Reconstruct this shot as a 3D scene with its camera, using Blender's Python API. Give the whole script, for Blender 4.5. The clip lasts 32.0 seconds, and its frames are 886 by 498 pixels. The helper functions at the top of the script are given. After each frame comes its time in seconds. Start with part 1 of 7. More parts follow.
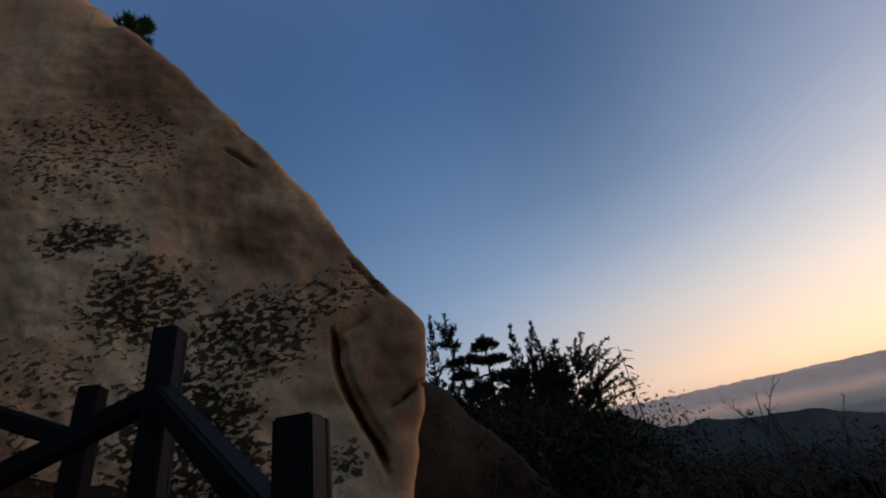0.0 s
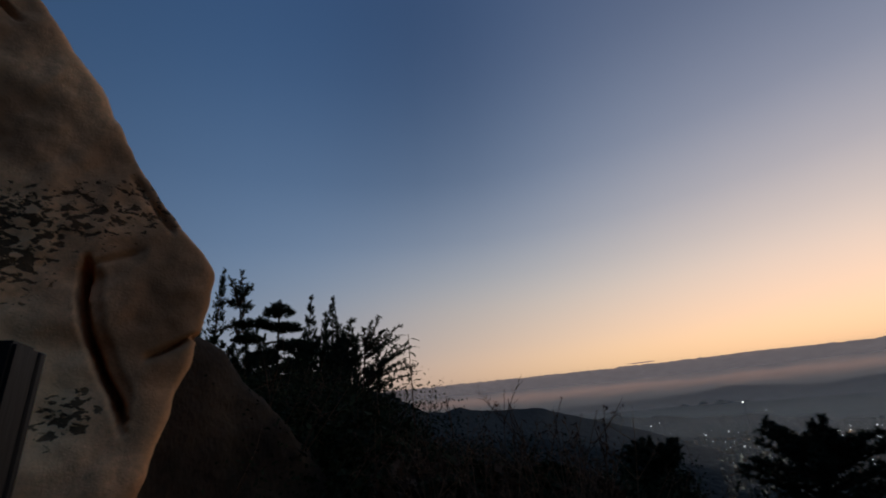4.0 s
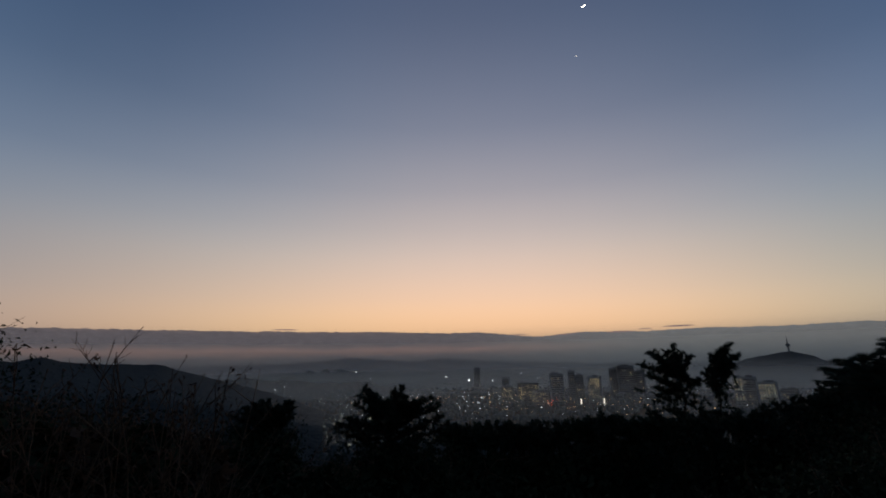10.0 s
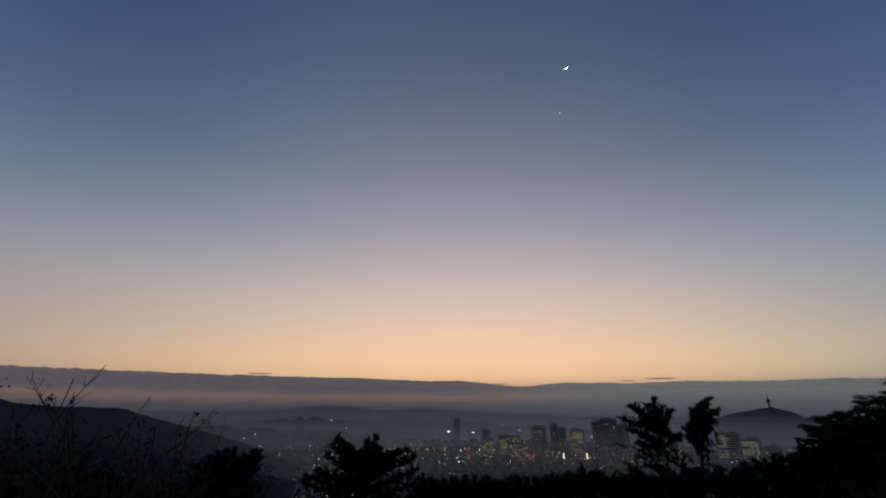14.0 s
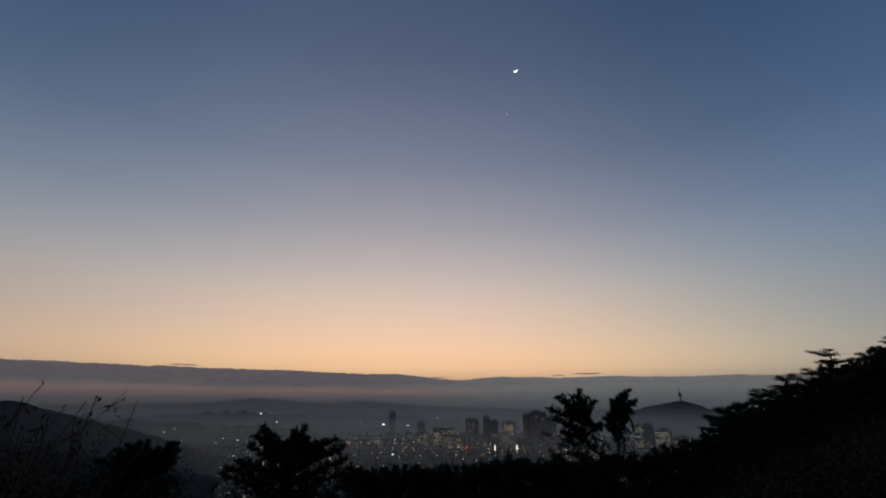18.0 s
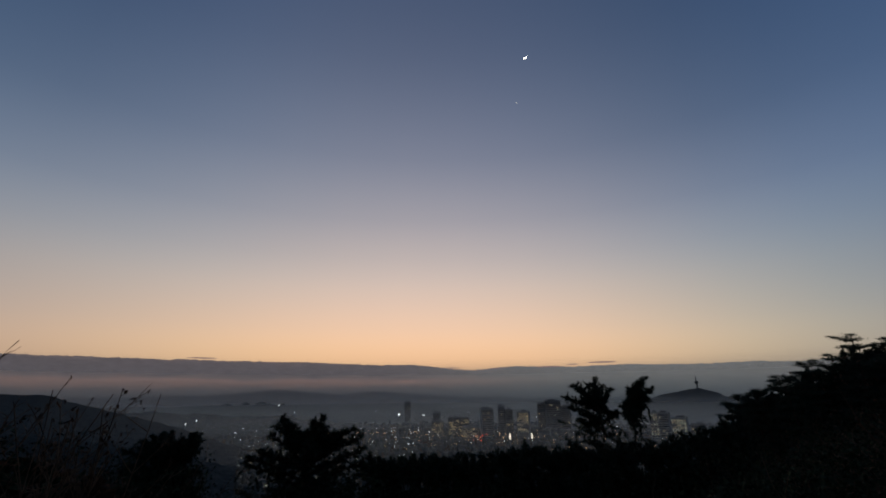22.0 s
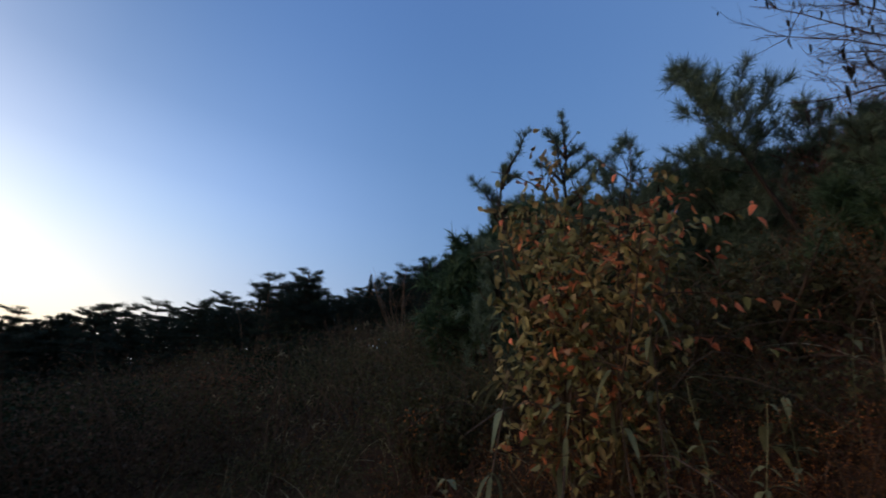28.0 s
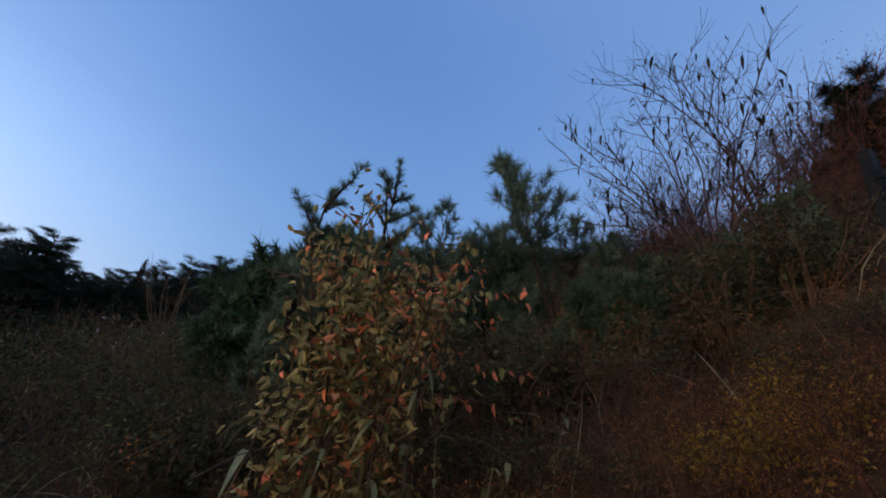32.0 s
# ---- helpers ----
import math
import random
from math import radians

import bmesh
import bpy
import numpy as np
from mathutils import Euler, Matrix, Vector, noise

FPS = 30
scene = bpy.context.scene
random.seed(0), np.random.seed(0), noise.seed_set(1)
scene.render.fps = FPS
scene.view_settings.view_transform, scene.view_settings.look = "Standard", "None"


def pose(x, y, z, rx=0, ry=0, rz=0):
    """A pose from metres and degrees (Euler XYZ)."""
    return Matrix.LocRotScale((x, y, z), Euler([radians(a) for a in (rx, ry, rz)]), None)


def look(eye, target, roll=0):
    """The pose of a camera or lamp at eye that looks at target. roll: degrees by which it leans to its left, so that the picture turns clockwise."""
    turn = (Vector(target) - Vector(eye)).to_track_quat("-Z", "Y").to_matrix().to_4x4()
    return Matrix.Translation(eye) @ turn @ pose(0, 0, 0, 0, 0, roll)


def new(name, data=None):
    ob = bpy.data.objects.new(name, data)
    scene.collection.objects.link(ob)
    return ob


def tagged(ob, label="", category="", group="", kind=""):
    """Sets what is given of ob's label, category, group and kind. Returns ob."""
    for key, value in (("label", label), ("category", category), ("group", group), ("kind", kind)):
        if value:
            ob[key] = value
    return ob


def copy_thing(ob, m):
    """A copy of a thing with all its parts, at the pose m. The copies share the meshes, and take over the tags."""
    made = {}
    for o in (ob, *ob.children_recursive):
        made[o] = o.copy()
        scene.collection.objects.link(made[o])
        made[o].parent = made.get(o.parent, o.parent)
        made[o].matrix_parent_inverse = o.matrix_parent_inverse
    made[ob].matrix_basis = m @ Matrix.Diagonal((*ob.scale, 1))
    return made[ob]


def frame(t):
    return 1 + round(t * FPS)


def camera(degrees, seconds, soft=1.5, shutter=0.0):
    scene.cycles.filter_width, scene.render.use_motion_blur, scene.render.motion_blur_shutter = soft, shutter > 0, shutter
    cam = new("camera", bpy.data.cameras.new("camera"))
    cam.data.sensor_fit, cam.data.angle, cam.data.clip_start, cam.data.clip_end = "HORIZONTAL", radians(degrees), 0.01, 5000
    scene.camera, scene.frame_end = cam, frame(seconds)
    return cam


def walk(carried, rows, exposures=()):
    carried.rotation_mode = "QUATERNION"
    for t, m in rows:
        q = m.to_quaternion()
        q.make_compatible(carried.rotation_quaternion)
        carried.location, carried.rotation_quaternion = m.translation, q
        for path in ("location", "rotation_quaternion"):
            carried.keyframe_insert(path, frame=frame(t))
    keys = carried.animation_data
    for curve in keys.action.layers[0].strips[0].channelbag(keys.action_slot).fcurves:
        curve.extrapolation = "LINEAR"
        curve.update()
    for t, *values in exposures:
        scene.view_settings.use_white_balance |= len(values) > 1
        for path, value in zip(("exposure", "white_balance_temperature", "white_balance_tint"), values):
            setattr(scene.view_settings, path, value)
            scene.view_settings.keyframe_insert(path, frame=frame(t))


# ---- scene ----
cam = camera(91.1, 32.0, 1.8, 0.4)
PATH = [
    (0.0, -0.013, -0.032, 1.643, 117.39, 8.69, 82.95),
    (0.5, -0.018, -0.030, 1.636, 116.59, 8.87, 79.35),
    (1.0, -0.021, -0.029, 1.632, 115.75, 8.97, 75.55),
    (1.5, -0.035, -0.018, 1.624, 114.99, 8.50, 71.98),
    (2.0, -0.047, -0.012, 1.629, 114.15, 7.57, 68.10),
    (2.5, -0.051, -0.007, 1.635, 113.51, 6.93, 65.86),
    (4.5, -0.064, -0.015, 1.620, 110.34, 4.39, 50.08),
    (5.0, -0.069, -0.018, 1.617, 109.31, 4.22, 44.18),
    (5.5, -0.114, -0.009, 1.622, 108.44, 4.15, 38.36),
    (6.0, -0.142, 0.012, 1.627, 107.45, 4.47, 32.28),
    (6.5, -0.136, 0.013, 1.629, 106.79, 3.30, 27.82),
    (7.0, -0.122, 0.025, 1.626, 106.43, 2.49, 25.15),
    (7.5, -0.105, 0.021, 1.629, 105.96, 1.91, 22.69),
    (8.0, -0.101, 0.021, 1.637, 105.45, 1.38, 20.15),
    (8.5, -0.089, 0.016, 1.637, 105.05, 0.95, 18.18),
    (9.0, -0.073, 0.011, 1.630, 104.87, 0.94, 15.42),
    (9.5, -0.052, 0.008, 1.625, 104.67, 0.95, 13.18),
    (10.0, -0.037, 0.008, 1.625, 104.55, 0.97, 11.39),
    (10.5, -0.026, 0.009, 1.624, 104.66, 0.57, 10.26),
    (11.0, -0.017, 0.011, 1.619, 104.89, 0.32, 9.44),
    (11.5, -0.012, 0.002, 1.619, 105.39, 0.06, 8.80),
    (12.0, -0.010, 0.001, 1.622, 106.46, -0.27, 8.55),
    (12.5, -0.007, 0.001, 1.618, 107.80, -0.36, 8.80),
    (13.0, -0.005, -0.004, 1.619, 108.74, -0.38, 8.87),
    (13.5, -0.001, -0.005, 1.620, 110.03, -0.13, 8.97),
    (14.0, 0.003, -0.007, 1.618, 110.47, -0.14, 8.84),
    (14.5, 0.011, -0.007, 1.612, 111.03, 0.06, 8.32),
    (16.5, 0.031, 0.017, 1.585, 110.55, -0.35, 5.46),
    (17.0, 0.039, 0.026, 1.576, 110.23, -0.22, 4.02),
    (17.5, 0.048, 0.033, 1.563, 109.94, -0.04, 2.48),
    (18.0, 0.050, 0.039, 1.566, 109.69, -0.11, 0.93),
    (18.5, 0.051, 0.054, 1.561, 109.49, -0.03, -0.01),
    (19.0, 0.052, 0.048, 1.564, 109.29, 0.05, -0.33),
    (19.5, 0.055, 0.059, 1.562, 109.26, -0.04, -0.25),
    (20.0, 0.053, 0.059, 1.554, 109.13, 0.09, 0.06),
    (20.5, 0.048, 0.056, 1.547, 108.85, 0.14, 0.47),
    (21.0, 0.034, 0.058, 1.547, 108.56, 0.26, 1.20),
    (21.5, 0.029, 0.050, 1.550, 108.47, 0.40, 2.14),
    (22.0, 0.027, 0.045, 1.562, 108.50, 0.44, 2.75),
    (22.5, 0.048, 0.047, 1.567, 108.58, -1.16, -0.41),
    (23.0, 0.081, 0.049, 1.570, 108.85, -2.44, -7.38),
    (23.5, 0.075, 0.046, 1.571, 109.29, -2.16, -18.22),
    (24.0, 0.069, 0.047, 1.584, 109.52, -0.95, -33.15),
    (24.5, 0.083, 0.047, 1.576, 110.08, -2.50, -49.35),
    (25.0, 0.070, 0.059, 1.582, 110.43, -3.88, -60.85),
    (25.5, 0.087, 0.100, 1.553, 110.46, -5.89, -70.89),
    (27.5, 0.029, -0.013, 1.551, 108.29, -4.42, -78.65),
    (28.0, 0.046, -0.048, 1.564, 108.77, -4.14, -84.72),
    (28.5, 0.059, -0.075, 1.574, 109.30, -4.18, -89.28),
    (29.0, 0.065, -0.085, 1.579, 109.70, -4.73, -92.59),
    (29.5, 0.058, -0.077, 1.575, 109.97, -5.03, -94.38),
    (30.0, 0.045, -0.081, 1.579, 110.27, -5.33, -95.69),
    (30.5, 0.048, -0.097, 1.592, 110.71, -5.96, -98.83),
    (31.0, 0.047, -0.123, 1.594, 112.10, -7.50, -104.50),
    (31.5, 0.036, -0.121, 1.603, 113.92, -8.62, -109.50),
    (32.0, 0.060, -0.101, 1.630, 115.99, -9.46, -112.97),
]

EXPOSURES = [(0.0, 0.92, 7500, 10), (1.0, 0.76, 7500, 10), (2.5, 0.5, 7500, 10), (5.0, 0.25, 7400, 10), (9.0, 0.1, 7300, 10), (13.0, 0.05, 7300, 10), (23.5, 0.05, 7300, 10), (24.0, 0.0, 7250, 10),
             (24.5, 0.15, 7200, 10), (25.0, 0.5, 7150, 10), (25.5, 0.88, 7200, 10), (27.5, 1.57, 7500, 10), (28.0, 1.74, 7450, 10), (29.0, 1.93, 7400, 10), (32.0, 2.1, 7400, 10)]
walk(cam, [(t, pose(*p)) for t, *p in PATH], EXPOSURES)

# ---- sky, sun and exposure ----


def lin(r, g, b):
    """Linear colour from 0..255 display values."""
    return tuple(((c / 255 + 0.055) / 1.055) ** 2.4 if c > 10 else c / 255 / 12.92 for c in (r, g, b)) + (1.0,)


GLOW = -12.0  # azimuth of the afterglow, degrees to the right of +y

# the sky in columns by azimuth: colours at rising elevations
SKY_EL = (-4, 0, 4, 8, 13, 17, 22, 30, 42, 56, 75, 90)
BELOW, ZENITH = ((70, 72, 78), (92, 88, 92)), ((66, 88, 116), (80, 101, 126))
SKY_BEHIND = ((68, 88, 110), (64, 86, 110), (60, 83, 109), (57, 81, 108), (54, 79, 107), (49, 75, 104), (43, 69, 99), (42, 66, 96))
SKY_EAST = ((76, 96, 120), (72, 94, 120), (68, 90, 119), (64, 88, 118), (61, 86, 117), (56, 82, 113), (49, 75, 108), (48, 72, 105))
SKY_LEFT = ((142, 141, 142), (132, 139, 147), (122, 135, 150), (109, 128, 149), (95, 118, 144), (78, 103, 132), (56, 84, 117), (42, 69, 103))
SKY_ROSE = ((207, 166, 135), (185, 163, 147), (166, 157, 151), (144, 147, 152), (112, 125, 142), (73, 92, 116), (51, 72, 100), (40, 62, 92))
SKY_WARM = ((244, 201, 150), (227, 195, 167), (198, 187, 177), (174, 171, 171), (148, 153, 164), (112, 127, 149), (79, 96, 124), (56, 78, 110))
SKY_GLOW = ((255, 205, 156), (246, 208, 178), (219, 199, 187), (196, 185, 181), (167, 165, 172), (125, 134, 154), (83, 97, 123), (58, 77, 107))
SKY_GOLD = ((253, 205, 156), (237, 204, 176), (207, 193, 182), (183, 178, 178), (155, 157, 168), (113, 126, 149), (76, 93, 121), (55, 75, 106))
SKY_PALE = ((203, 184, 151), (177, 174, 159), (151, 158, 159), (131, 145, 157), (106, 123, 146), (73, 93, 119), (53, 75, 104), (43, 66, 96))
SKY_TEAL = ((126, 130, 134), (115, 124, 138), (107, 122, 142), (98, 118, 143), (90, 112, 143), (70, 94, 126), (55, 80, 115), (45, 70, 104))
SKY_BLUE = ((87, 101, 120), (80, 97, 118), (72, 93, 116), (67, 90, 115), (62, 86, 114), (56, 81, 111), (48, 74, 107), (43, 66, 101))
SKY_BELT = ((120, 112, 116), (136, 120, 122), (130, 120, 126), (106, 111, 128), (96, 106, 126), (84, 99, 122), (70, 90, 118), (60, 83, 114))
SKY_COLUMNS = [(-176, SKY_BELT), (-112, SKY_BEHIND), (-76, SKY_LEFT), (-53, SKY_ROSE), (-30, SKY_WARM), (-9, SKY_GLOW), (12, SKY_GOLD), (36, SKY_PALE), (56, SKY_TEAL), (80, SKY_BLUE), (112, SKY_EAST), (176, SKY_BELT)]

world = bpy.data.worlds.new("dusk_sky")
scene.world = world
world.use_nodes = True
wn, wl = world.node_tree.nodes, world.node_tree.links
wn.clear()


def wmath(op, a, b=None, clamp=False):
    n = wn.new("ShaderNodeMath")
    n.operation, n.use_clamp = op, clamp
    for k, v in enumerate((a, b)):
        if v is None:
            continue
        if isinstance(v, (int, float)):
            n.inputs[k].default_value = v
        else:
            wl.new(v, n.inputs[k])
    return n.outputs[0]


def sky_column(az):
    """Linear colours of the sky at one azimuth: the columns above, blended softly, less the warm white balance of the camera."""
    rows, total = np.zeros((len(SKY_EL) - 4, 3)), 0.0
    for a in range(-24, 25, 2):
        q = (az + a + 180) % 360 - 180
        k = max(i for i in range(len(SKY_COLUMNS)) if SKY_COLUMNS[i][0] <= max(q, SKY_COLUMNS[0][0]))
        k = min(k, len(SKY_COLUMNS) - 2)
        (a0, c0), (a1, c1) = SKY_COLUMNS[k], SKY_COLUMNS[k + 1]
        t = min(max((q - a0) / (a1 - a0), 0.0), 1.0)
        w = math.exp(-(a / 9.0) ** 2 / 2)
        rows += w * ((1 - t) * np.array([lin(*c)[:3] for c in c0]) + t * np.array([lin(*c)[:3] for c in c1]))
        total += w
    warm = math.exp(-((az + 2) / 34.0) ** 4)
    ends = [np.array([lin(*c)[:3] for c in part]) for part in (BELOW, ZENITH)]
    return np.concatenate([ends[0], rows / total, ends[1]]) / (1.17 - 0.09 * warm, 1.06, 0.905 + 0.06 * warm)


def sky_ramp(az, fac):
    n = wn.new("ShaderNodeValToRGB")
    n.color_ramp.interpolation = "B_SPLINE"
    while len(n.color_ramp.elements) < len(SKY_EL):
        n.color_ramp.elements.new(0.5)
    for e, el, c in zip(n.color_ramp.elements, SKY_EL, sky_column(az)):
        e.position, e.color = (el + 5) / 95, (*c, 1.0)
    wl.new(fac, n.inputs[0])
    return n.outputs[0]


wco = wn.new("ShaderNodeTexCoord")
wsep = wn.new("ShaderNodeSeparateXYZ")
wl.new(wco.outputs["Generated"], wsep.inputs[0])
wx, wy, wz = wsep.outputs
elev = wmath("MULTIPLY", wmath("ARCSINE", wz), 180 / math.pi)
fac_el = wmath("DIVIDE", wmath("ADD", elev, 5.0), 95.0, True)
azim = wmath("MULTIPLY", wmath("ARCTAN2", wx, wy), 180 / math.pi)
SKY_AZ = [-176, -140, -118, *range(-104, 105, 8), 118, 140, 176]
sky_colour = sky_ramp(SKY_AZ[0], fac_el)
for az0, az1 in zip(SKY_AZ, SKY_AZ[1:]):
    mr = wn.new("ShaderNodeMapRange")
    mr.inputs["From Min"].default_value, mr.inputs["From Max"].default_value = az0, az1
    wl.new(azim, mr.inputs["Value"])
    wmix = wn.new("ShaderNodeMix")
    wmix.data_type = "RGBA"
    wl.new(mr.outputs[0], wmix.inputs[0])
    wl.new(sky_colour, wmix.inputs[6])
    wl.new(sky_ramp(az1, fac_el), wmix.inputs[7])
    sky_colour = wmix.outputs[2]
wbg = wn.new("ShaderNodeBackground")
wbg.inputs["Strength"].default_value = 1.0
wl.new(sky_colour, wbg.inputs["Color"])
wout = wn.new("ShaderNodeOutputWorld")
wl.new(wbg.outputs[0], wout.inputs[0])

sun_data = bpy.data.lights.new("afterglow_sun", "SUN")
sun_data.energy, sun_data.angle, sun_data.color = 0.07, radians(70), (1.0, 0.8, 0.62)
sun = new("afterglow_sun", sun_data)
sun.matrix_world = look((60 * math.sin(radians(GLOW)), 60 * math.cos(radians(GLOW)), 9), (0, 0, 1))

# ---- materials ----


def material(name, c1, c2, scale=4.0, rough=0.8, bump=0.3, fine=40.0, vary=0.15, metal=0.0, island=False, translucent=0.0, stretch=(1, 1, 1), dist=0.01, gloss=0.5):
    """Two-scale procedural surface: broad stains between two colours, fine grain, bump, and a shift per piece."""
    m = bpy.data.materials.new(name)
    m.use_nodes = True
    n, l = m.node_tree.nodes, m.node_tree.links
    bsdf = n["Principled BSDF"]
    co = n.new("ShaderNodeTexCoord")
    mp = n.new("ShaderNodeMapping")
    mp.inputs["Scale"].default_value = stretch
    l.new(co.outputs["Object"], mp.inputs[0])
    big = n.new("ShaderNodeTexNoise")
    big.inputs["Scale"].default_value, big.inputs["Detail"].default_value = scale, 6
    l.new(mp.outputs[0], big.inputs["Vector"])
    small = n.new("ShaderNodeTexNoise")
    small.inputs["Scale"].default_value, small.inputs["Detail"].default_value = fine, 3
    l.new(mp.outputs[0], small.inputs["Vector"])
    ramp = n.new("ShaderNodeMapRange")
    ramp.inputs["From Min"].default_value, ramp.inputs["From Max"].default_value = 0.32, 0.68
    l.new(big.outputs["Fac"], ramp.inputs["Value"])
    mix = n.new("ShaderNodeMix")
    mix.data_type = "RGBA"
    mix.inputs[6].default_value, mix.inputs[7].default_value = (*c1, 1), (*c2, 1)
    l.new(ramp.outputs[0], mix.inputs[0])
    if island:
        rnd = n.new("ShaderNodeNewGeometry").outputs["Random Per Island"]
    else:
        rnd = n.new("ShaderNodeObjectInfo").outputs["Random"]
    hsv = n.new("ShaderNodeHueSaturation")
    val = n.new("ShaderNodeMapRange")
    val.inputs["To Min"].default_value, val.inputs["To Max"].default_value = 1 - vary * 2, 1 + vary * 2
    l.new(rnd, val.inputs["Value"])
    mul = n.new("ShaderNodeMath")
    mul.operation = "MULTIPLY"
    grain = n.new("ShaderNodeMapRange")
    grain.inputs["To Min"].default_value, grain.inputs["To Max"].default_value = 0.7, 1.3
    l.new(small.outputs["Fac"], grain.inputs["Value"])
    l.new(val.outputs[0], mul.inputs[0])
    l.new(grain.outputs[0], mul.inputs[1])
    l.new(mul.outputs[0], hsv.inputs["Value"])
    l.new(mix.outputs[2], hsv.inputs["Color"])
    l.new(hsv.outputs[0], bsdf.inputs["Base Color"])
    bsdf.inputs["Specular IOR Level"].default_value = 0.12 if translucent else gloss
    bsdf.inputs["Roughness"].default_value, bsdf.inputs["Metallic"].default_value = rough, metal
    if bump:
        b = n.new("ShaderNodeBump")
        b.inputs["Strength"].default_value, b.inputs["Distance"].default_value = bump, dist
        l.new(small.outputs["Fac"], b.inputs["Height"])
        l.new(b.outputs[0], bsdf.inputs["Normal"])
    if translucent:
        tr = n.new("ShaderNodeBsdfTranslucent")
        l.new(hsv.outputs[0], tr.inputs["Color"])
        ms = n.new("ShaderNodeMixShader")
        ms.inputs[0].default_value = translucent
        l.new(bsdf.outputs[0], ms.inputs[1])
        l.new(tr.outputs[0], ms.inputs[2])
        l.new(ms.outputs[0], n["Material Output"].inputs[0])
    return m


def glowing(name, colour, strength):
    m = bpy.data.materials.new(name)
    m.use_nodes = True
    n, l = m.node_tree.nodes, m.node_tree.links
    n.clear()
    e = n.new("ShaderNodeEmission")
    e.inputs[0].default_value, e.inputs[1].default_value = (*colour, 1), strength
    o = n.new("ShaderNodeOutputMaterial")
    l.new(e.outputs[0], o.inputs[0])
    return m


M_RUST = material("dull_rust_leaf", (0.26, 0.09, 0.03), (0.42, 0.155, 0.05), 1.0, 0.85, 0, 20, 0.3, island=True, translucent=0.25)
M_SOIL = material("soil_and_litter", (0.0273, 0.0162, 0.00945), (0.0525, 0.0288, 0.0149), 0.6, 1.0, 0.6, 18, dist=0.03, gloss=0.05)
M_BARK = material("pine_bark", (0.026, 0.018, 0.013), (0.058, 0.038, 0.026), 6, 0.95, 0.6, 45, stretch=(1, 1, 0.3), gloss=0.15)
M_TWIG = material("grey_brown_twig", (0.075, 0.045, 0.0263), (0.131, 0.0788, 0.0469), 8, 0.9, 0.3, 60, gloss=0.15)
M_PALETWIG = material("pale_dry_stem", (0.0975, 0.06, 0.0408), (0.15, 0.1, 0.068), 8, 0.9, 0.3, 60, gloss=0.2)
M_REDTWIG = material("reddish_twig", (0.075, 0.036, 0.025), (0.14, 0.064, 0.043), 8, 0.9, 0.3, 60, island=True, gloss=0.15)
M_NEEDLE = material("pine_needles", (0.042, 0.0756, 0.0378), (0.084, 0.13, 0.0588), 1.5, 0.6, 0, 20, 0.22, island=True, translucent=0.15)
M_NEEDLE_BLUE = material("blue_green_needles", (0.1, 0.14, 0.088), (0.17, 0.212, 0.13), 1.5, 0.55, 0, 20, 0.22, island=True, translucent=0.15)
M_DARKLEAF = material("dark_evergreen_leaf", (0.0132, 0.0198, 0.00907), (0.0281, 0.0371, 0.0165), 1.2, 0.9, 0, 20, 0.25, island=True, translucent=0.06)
# same pine needles, with near-black silhouette shade put into the colour
M_SHADE_NEEDLE = material("silhouette_dark_needles", (0.012, 0.019, 0.012), (0.022, 0.032, 0.018), 1.5, 0.7, 0, 20, 0.2, island=True, translucent=0.1)
M_BANKLEAF = material("olive_bank_leaf", (0.045, 0.044, 0.019), (0.095, 0.08, 0.034), 1.2, 0.65, 0, 20, 0.3, island=True, translucent=0.2)
M_DRYLEAF = material("grey_brown_dead_leaf", (0.055, 0.034, 0.022), (0.1, 0.06, 0.038), 1.0, 0.85, 0, 20, 0.3, island=True, translucent=0.2)
M_BROWNLEAF = material("dry_brown_leaf", (0.14, 0.06, 0.022), (0.27, 0.12, 0.042), 1.0, 0.85, 0, 20, 0.3, island=True, translucent=0.25)
M_REDLEAF = material("rust_red_leaf", (0.14, 0.05, 0.026), (0.23, 0.086, 0.043), 1.0, 0.8, 0, 20, 0.3, island=True, translucent=0.25)
M_YELLOWLEAF = material("yellow_green_leaf", (0.18, 0.108, 0.018), (0.26, 0.155, 0.03), 1.0, 0.75, 0, 20, 0.35, island=True, translucent=0.3)
M_LEAFGREEN = material("olive_green_leaf", (0.17, 0.175, 0.06), (0.33, 0.265, 0.1), 9, 0.5, 0.15, 60, 0.22, translucent=0.25)
M_LEAFORANGE = material("orange_autumn_leaf", (0.78, 0.19, 0.085), (0.9, 0.28, 0.14), 9, 0.5, 0.15, 60, 0.18, translucent=0.3)
M_LEAFTAN = material("tan_autumn_leaf", (0.42, 0.2, 0.095), (0.6, 0.27, 0.13), 9, 0.55, 0.15, 60, 0.2, translucent=0.3)
M_BLADE = material("pale_dry_grass_blade", (0.162, 0.142, 0.0834), (0.263, 0.221, 0.132), 6, 0.6, 0.15, 50, 0.15, translucent=0.3)
M_WILLOWLEAF = material("curled_dark_leaf", (0.018, 0.017, 0.012), (0.034, 0.03, 0.02), 9, 0.5, 0.1, 60, 0.2, translucent=0.2)
M_POST = material("dark_painted_timber", (0.009, 0.009, 0.009), (0.017, 0.016, 0.016), 5, 0.55, 0.5, 70, 0.1, stretch=(1, 1, 0.12), dist=0.004, gloss=0.15)
M_HOUSE = material("city_low_roofs", (0.0442, 0.0494, 0.045), (0.0884, 0.091, 0.08), 0.02, 0.85, 0, 0.4, 0.08, island=True, gloss=0.1)
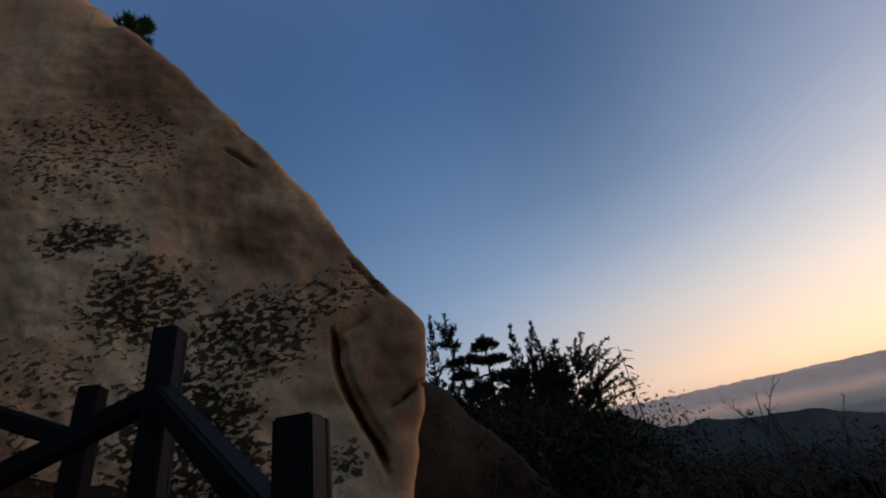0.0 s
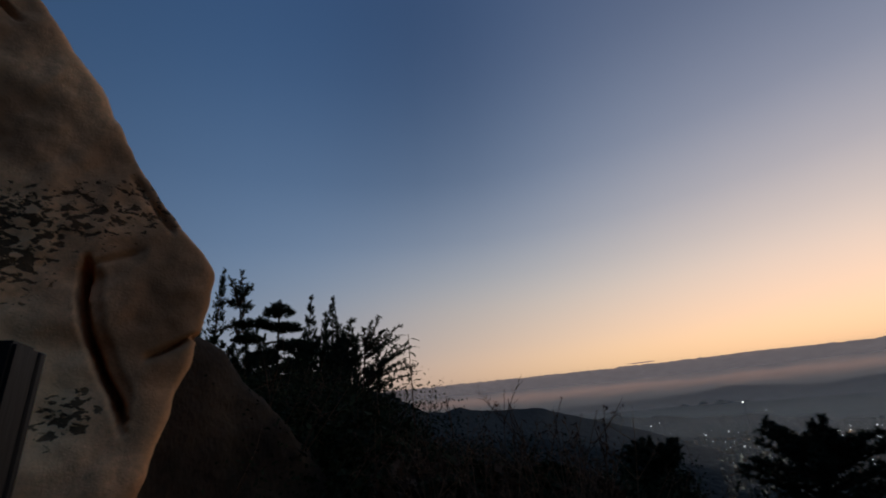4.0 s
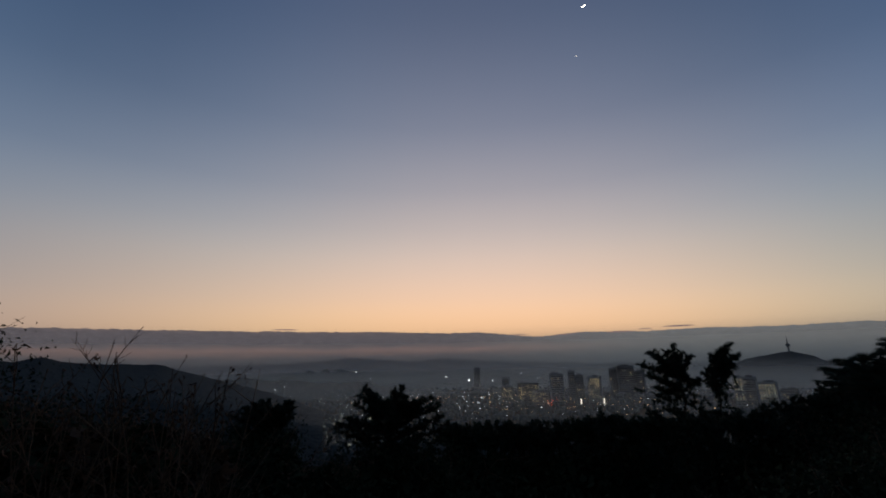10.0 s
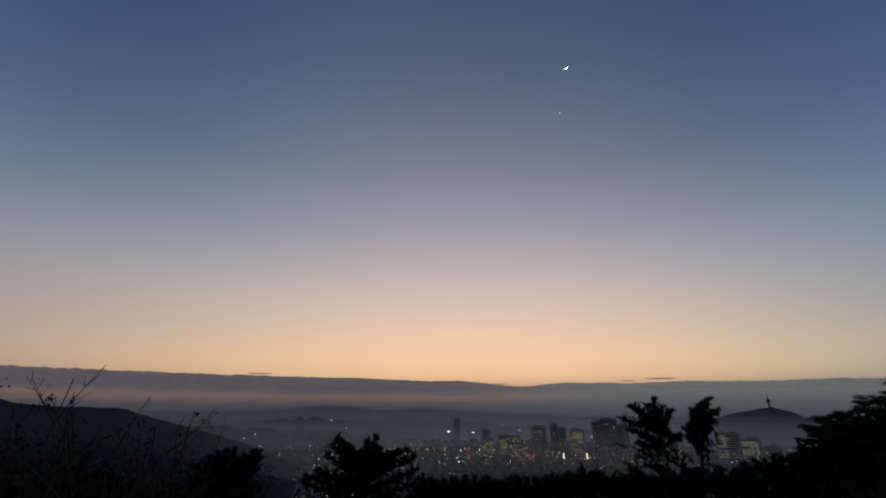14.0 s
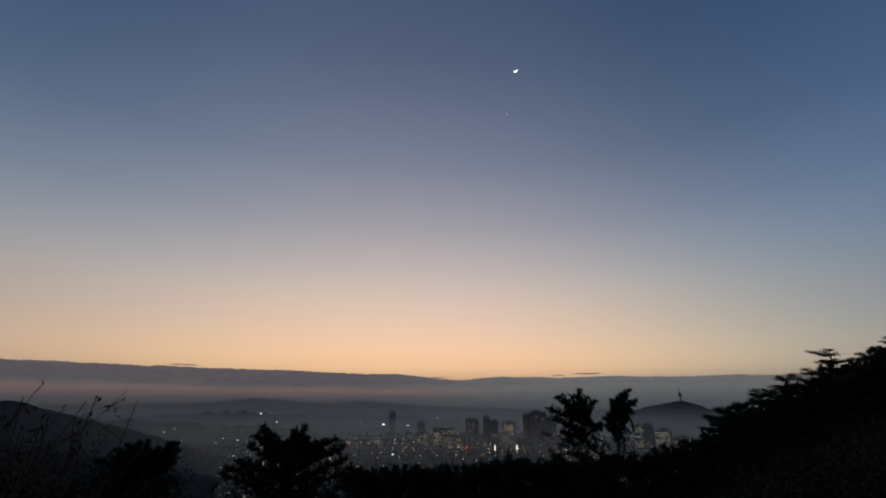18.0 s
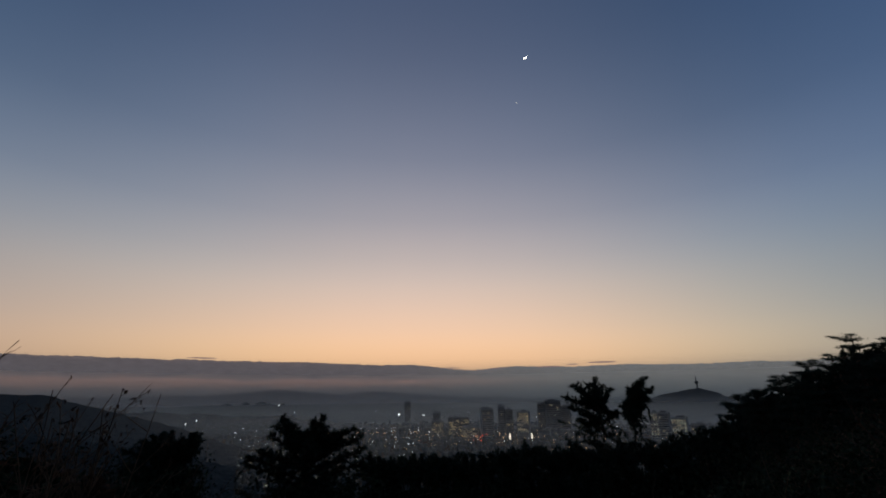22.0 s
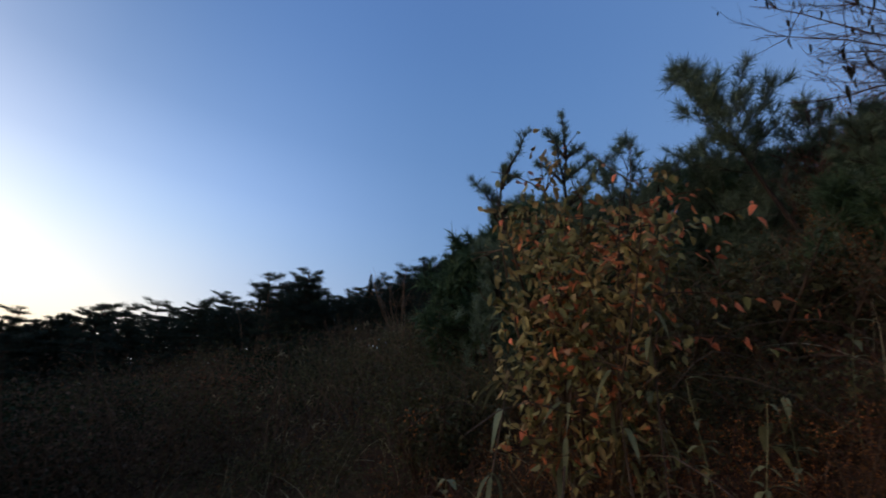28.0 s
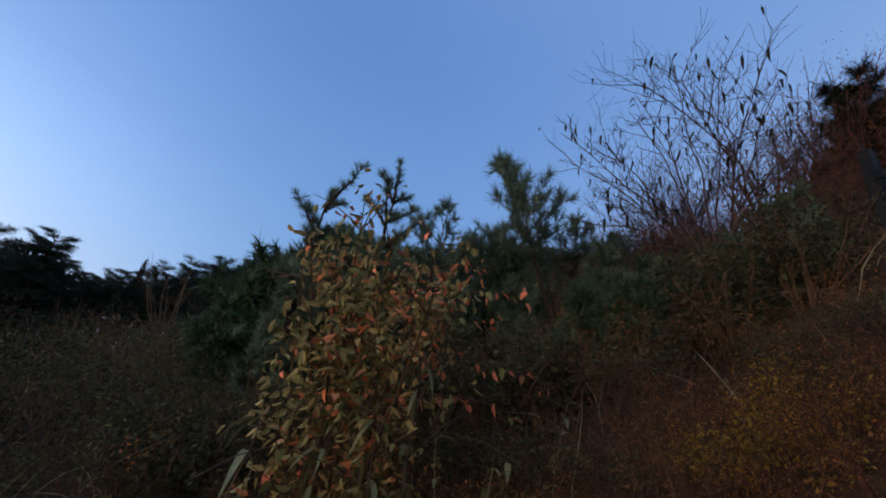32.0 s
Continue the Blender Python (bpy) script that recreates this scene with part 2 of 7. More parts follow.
M_TOWER = material("grey_office_facade", (0.09, 0.098, 0.094), (0.15, 0.16, 0.15), 0.03, 0.7, 0, 0.3, 0.25, gloss=0.2)
M_GLASSBAND = material("dark_window_band", (0.03, 0.035, 0.045), (0.05, 0.055, 0.065), 0.05, 0.25, 0, 0.5, 0.2)
M_FARWOOD = material("wooded_far_hill", (0.016, 0.019, 0.016), (0.027, 0.03, 0.025), 0.02, 0.95, 0.8, 0.08, 0.1, dist=6)
M_LIT_WARM = glowing("warm_lit_window", (1.0, 0.8, 0.45), 0.85)
M_LIT_DIM = glowing("dim_lit_window", (1.0, 0.86, 0.55), 0.42)
M_LIT_PALE = glowing("pale_lit_window", (0.9, 1.0, 0.82), 0.5)
M_LAMP_WHITE = glowing("white_city_lamp", (0.85, 0.95, 1.0), 3.4)
M_LAMP_WARM = glowing("amber_city_lamp", (1.0, 0.62, 0.32), 2.2)
M_LAMP_RED = glowing("red_city_lamp", (1.0, 0.14, 0.06), 1.8)
M_MOON = glowing("moonlight", (1.0, 0.97, 0.9), 4.0)
M_PLANET = glowing("planet_light", (1.0, 0.98, 0.95), 1.0)

# granite with bands of dark pits, lichen and hollow shade put in one colour
M_DARKROCK = material("dark_granite", (0.085, 0.056, 0.034), (0.03, 0.022, 0.015), 1.6, 0.95, 0.9, 22, 0.05, dist=0.03, gloss=0.1, stretch=(1, 1, 0.6))
M_ROCK = material("weathered_granite", (0.86, 0.47, 0.235), (0.76, 0.37, 0.18), 0.9, 0.95, 0.0, 26, 0.05, gloss=0.04)
rn, rl = M_ROCK.node_tree.nodes, M_ROCK.node_tree.links
r_bsdf = rn["Principled BSDF"]
r_co = rn.new("ShaderNodeTexCoord")


def rock_noise(scale, detail, rough=0.55, squash=(1, 1, 1), turn=0.0, warp=0.0):
    mp = rn.new("ShaderNodeMapping")
    mp.inputs["Scale"].default_value, mp.inputs["Rotation"].default_value = squash, (turn, 0, 0)
    rl.new(r_co.outputs["Object"], mp.inputs[0])
    nz = rn.new("ShaderNodeTexNoise")
    nz.inputs["Scale"].default_value, nz.inputs["Detail"].default_value = scale, detail
    nz.inputs["Roughness"].default_value, nz.inputs["Distortion"].default_value = rough, warp
    rl.new(mp.outputs[0], nz.inputs["Vector"])
    return nz.outputs["Fac"]


def rock_range(value, a, b, c=0.0, d=1.0):
    n = rn.new("ShaderNodeMapRange")
    for socket, v in zip(("From Min", "From Max", "To Min", "To Max"), (a, b, c, d)):
        n.inputs[socket].default_value = v
    rl.new(value, n.inputs["Value"])
    return n.outputs[0]


def rock_math(op, a, b):
    n = rn.new("ShaderNodeMath")
    n.operation, n.use_clamp = op, op == "MULTIPLY"
    for k, v in enumerate((a, b)):
        if isinstance(v, (int, float)):
            n.inputs[k].default_value = v
        else:
            rl.new(v, n.inputs[k])
    return n.outputs[0]


def rock_mix(fac, base, colour):
    n = rn.new("ShaderNodeMix")
    n.data_type = "RGBA"
    n.inputs[7].default_value = (*colour, 1)
    rl.new(fac, n.inputs[0])
    rl.new(base, n.inputs[6])
    return n.outputs[2]


def rock_zone(name):
    n = rn.new("ShaderNodeAttribute")
    n.attribute_name = name
    return n.outputs["Fac"]


r_pits = rock_math("ADD", rock_noise(19.0, 3, 0.55, (1, 0.75, 1.15), 0.8, 0.4), rock_zone("pit_zone"))
r_pit = rock_range(r_pits, 1.0, 1.035)
r_small = rock_range(rock_math("ADD", rock_noise(26.0, 2, 0.5, (1, 0.8, 1.2), 0.45, 0.3), rock_math("MULTIPLY", rock_zone("pit_zone"), 0.72)), 1.0, 1.04)
r_dark = rock_math("MAXIMUM", r_pit, r_small)
r_col = r_bsdf.inputs["Base Color"].links[0].from_socket
r_col = rock_mix(rock_math("MULTIPLY", rock_zone("pale"), rock_range(rock_noise(2.2, 5), 0.3, 0.6, 0.55, 1.0)), r_col, (0.97, 0.66, 0.36))
r_col = rock_mix(rock_math("MULTIPLY", rock_zone("brown"), rock_range(rock_noise(1.6, 6, 0.6), 0.32, 0.62, 0.45, 1.0)), r_col, (0.3, 0.145, 0.07))
r_col = rock_mix(rock_range(rock_noise(1.3, 7, 0.65), 0.52, 0.66, 0.0, 0.4), r_col, (0.42, 0.2, 0.095))
r_col = rock_mix(rock_range(rock_noise(90.0, 2), 0.55, 0.75, 0.0, 0.3), r_col, (0.22, 0.15, 0.1))
r_col = rock_mix(rock_math("MULTIPLY", r_dark, rock_range(rock_zone("pit_zone"), 0.35, 0.6, 0.65, 1.0)), r_col, (0.03, 0.02, 0.013))
rl.new(r_col, r_bsdf.inputs["Base Color"])
r_high = rock_math("SUBTRACT", rock_math("ADD", rock_math("MULTIPLY", rock_noise(60.0, 4), 0.12), rock_math("MULTIPLY", rock_noise(7.0, 4), 0.35)), r_dark)
r_bump = rn.new("ShaderNodeBump")
r_bump.inputs["Strength"].default_value, r_bump.inputs["Distance"].default_value = 1.0, 0.03
rl.new(r_high, r_bump.inputs["Height"])
rl.new(r_bump.outputs[0], r_bsdf.inputs["Normal"])


def haze_sheet_material(name, colour, density):
    """Translucent sheet standing in for lit haze, densest near the ground (object z = 0) and gone at z = 1."""
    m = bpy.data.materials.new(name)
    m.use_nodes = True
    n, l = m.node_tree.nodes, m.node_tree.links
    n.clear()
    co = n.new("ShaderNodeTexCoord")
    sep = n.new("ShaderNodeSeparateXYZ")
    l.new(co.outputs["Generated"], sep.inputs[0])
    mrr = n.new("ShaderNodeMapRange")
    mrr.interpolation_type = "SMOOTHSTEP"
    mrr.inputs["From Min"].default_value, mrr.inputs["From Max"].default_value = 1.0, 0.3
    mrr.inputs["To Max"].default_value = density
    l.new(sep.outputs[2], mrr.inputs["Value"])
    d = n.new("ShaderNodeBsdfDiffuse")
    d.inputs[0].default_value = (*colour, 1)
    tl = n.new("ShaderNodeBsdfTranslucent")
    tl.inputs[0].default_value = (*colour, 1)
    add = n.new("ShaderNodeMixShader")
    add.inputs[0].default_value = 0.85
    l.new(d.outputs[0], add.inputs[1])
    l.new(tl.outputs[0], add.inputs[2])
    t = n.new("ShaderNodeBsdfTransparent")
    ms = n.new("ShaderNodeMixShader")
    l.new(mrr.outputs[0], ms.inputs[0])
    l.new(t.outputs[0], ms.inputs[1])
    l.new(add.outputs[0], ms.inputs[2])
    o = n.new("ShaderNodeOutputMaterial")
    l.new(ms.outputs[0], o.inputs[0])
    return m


# ---- mesh helpers ----
EYE = 1.64


def at(az, r, z=0.0):
    """A place by azimuth (degrees to the right of +y) and distance."""
    return Vector((r * math.sin(radians(az)), r * math.cos(radians(az)), z))


def mesh_from(name, verts, faces, mat, smooth=False):
    me = bpy.data.meshes.new(name)
    me.from_pydata(verts if isinstance(verts, list) else verts.tolist(), [], faces if isinstance(faces, list) else faces.tolist())
    me.materials.append(mat)
    if smooth:
        me.shade_smooth()
    me.update()
    return me


def part_mesh(name, me, parent=None, label=""):
    ob = new(name, me)
    if parent is not None:
        ob.parent = parent
    return tagged(ob, label)


def part(name, bm, mat, parent=None, label=""):
    me = bpy.data.meshes.new(name)
    bm.to_mesh(me)
    bm.free()
    me.materials.append(mat)
    return part_mesh(name, me, parent, label)


def thing(name, place, label, category, group="", kind="", turn=0.0):
    e = new(name)
    e.empty_display_size = 0.2
    e.matrix_world = Matrix.Translation(place) @ Matrix.Rotation(radians(turn), 4, "Z")
    return tagged(e, label, category, group, kind)


class Soup:
    """Collects tubes and small flat pieces into one mesh."""

    def __init__(self):
        self.v, self.f, self.n = [], [], 0

    def add(self, verts, faces):
        verts, faces = np.asarray(verts, float), np.asarray(faces, int)
        self.v.append(verts)
        self.f.append(faces + self.n)
        self.n += len(verts)

    def tube(self, pts, radii, sides=6):
        pts = [Vector(p) for p in pts]
        vs, fs = [], []
        for i, p in enumerate(pts):
            d = (pts[min(i + 1, len(pts) - 1)] - pts[max(i - 1, 0)]).normalized()
            u = d.orthogonal().normalized()
            w = d.cross(u)
            for k in range(sides):
                a = 2 * math.pi * k / sides
                vs.append(p + (u * math.cos(a) + w * math.sin(a)) * radii[i])
        for i in range(len(pts) - 1):
            for k in range(sides):
                a, b = i * sides + k, i * sides + (k + 1) % sides
                fs.append((a, b, b + sides, a + sides))
        self.add([tuple(v) for v in vs], fs)

    def quads(self, corners):
        """corners: (n, k, 3), n small faces of k corners."""
        n = len(corners)
        if n:
            self.add(corners.reshape(-1, 3), np.arange(n * corners.shape[1]).reshape(n, -1))

    def ovals(self, six):
        """six: (n, 6, 3) stem, two left, tip, two right: leaves folded along the midrib."""
        n = len(six)
        k = np.arange(n)[:, None] * 6
        self.add(six.reshape(-1, 3), np.concatenate([k + (0, 1, 2, 3), k + (0, 3, 4, 5)]))

    def mesh(self, name, mat, smooth=False):
        me = bpy.data.meshes.new(name)
        v = np.concatenate(self.v)
        q = [f for f in self.f if f.shape[1] == 4]
        t = [f for f in self.f if f.shape[1] == 3]
        loops = np.concatenate([f.ravel() for f in q + t]).astype(np.int32)
        sizes = np.concatenate([np.full(len(f), f.shape[1]) for f in q + t]).astype(np.int32)
        me.vertices.add(len(v))
        me.vertices.foreach_set("co", v.ravel())
        me.loops.add(len(loops))
        me.loops.foreach_set("vertex_index", loops)
        me.polygons.add(len(sizes))
        me.polygons.foreach_set("loop_start", np.concatenate([[0], np.cumsum(sizes)[:-1]]).astype(np.int32))
        me.polygons.foreach_set("loop_total", sizes)
        me.materials.append(mat)
        me.update(calc_edges=True)
        if smooth:
            me.shade_smooth()
        return me


def unit(a):
    return a / (np.linalg.norm(a, axis=-1, keepdims=True) + 1e-9)


def leaf_quads(rng, centres, length, width, droop=0.0, axes=None):
    """Folded-kite leaves as quads (stem, side, tip, side)."""
    n = len(centres)
    ax = unit(rng.normal(size=(n, 3)) + ((0, 0, -droop))) if axes is None else unit(axes + rng.normal(size=(n, 3)) * 0.35)
    side = unit(np.cross(ax, rng.normal(size=(n, 3))))
    nrm = np.cross(ax, side)
    L = length * rng.uniform(0.6, 1.3, (n, 1))
    W = width * rng.uniform(0.6, 1.3, (n, 1))
    mid = centres + ax * L * 0.45
    q = np.stack([centres, mid + side * W + nrm * W * 0.3, centres + ax * L, mid - side * W + nrm * W * 0.3], 1)
    return q


def leaf_ovals(rng, centres, length, width, droop=0.0):
    """Oval pointed leaves, folded and curled."""
    n = len(centres)
    ax = unit(rng.normal(size=(n, 3)) + (0, 0, -droop))
    side = unit(np.cross(ax, rng.normal(size=(n, 3))))
    nrm = np.cross(ax, side)
    L = length * rng.uniform(0.6, 1.3, (n, 1))
    W = width * rng.uniform(0.7, 1.2, (n, 1))
    a, b, t = centres + ax * L * 0.28, centres + ax * L * 0.66 - nrm * L * 0.06, centres + ax * L - nrm * L * 0.2
    up = nrm * W * 0.4
    return np.stack([centres, a + side * W * 0.9 + up, b + side * W * 0.75 + up, t, b - side * W * 0.75 + up, a - side * W * 0.9 + up], 1)


def needle_quads(rng, base, axis, count, length, width, spread=0.9, span=0.5):
    """Needle tufts: count needles along the last part of each shoot."""
    n = len(base)
    b = np.repeat(base, count, 0)
    a = np.repeat(unit(axis), count, 0)
    L = np.repeat(length if np.ndim(length) else np.full(n, length), count)[:, None] * rng.uniform(0.7, 1.15, (n * count, 1))
    s = rng.uniform(0, 1, (n * count, 1))
    start = b + a * L * span * s * 1.6
    d = unit(a * rng.uniform(0.5, 1.2, (n * count, 1)) + unit(rng.normal(size=(n * count, 3))) * spread)
    side = unit(np.cross(d, rng.normal(size=d.shape))) * width
    tip = start + d * L
    return np.stack([start - side, start + side, tip], 1)


# ---- ground ----
SLOPE_AZ = [-180, -150, -118, -100, -85, -70, -55, -35, 0, 18, 32, 45, 60, 80, 100, 120, 140, 158, 180]
SLOPE = [0.66, 0.55, 0.45, 0.2, -0.06, -0.13, -0.16, -0.22, -0.27, -0.25, -0.13, -0.02, 0.05, 0.17, 0.29, 0.42, 0.6, 0.8, 0.66]


def slope_at(az):
    az = (np.asarray(az, float) + 180) % 360 - 180
    i = np.clip(np.searchsorted(SLOPE_AZ, az, side="right") - 1, 0, len(SLOPE) - 2)
    a0, a1 = np.array(SLOPE_AZ)[i], np.array(SLOPE_AZ)[i + 1]
    t = (az - a0) / (a1 - a0)
    t = t * t * (3 - 2 * t)
    return np.array(SLOPE)[i] * (1 - t) + np.array(SLOPE)[i + 1] * t


CITY = -200.0


def ground_z(x, y):
    x, y = np.asarray(x, float), np.asarray(y, float)
    r = np.hypot(x, y)
    s = slope_at(np.degrees(np.arctan2(x, y)))
    near = s * np.where(r < 1.5, r * r / 3, r - 0.75)
    rise = np.where(s > 0, s * 90 * (1 - np.exp(-r / 90)), near)
    fall = np.clip((r - 150) / 900, 0, 1)
    z = rise * (1 - fall) + CITY * fall
    return np.maximum(z, CITY)


def ground_at(az, r):
    p = at(az, r)
    return Vector((p.x, p.y, float(ground_z(p.x, p.y))))


def build_ground():
    radii = np.concatenate([[0.25], np.geomspace(0.6, 60, 74), np.geomspace(66, 4950, 40)])
    na = 240
    az = np.radians(np.arange(na) * 360 / na)
    R, A = np.meshgrid(radii, az, indexing="ij")
    X, Y = R * np.sin(A), R * np.cos(A)
    Z = ground_z(X, Y)
    for i in range(len(radii)):
        amp = min(0.07, radii[i] * 0.02) if radii[i] < 100 else 1.5
        sc = 1.1 if radii[i] < 100 else 0.01
        for j in range(na):
            Z[i, j] += amp * noise.fractal((X[i, j] * sc, Y[i, j] * sc, 0.3), 1.0, 2.0, 3)
    v = np.stack([X, Y, Z], -1).reshape(-1, 3)
    f = []
    for i in range(len(radii) - 1):
        for j in range(na):
            f.append((i * na + j, i * na + (j + 1) % na, (i + 1) * na + (j + 1) % na, (i + 1) * na + j))
    c = len(v)
    v = np.vstack([v, [0, 0, float(Z[0].mean())]])
    me = bpy.data.meshes.new("ground")
    me.from_pydata(v.tolist(), [], f)
    bm = bmesh.new()
    bm.from_mesh(me)
    bm.verts.ensure_lookup_table()
    for j in range(na):
        bm.faces.new((bm.verts[c], bm.verts[(j + 1) % na], bm.verts[j]))
    bmesh.ops.recalc_face_normals(bm, faces=bm.faces)
    bm.to_mesh(me)
    bm.free()
    me.materials.append(M_SOIL)
    me.shade_smooth()
    tagged(new("ground", me), "dark soil hillside covered with leaf litter, falling to the city plain", "ground", kind="structure")


build_ground()

# ---- boulders ----


def boulder(name, centre, half, planes, rings, spokes, label, detail, mat, p=14.0):
    """A joint-block of granite: soft intersection of planes (normal, offset), meshed in rings round the axis that faces +x."""
    C = np.array(centre)
    N = np.array([n for n, d in planes], float)
    N /= np.linalg.norm(N, axis=1, keepdims=True)
    D = np.array([d for n, d in planes], float)
    H = np.array(half)
    front, back = rings
    th = np.concatenate([np.linspace(0.004, 1.0, front, endpoint=False), np.linspace(1.0, math.pi / 1.0001 - 0.02, back)])
    ph = np.arange(spokes) * 2 * math.pi / spokes
    T, F = np.meshgrid(th, ph, indexing="ij")
    flat = np.where(T < 1.0, np.tan(np.minimum(T, 1.0) * math.pi / 4 / 1.0) / np.tan(math.pi / 4) * math.tan(1.0), np.tan(1.0))
    u = np.stack([np.where(T < 1.0, 1.0, np.cos(T) / math.cos(1.0)), 0 * T, 0 * T], -1)
    side = np.where(T < 1.0, flat, np.sin(T) / math.cos(1.0))
    u[..., 1], u[..., 2] = side * np.cos(F), side * np.sin(F)
    u = u * H
    u /= np.linalg.norm(u, axis=-1, keepdims=True)
    q = (D - N @ C) / np.maximum(u @ N.T, 1e-3)
    r = ((q ** -p).sum(-1)) ** (-1 / p)
    P = C + (u * r[..., None]).reshape(-1, 3)
    U = ((q / q.min(-1, keepdims=True)) ** -p) @ N
    U = (U / np.linalg.norm(U, axis=-1, keepdims=True)).reshape(-1, 3)
    out, rows = np.empty_like(P), np.zeros((len(P), 3))
    for k in range(len(P)):
        d, *zones = detail(Vector(P[k]))
        out[k] = P[k] + U[k] * d
        rows[k] = zones
    g = np.arange(len(P)).reshape(len(th), spokes)
    g2 = np.roll(g, -1, 1)
    quad = np.stack([g[:-1], g[1:], g2[1:], g2[:-1]], -1).reshape(-1, 4)
    n = len(P)
    out = np.vstack([out, out[g[0]].mean(0), out[g[-1]].mean(0)])
    rows = np.vstack([rows, rows[0], rows[-1]])
    faces = quad.tolist() + [(n, int(a), int(b)) for a, b in zip(g[0], g2[0])] + [(n + 1, int(b), int(a)) for a, b in zip(g[-1], g2[-1])]
    me = mesh_from(name, out, faces, mat, True)
    for k, nm in enumerate(("pit_zone", "pale", "brown")):
        me.attributes.new(nm, "FLOAT", "POINT").data.foreach_set("value", rows[:, k].astype(np.float32))
    return tagged(new(name, me), label, "boulder")


def sstep(a, b, x):
    t = min(max((x - a) / (b - a), 0.0), 1.0)
    return t * t * (3 - 2 * t)


def bump_at(y, z, y0, z0, ry, rz):
    """1 at (y0, z0), 0 beyond the oval of half-sizes ry, rz."""
    return sstep(1.0, 0.25, math.hypot((y - y0) / ry, (z - z0) / rz))


def big_rock_detail(P):
    y, z = P.y, P.z - EYE
    d = 0.11 * noise.fractal(P * 0.45, 1.0, 2.0, 3) + 0.03 * noise.fractal(P * 1.7, 0.9, 2.0, 3) + 0.02 * noise.fractal(P * 3.4, 0.8, 2.0, 3)
    pz = pa = br = 0.0
    if P.x > -5.6:
        yw, zw = y + 0.16 * noise.noise(P * 1.9), z + 0.16 * noise.noise(P * 2.3 + Vector((5, 1, 3)))
        # pitted zones
        zone = max(0.9 * bump_at(yw, zw, -1.5, 0.6, 1.1, 1.2), 0.9 * bump_at(yw, zw, -1.15, 0.15, 0.6, 0.9), 0.82 * bump_at(yw, zw, -1.1, 1.3, 1.1, 0.8), 0.85 * bump_at(yw, zw, -2.55, 2.45, 0.8, 0.36),
                   0.82 * bump_at(yw, zw, -2.0, 1.75, 1.0, 0.8), 0.62 * bump_at(yw, zw, -2.7, 3.5, 1.8, 1.3), 0.58 * bump_at(yw, zw, -2.7, 1.0, 1.2, 1.0), 0.66 * bump_at(yw, zw, -0.5, 1.6, 0.9, 0.5), 0.72 * bump_at(yw, zw, -0.35, 0.2, 0.3, 0.25), 0.6 * bump_at(yw, zw, -0.05, 1.75, 0.5, 0.6))
        pz = 0.21 + 0.4 * zone
        pa = max(bump_at(yw, zw, -1.6, 1.1, 1.3, 1.2), 0.9 * bump_at(yw, zw, -0.6, 0.35, 0.6, 0.9), 0.85 * bump_at(yw, zw, -2.6, 2.3, 1.2, 1.3))
        br = max(bump_at(yw, zw, -1.05, 2.25, 0.75, 0.5), 0.8 * bump_at(yw, zw, -1.5, 3.1, 0.8, 0.8), bump_at(yw, zw, -2.2, 4.6, 1.3, 1.5), 0.6 * bump_at(yw, zw, -0.4, 2.0, 0.6, 0.5), 0.75 * bump_at(yw, zw, -3.4, 1.6, 0.55, 1.6), 0.95 * bump_at(yw, zw, 0.15, 0.95, 0.5, 1.2))
        # shade put in the colour: browns the glow-facing rim to dim its lit edge
        br = max(br, sstep(0.2, 0.5, y) * sstep(1.9, 1.5, z))
        d -= 0.012 * zone * sstep(0.0, 0.4, noise.fractal(Vector((P.x * 9, P.y * 8 + P.z * 3, P.z * 11 - P.y * 3)), 0.7, 2.2, 3))
        # the flake and the crack along its edge: a narrow slot, then a slope up to the flake's ridge
        if -0.1 < z < 1.5:
            yc = float(np.interp(z, (0.0, 0.1, 0.28, 0.45, 0.7, 0.95, 1.2), (0.04, 0.0, -0.07, -0.17, -0.29, -0.37, -0.38)))
            e = y - yc + 0.015 * noise.noise(P * 6)
            w = 0.115 * sstep(0.05, 0.4, z) * sstep(1.3, 1.1, z) + 0.02
            hold = sstep(0.0, 0.3, z) * sstep(1.3, 1.16, z)
            if -0.01 < e < w:
                slot = sstep(-0.01, 0.004, e) * sstep(0.06, 0.035, e)
                d -= hold * (0.42 * slot + 0.085 * sstep(0.0, 0.02, e) * (1 - max(e, 0.0) / w))
            if e > w - 0.015:
                d += 0.035 * hold * sstep(w - 0.015, w + 0.005, e) * sstep(0.5, 0.2, e)
            lip = z - (1.2 + 0.45 * (y + 0.37))
            if -0.4 < y < 0.0:
                d -= 0.05 * sstep(0.035, 0.0, abs(lip)) * sstep(-0.4, -0.34, y) * sstep(0.0, -0.12, y)
        # thin cracks on the shoulder and the nose
        for (ya, za, yb, zb, dep, wid) in ((-1.43, 3.43, -1.07, 3.12, 0.1, 0.035), (-0.2, 1.98, -0.06, 1.78, 0.06, 0.05), (-0.06, 1.8, 0.14, 1.52, 0.1, 0.04), (0.06, 0.54, 0.42, 0.74, 0.12, 0.035)):
            L = math.hypot(yb - ya, zb - za)
            s = ((y - ya) * (yb - ya) + (z - za) * (zb - za)) / L
            o = abs((y - ya) * (zb - za) - (z - za) * (yb - ya)) / L
            if 0 < s < L:
                d -= dep * sstep(wid, 0.0, o) * math.sin(math.pi * s / L) ** 0.5
    return d, pz, pa, br


def plain_rock_detail(P):
    n = noise.fractal(P * 1.6, 0.9, 2.0, 4)
    return 0.16 * noise.fractal(P * 0.6, 1.0, 2.0, 3) + 0.07 * n, 0.0, 0.0, 0.0


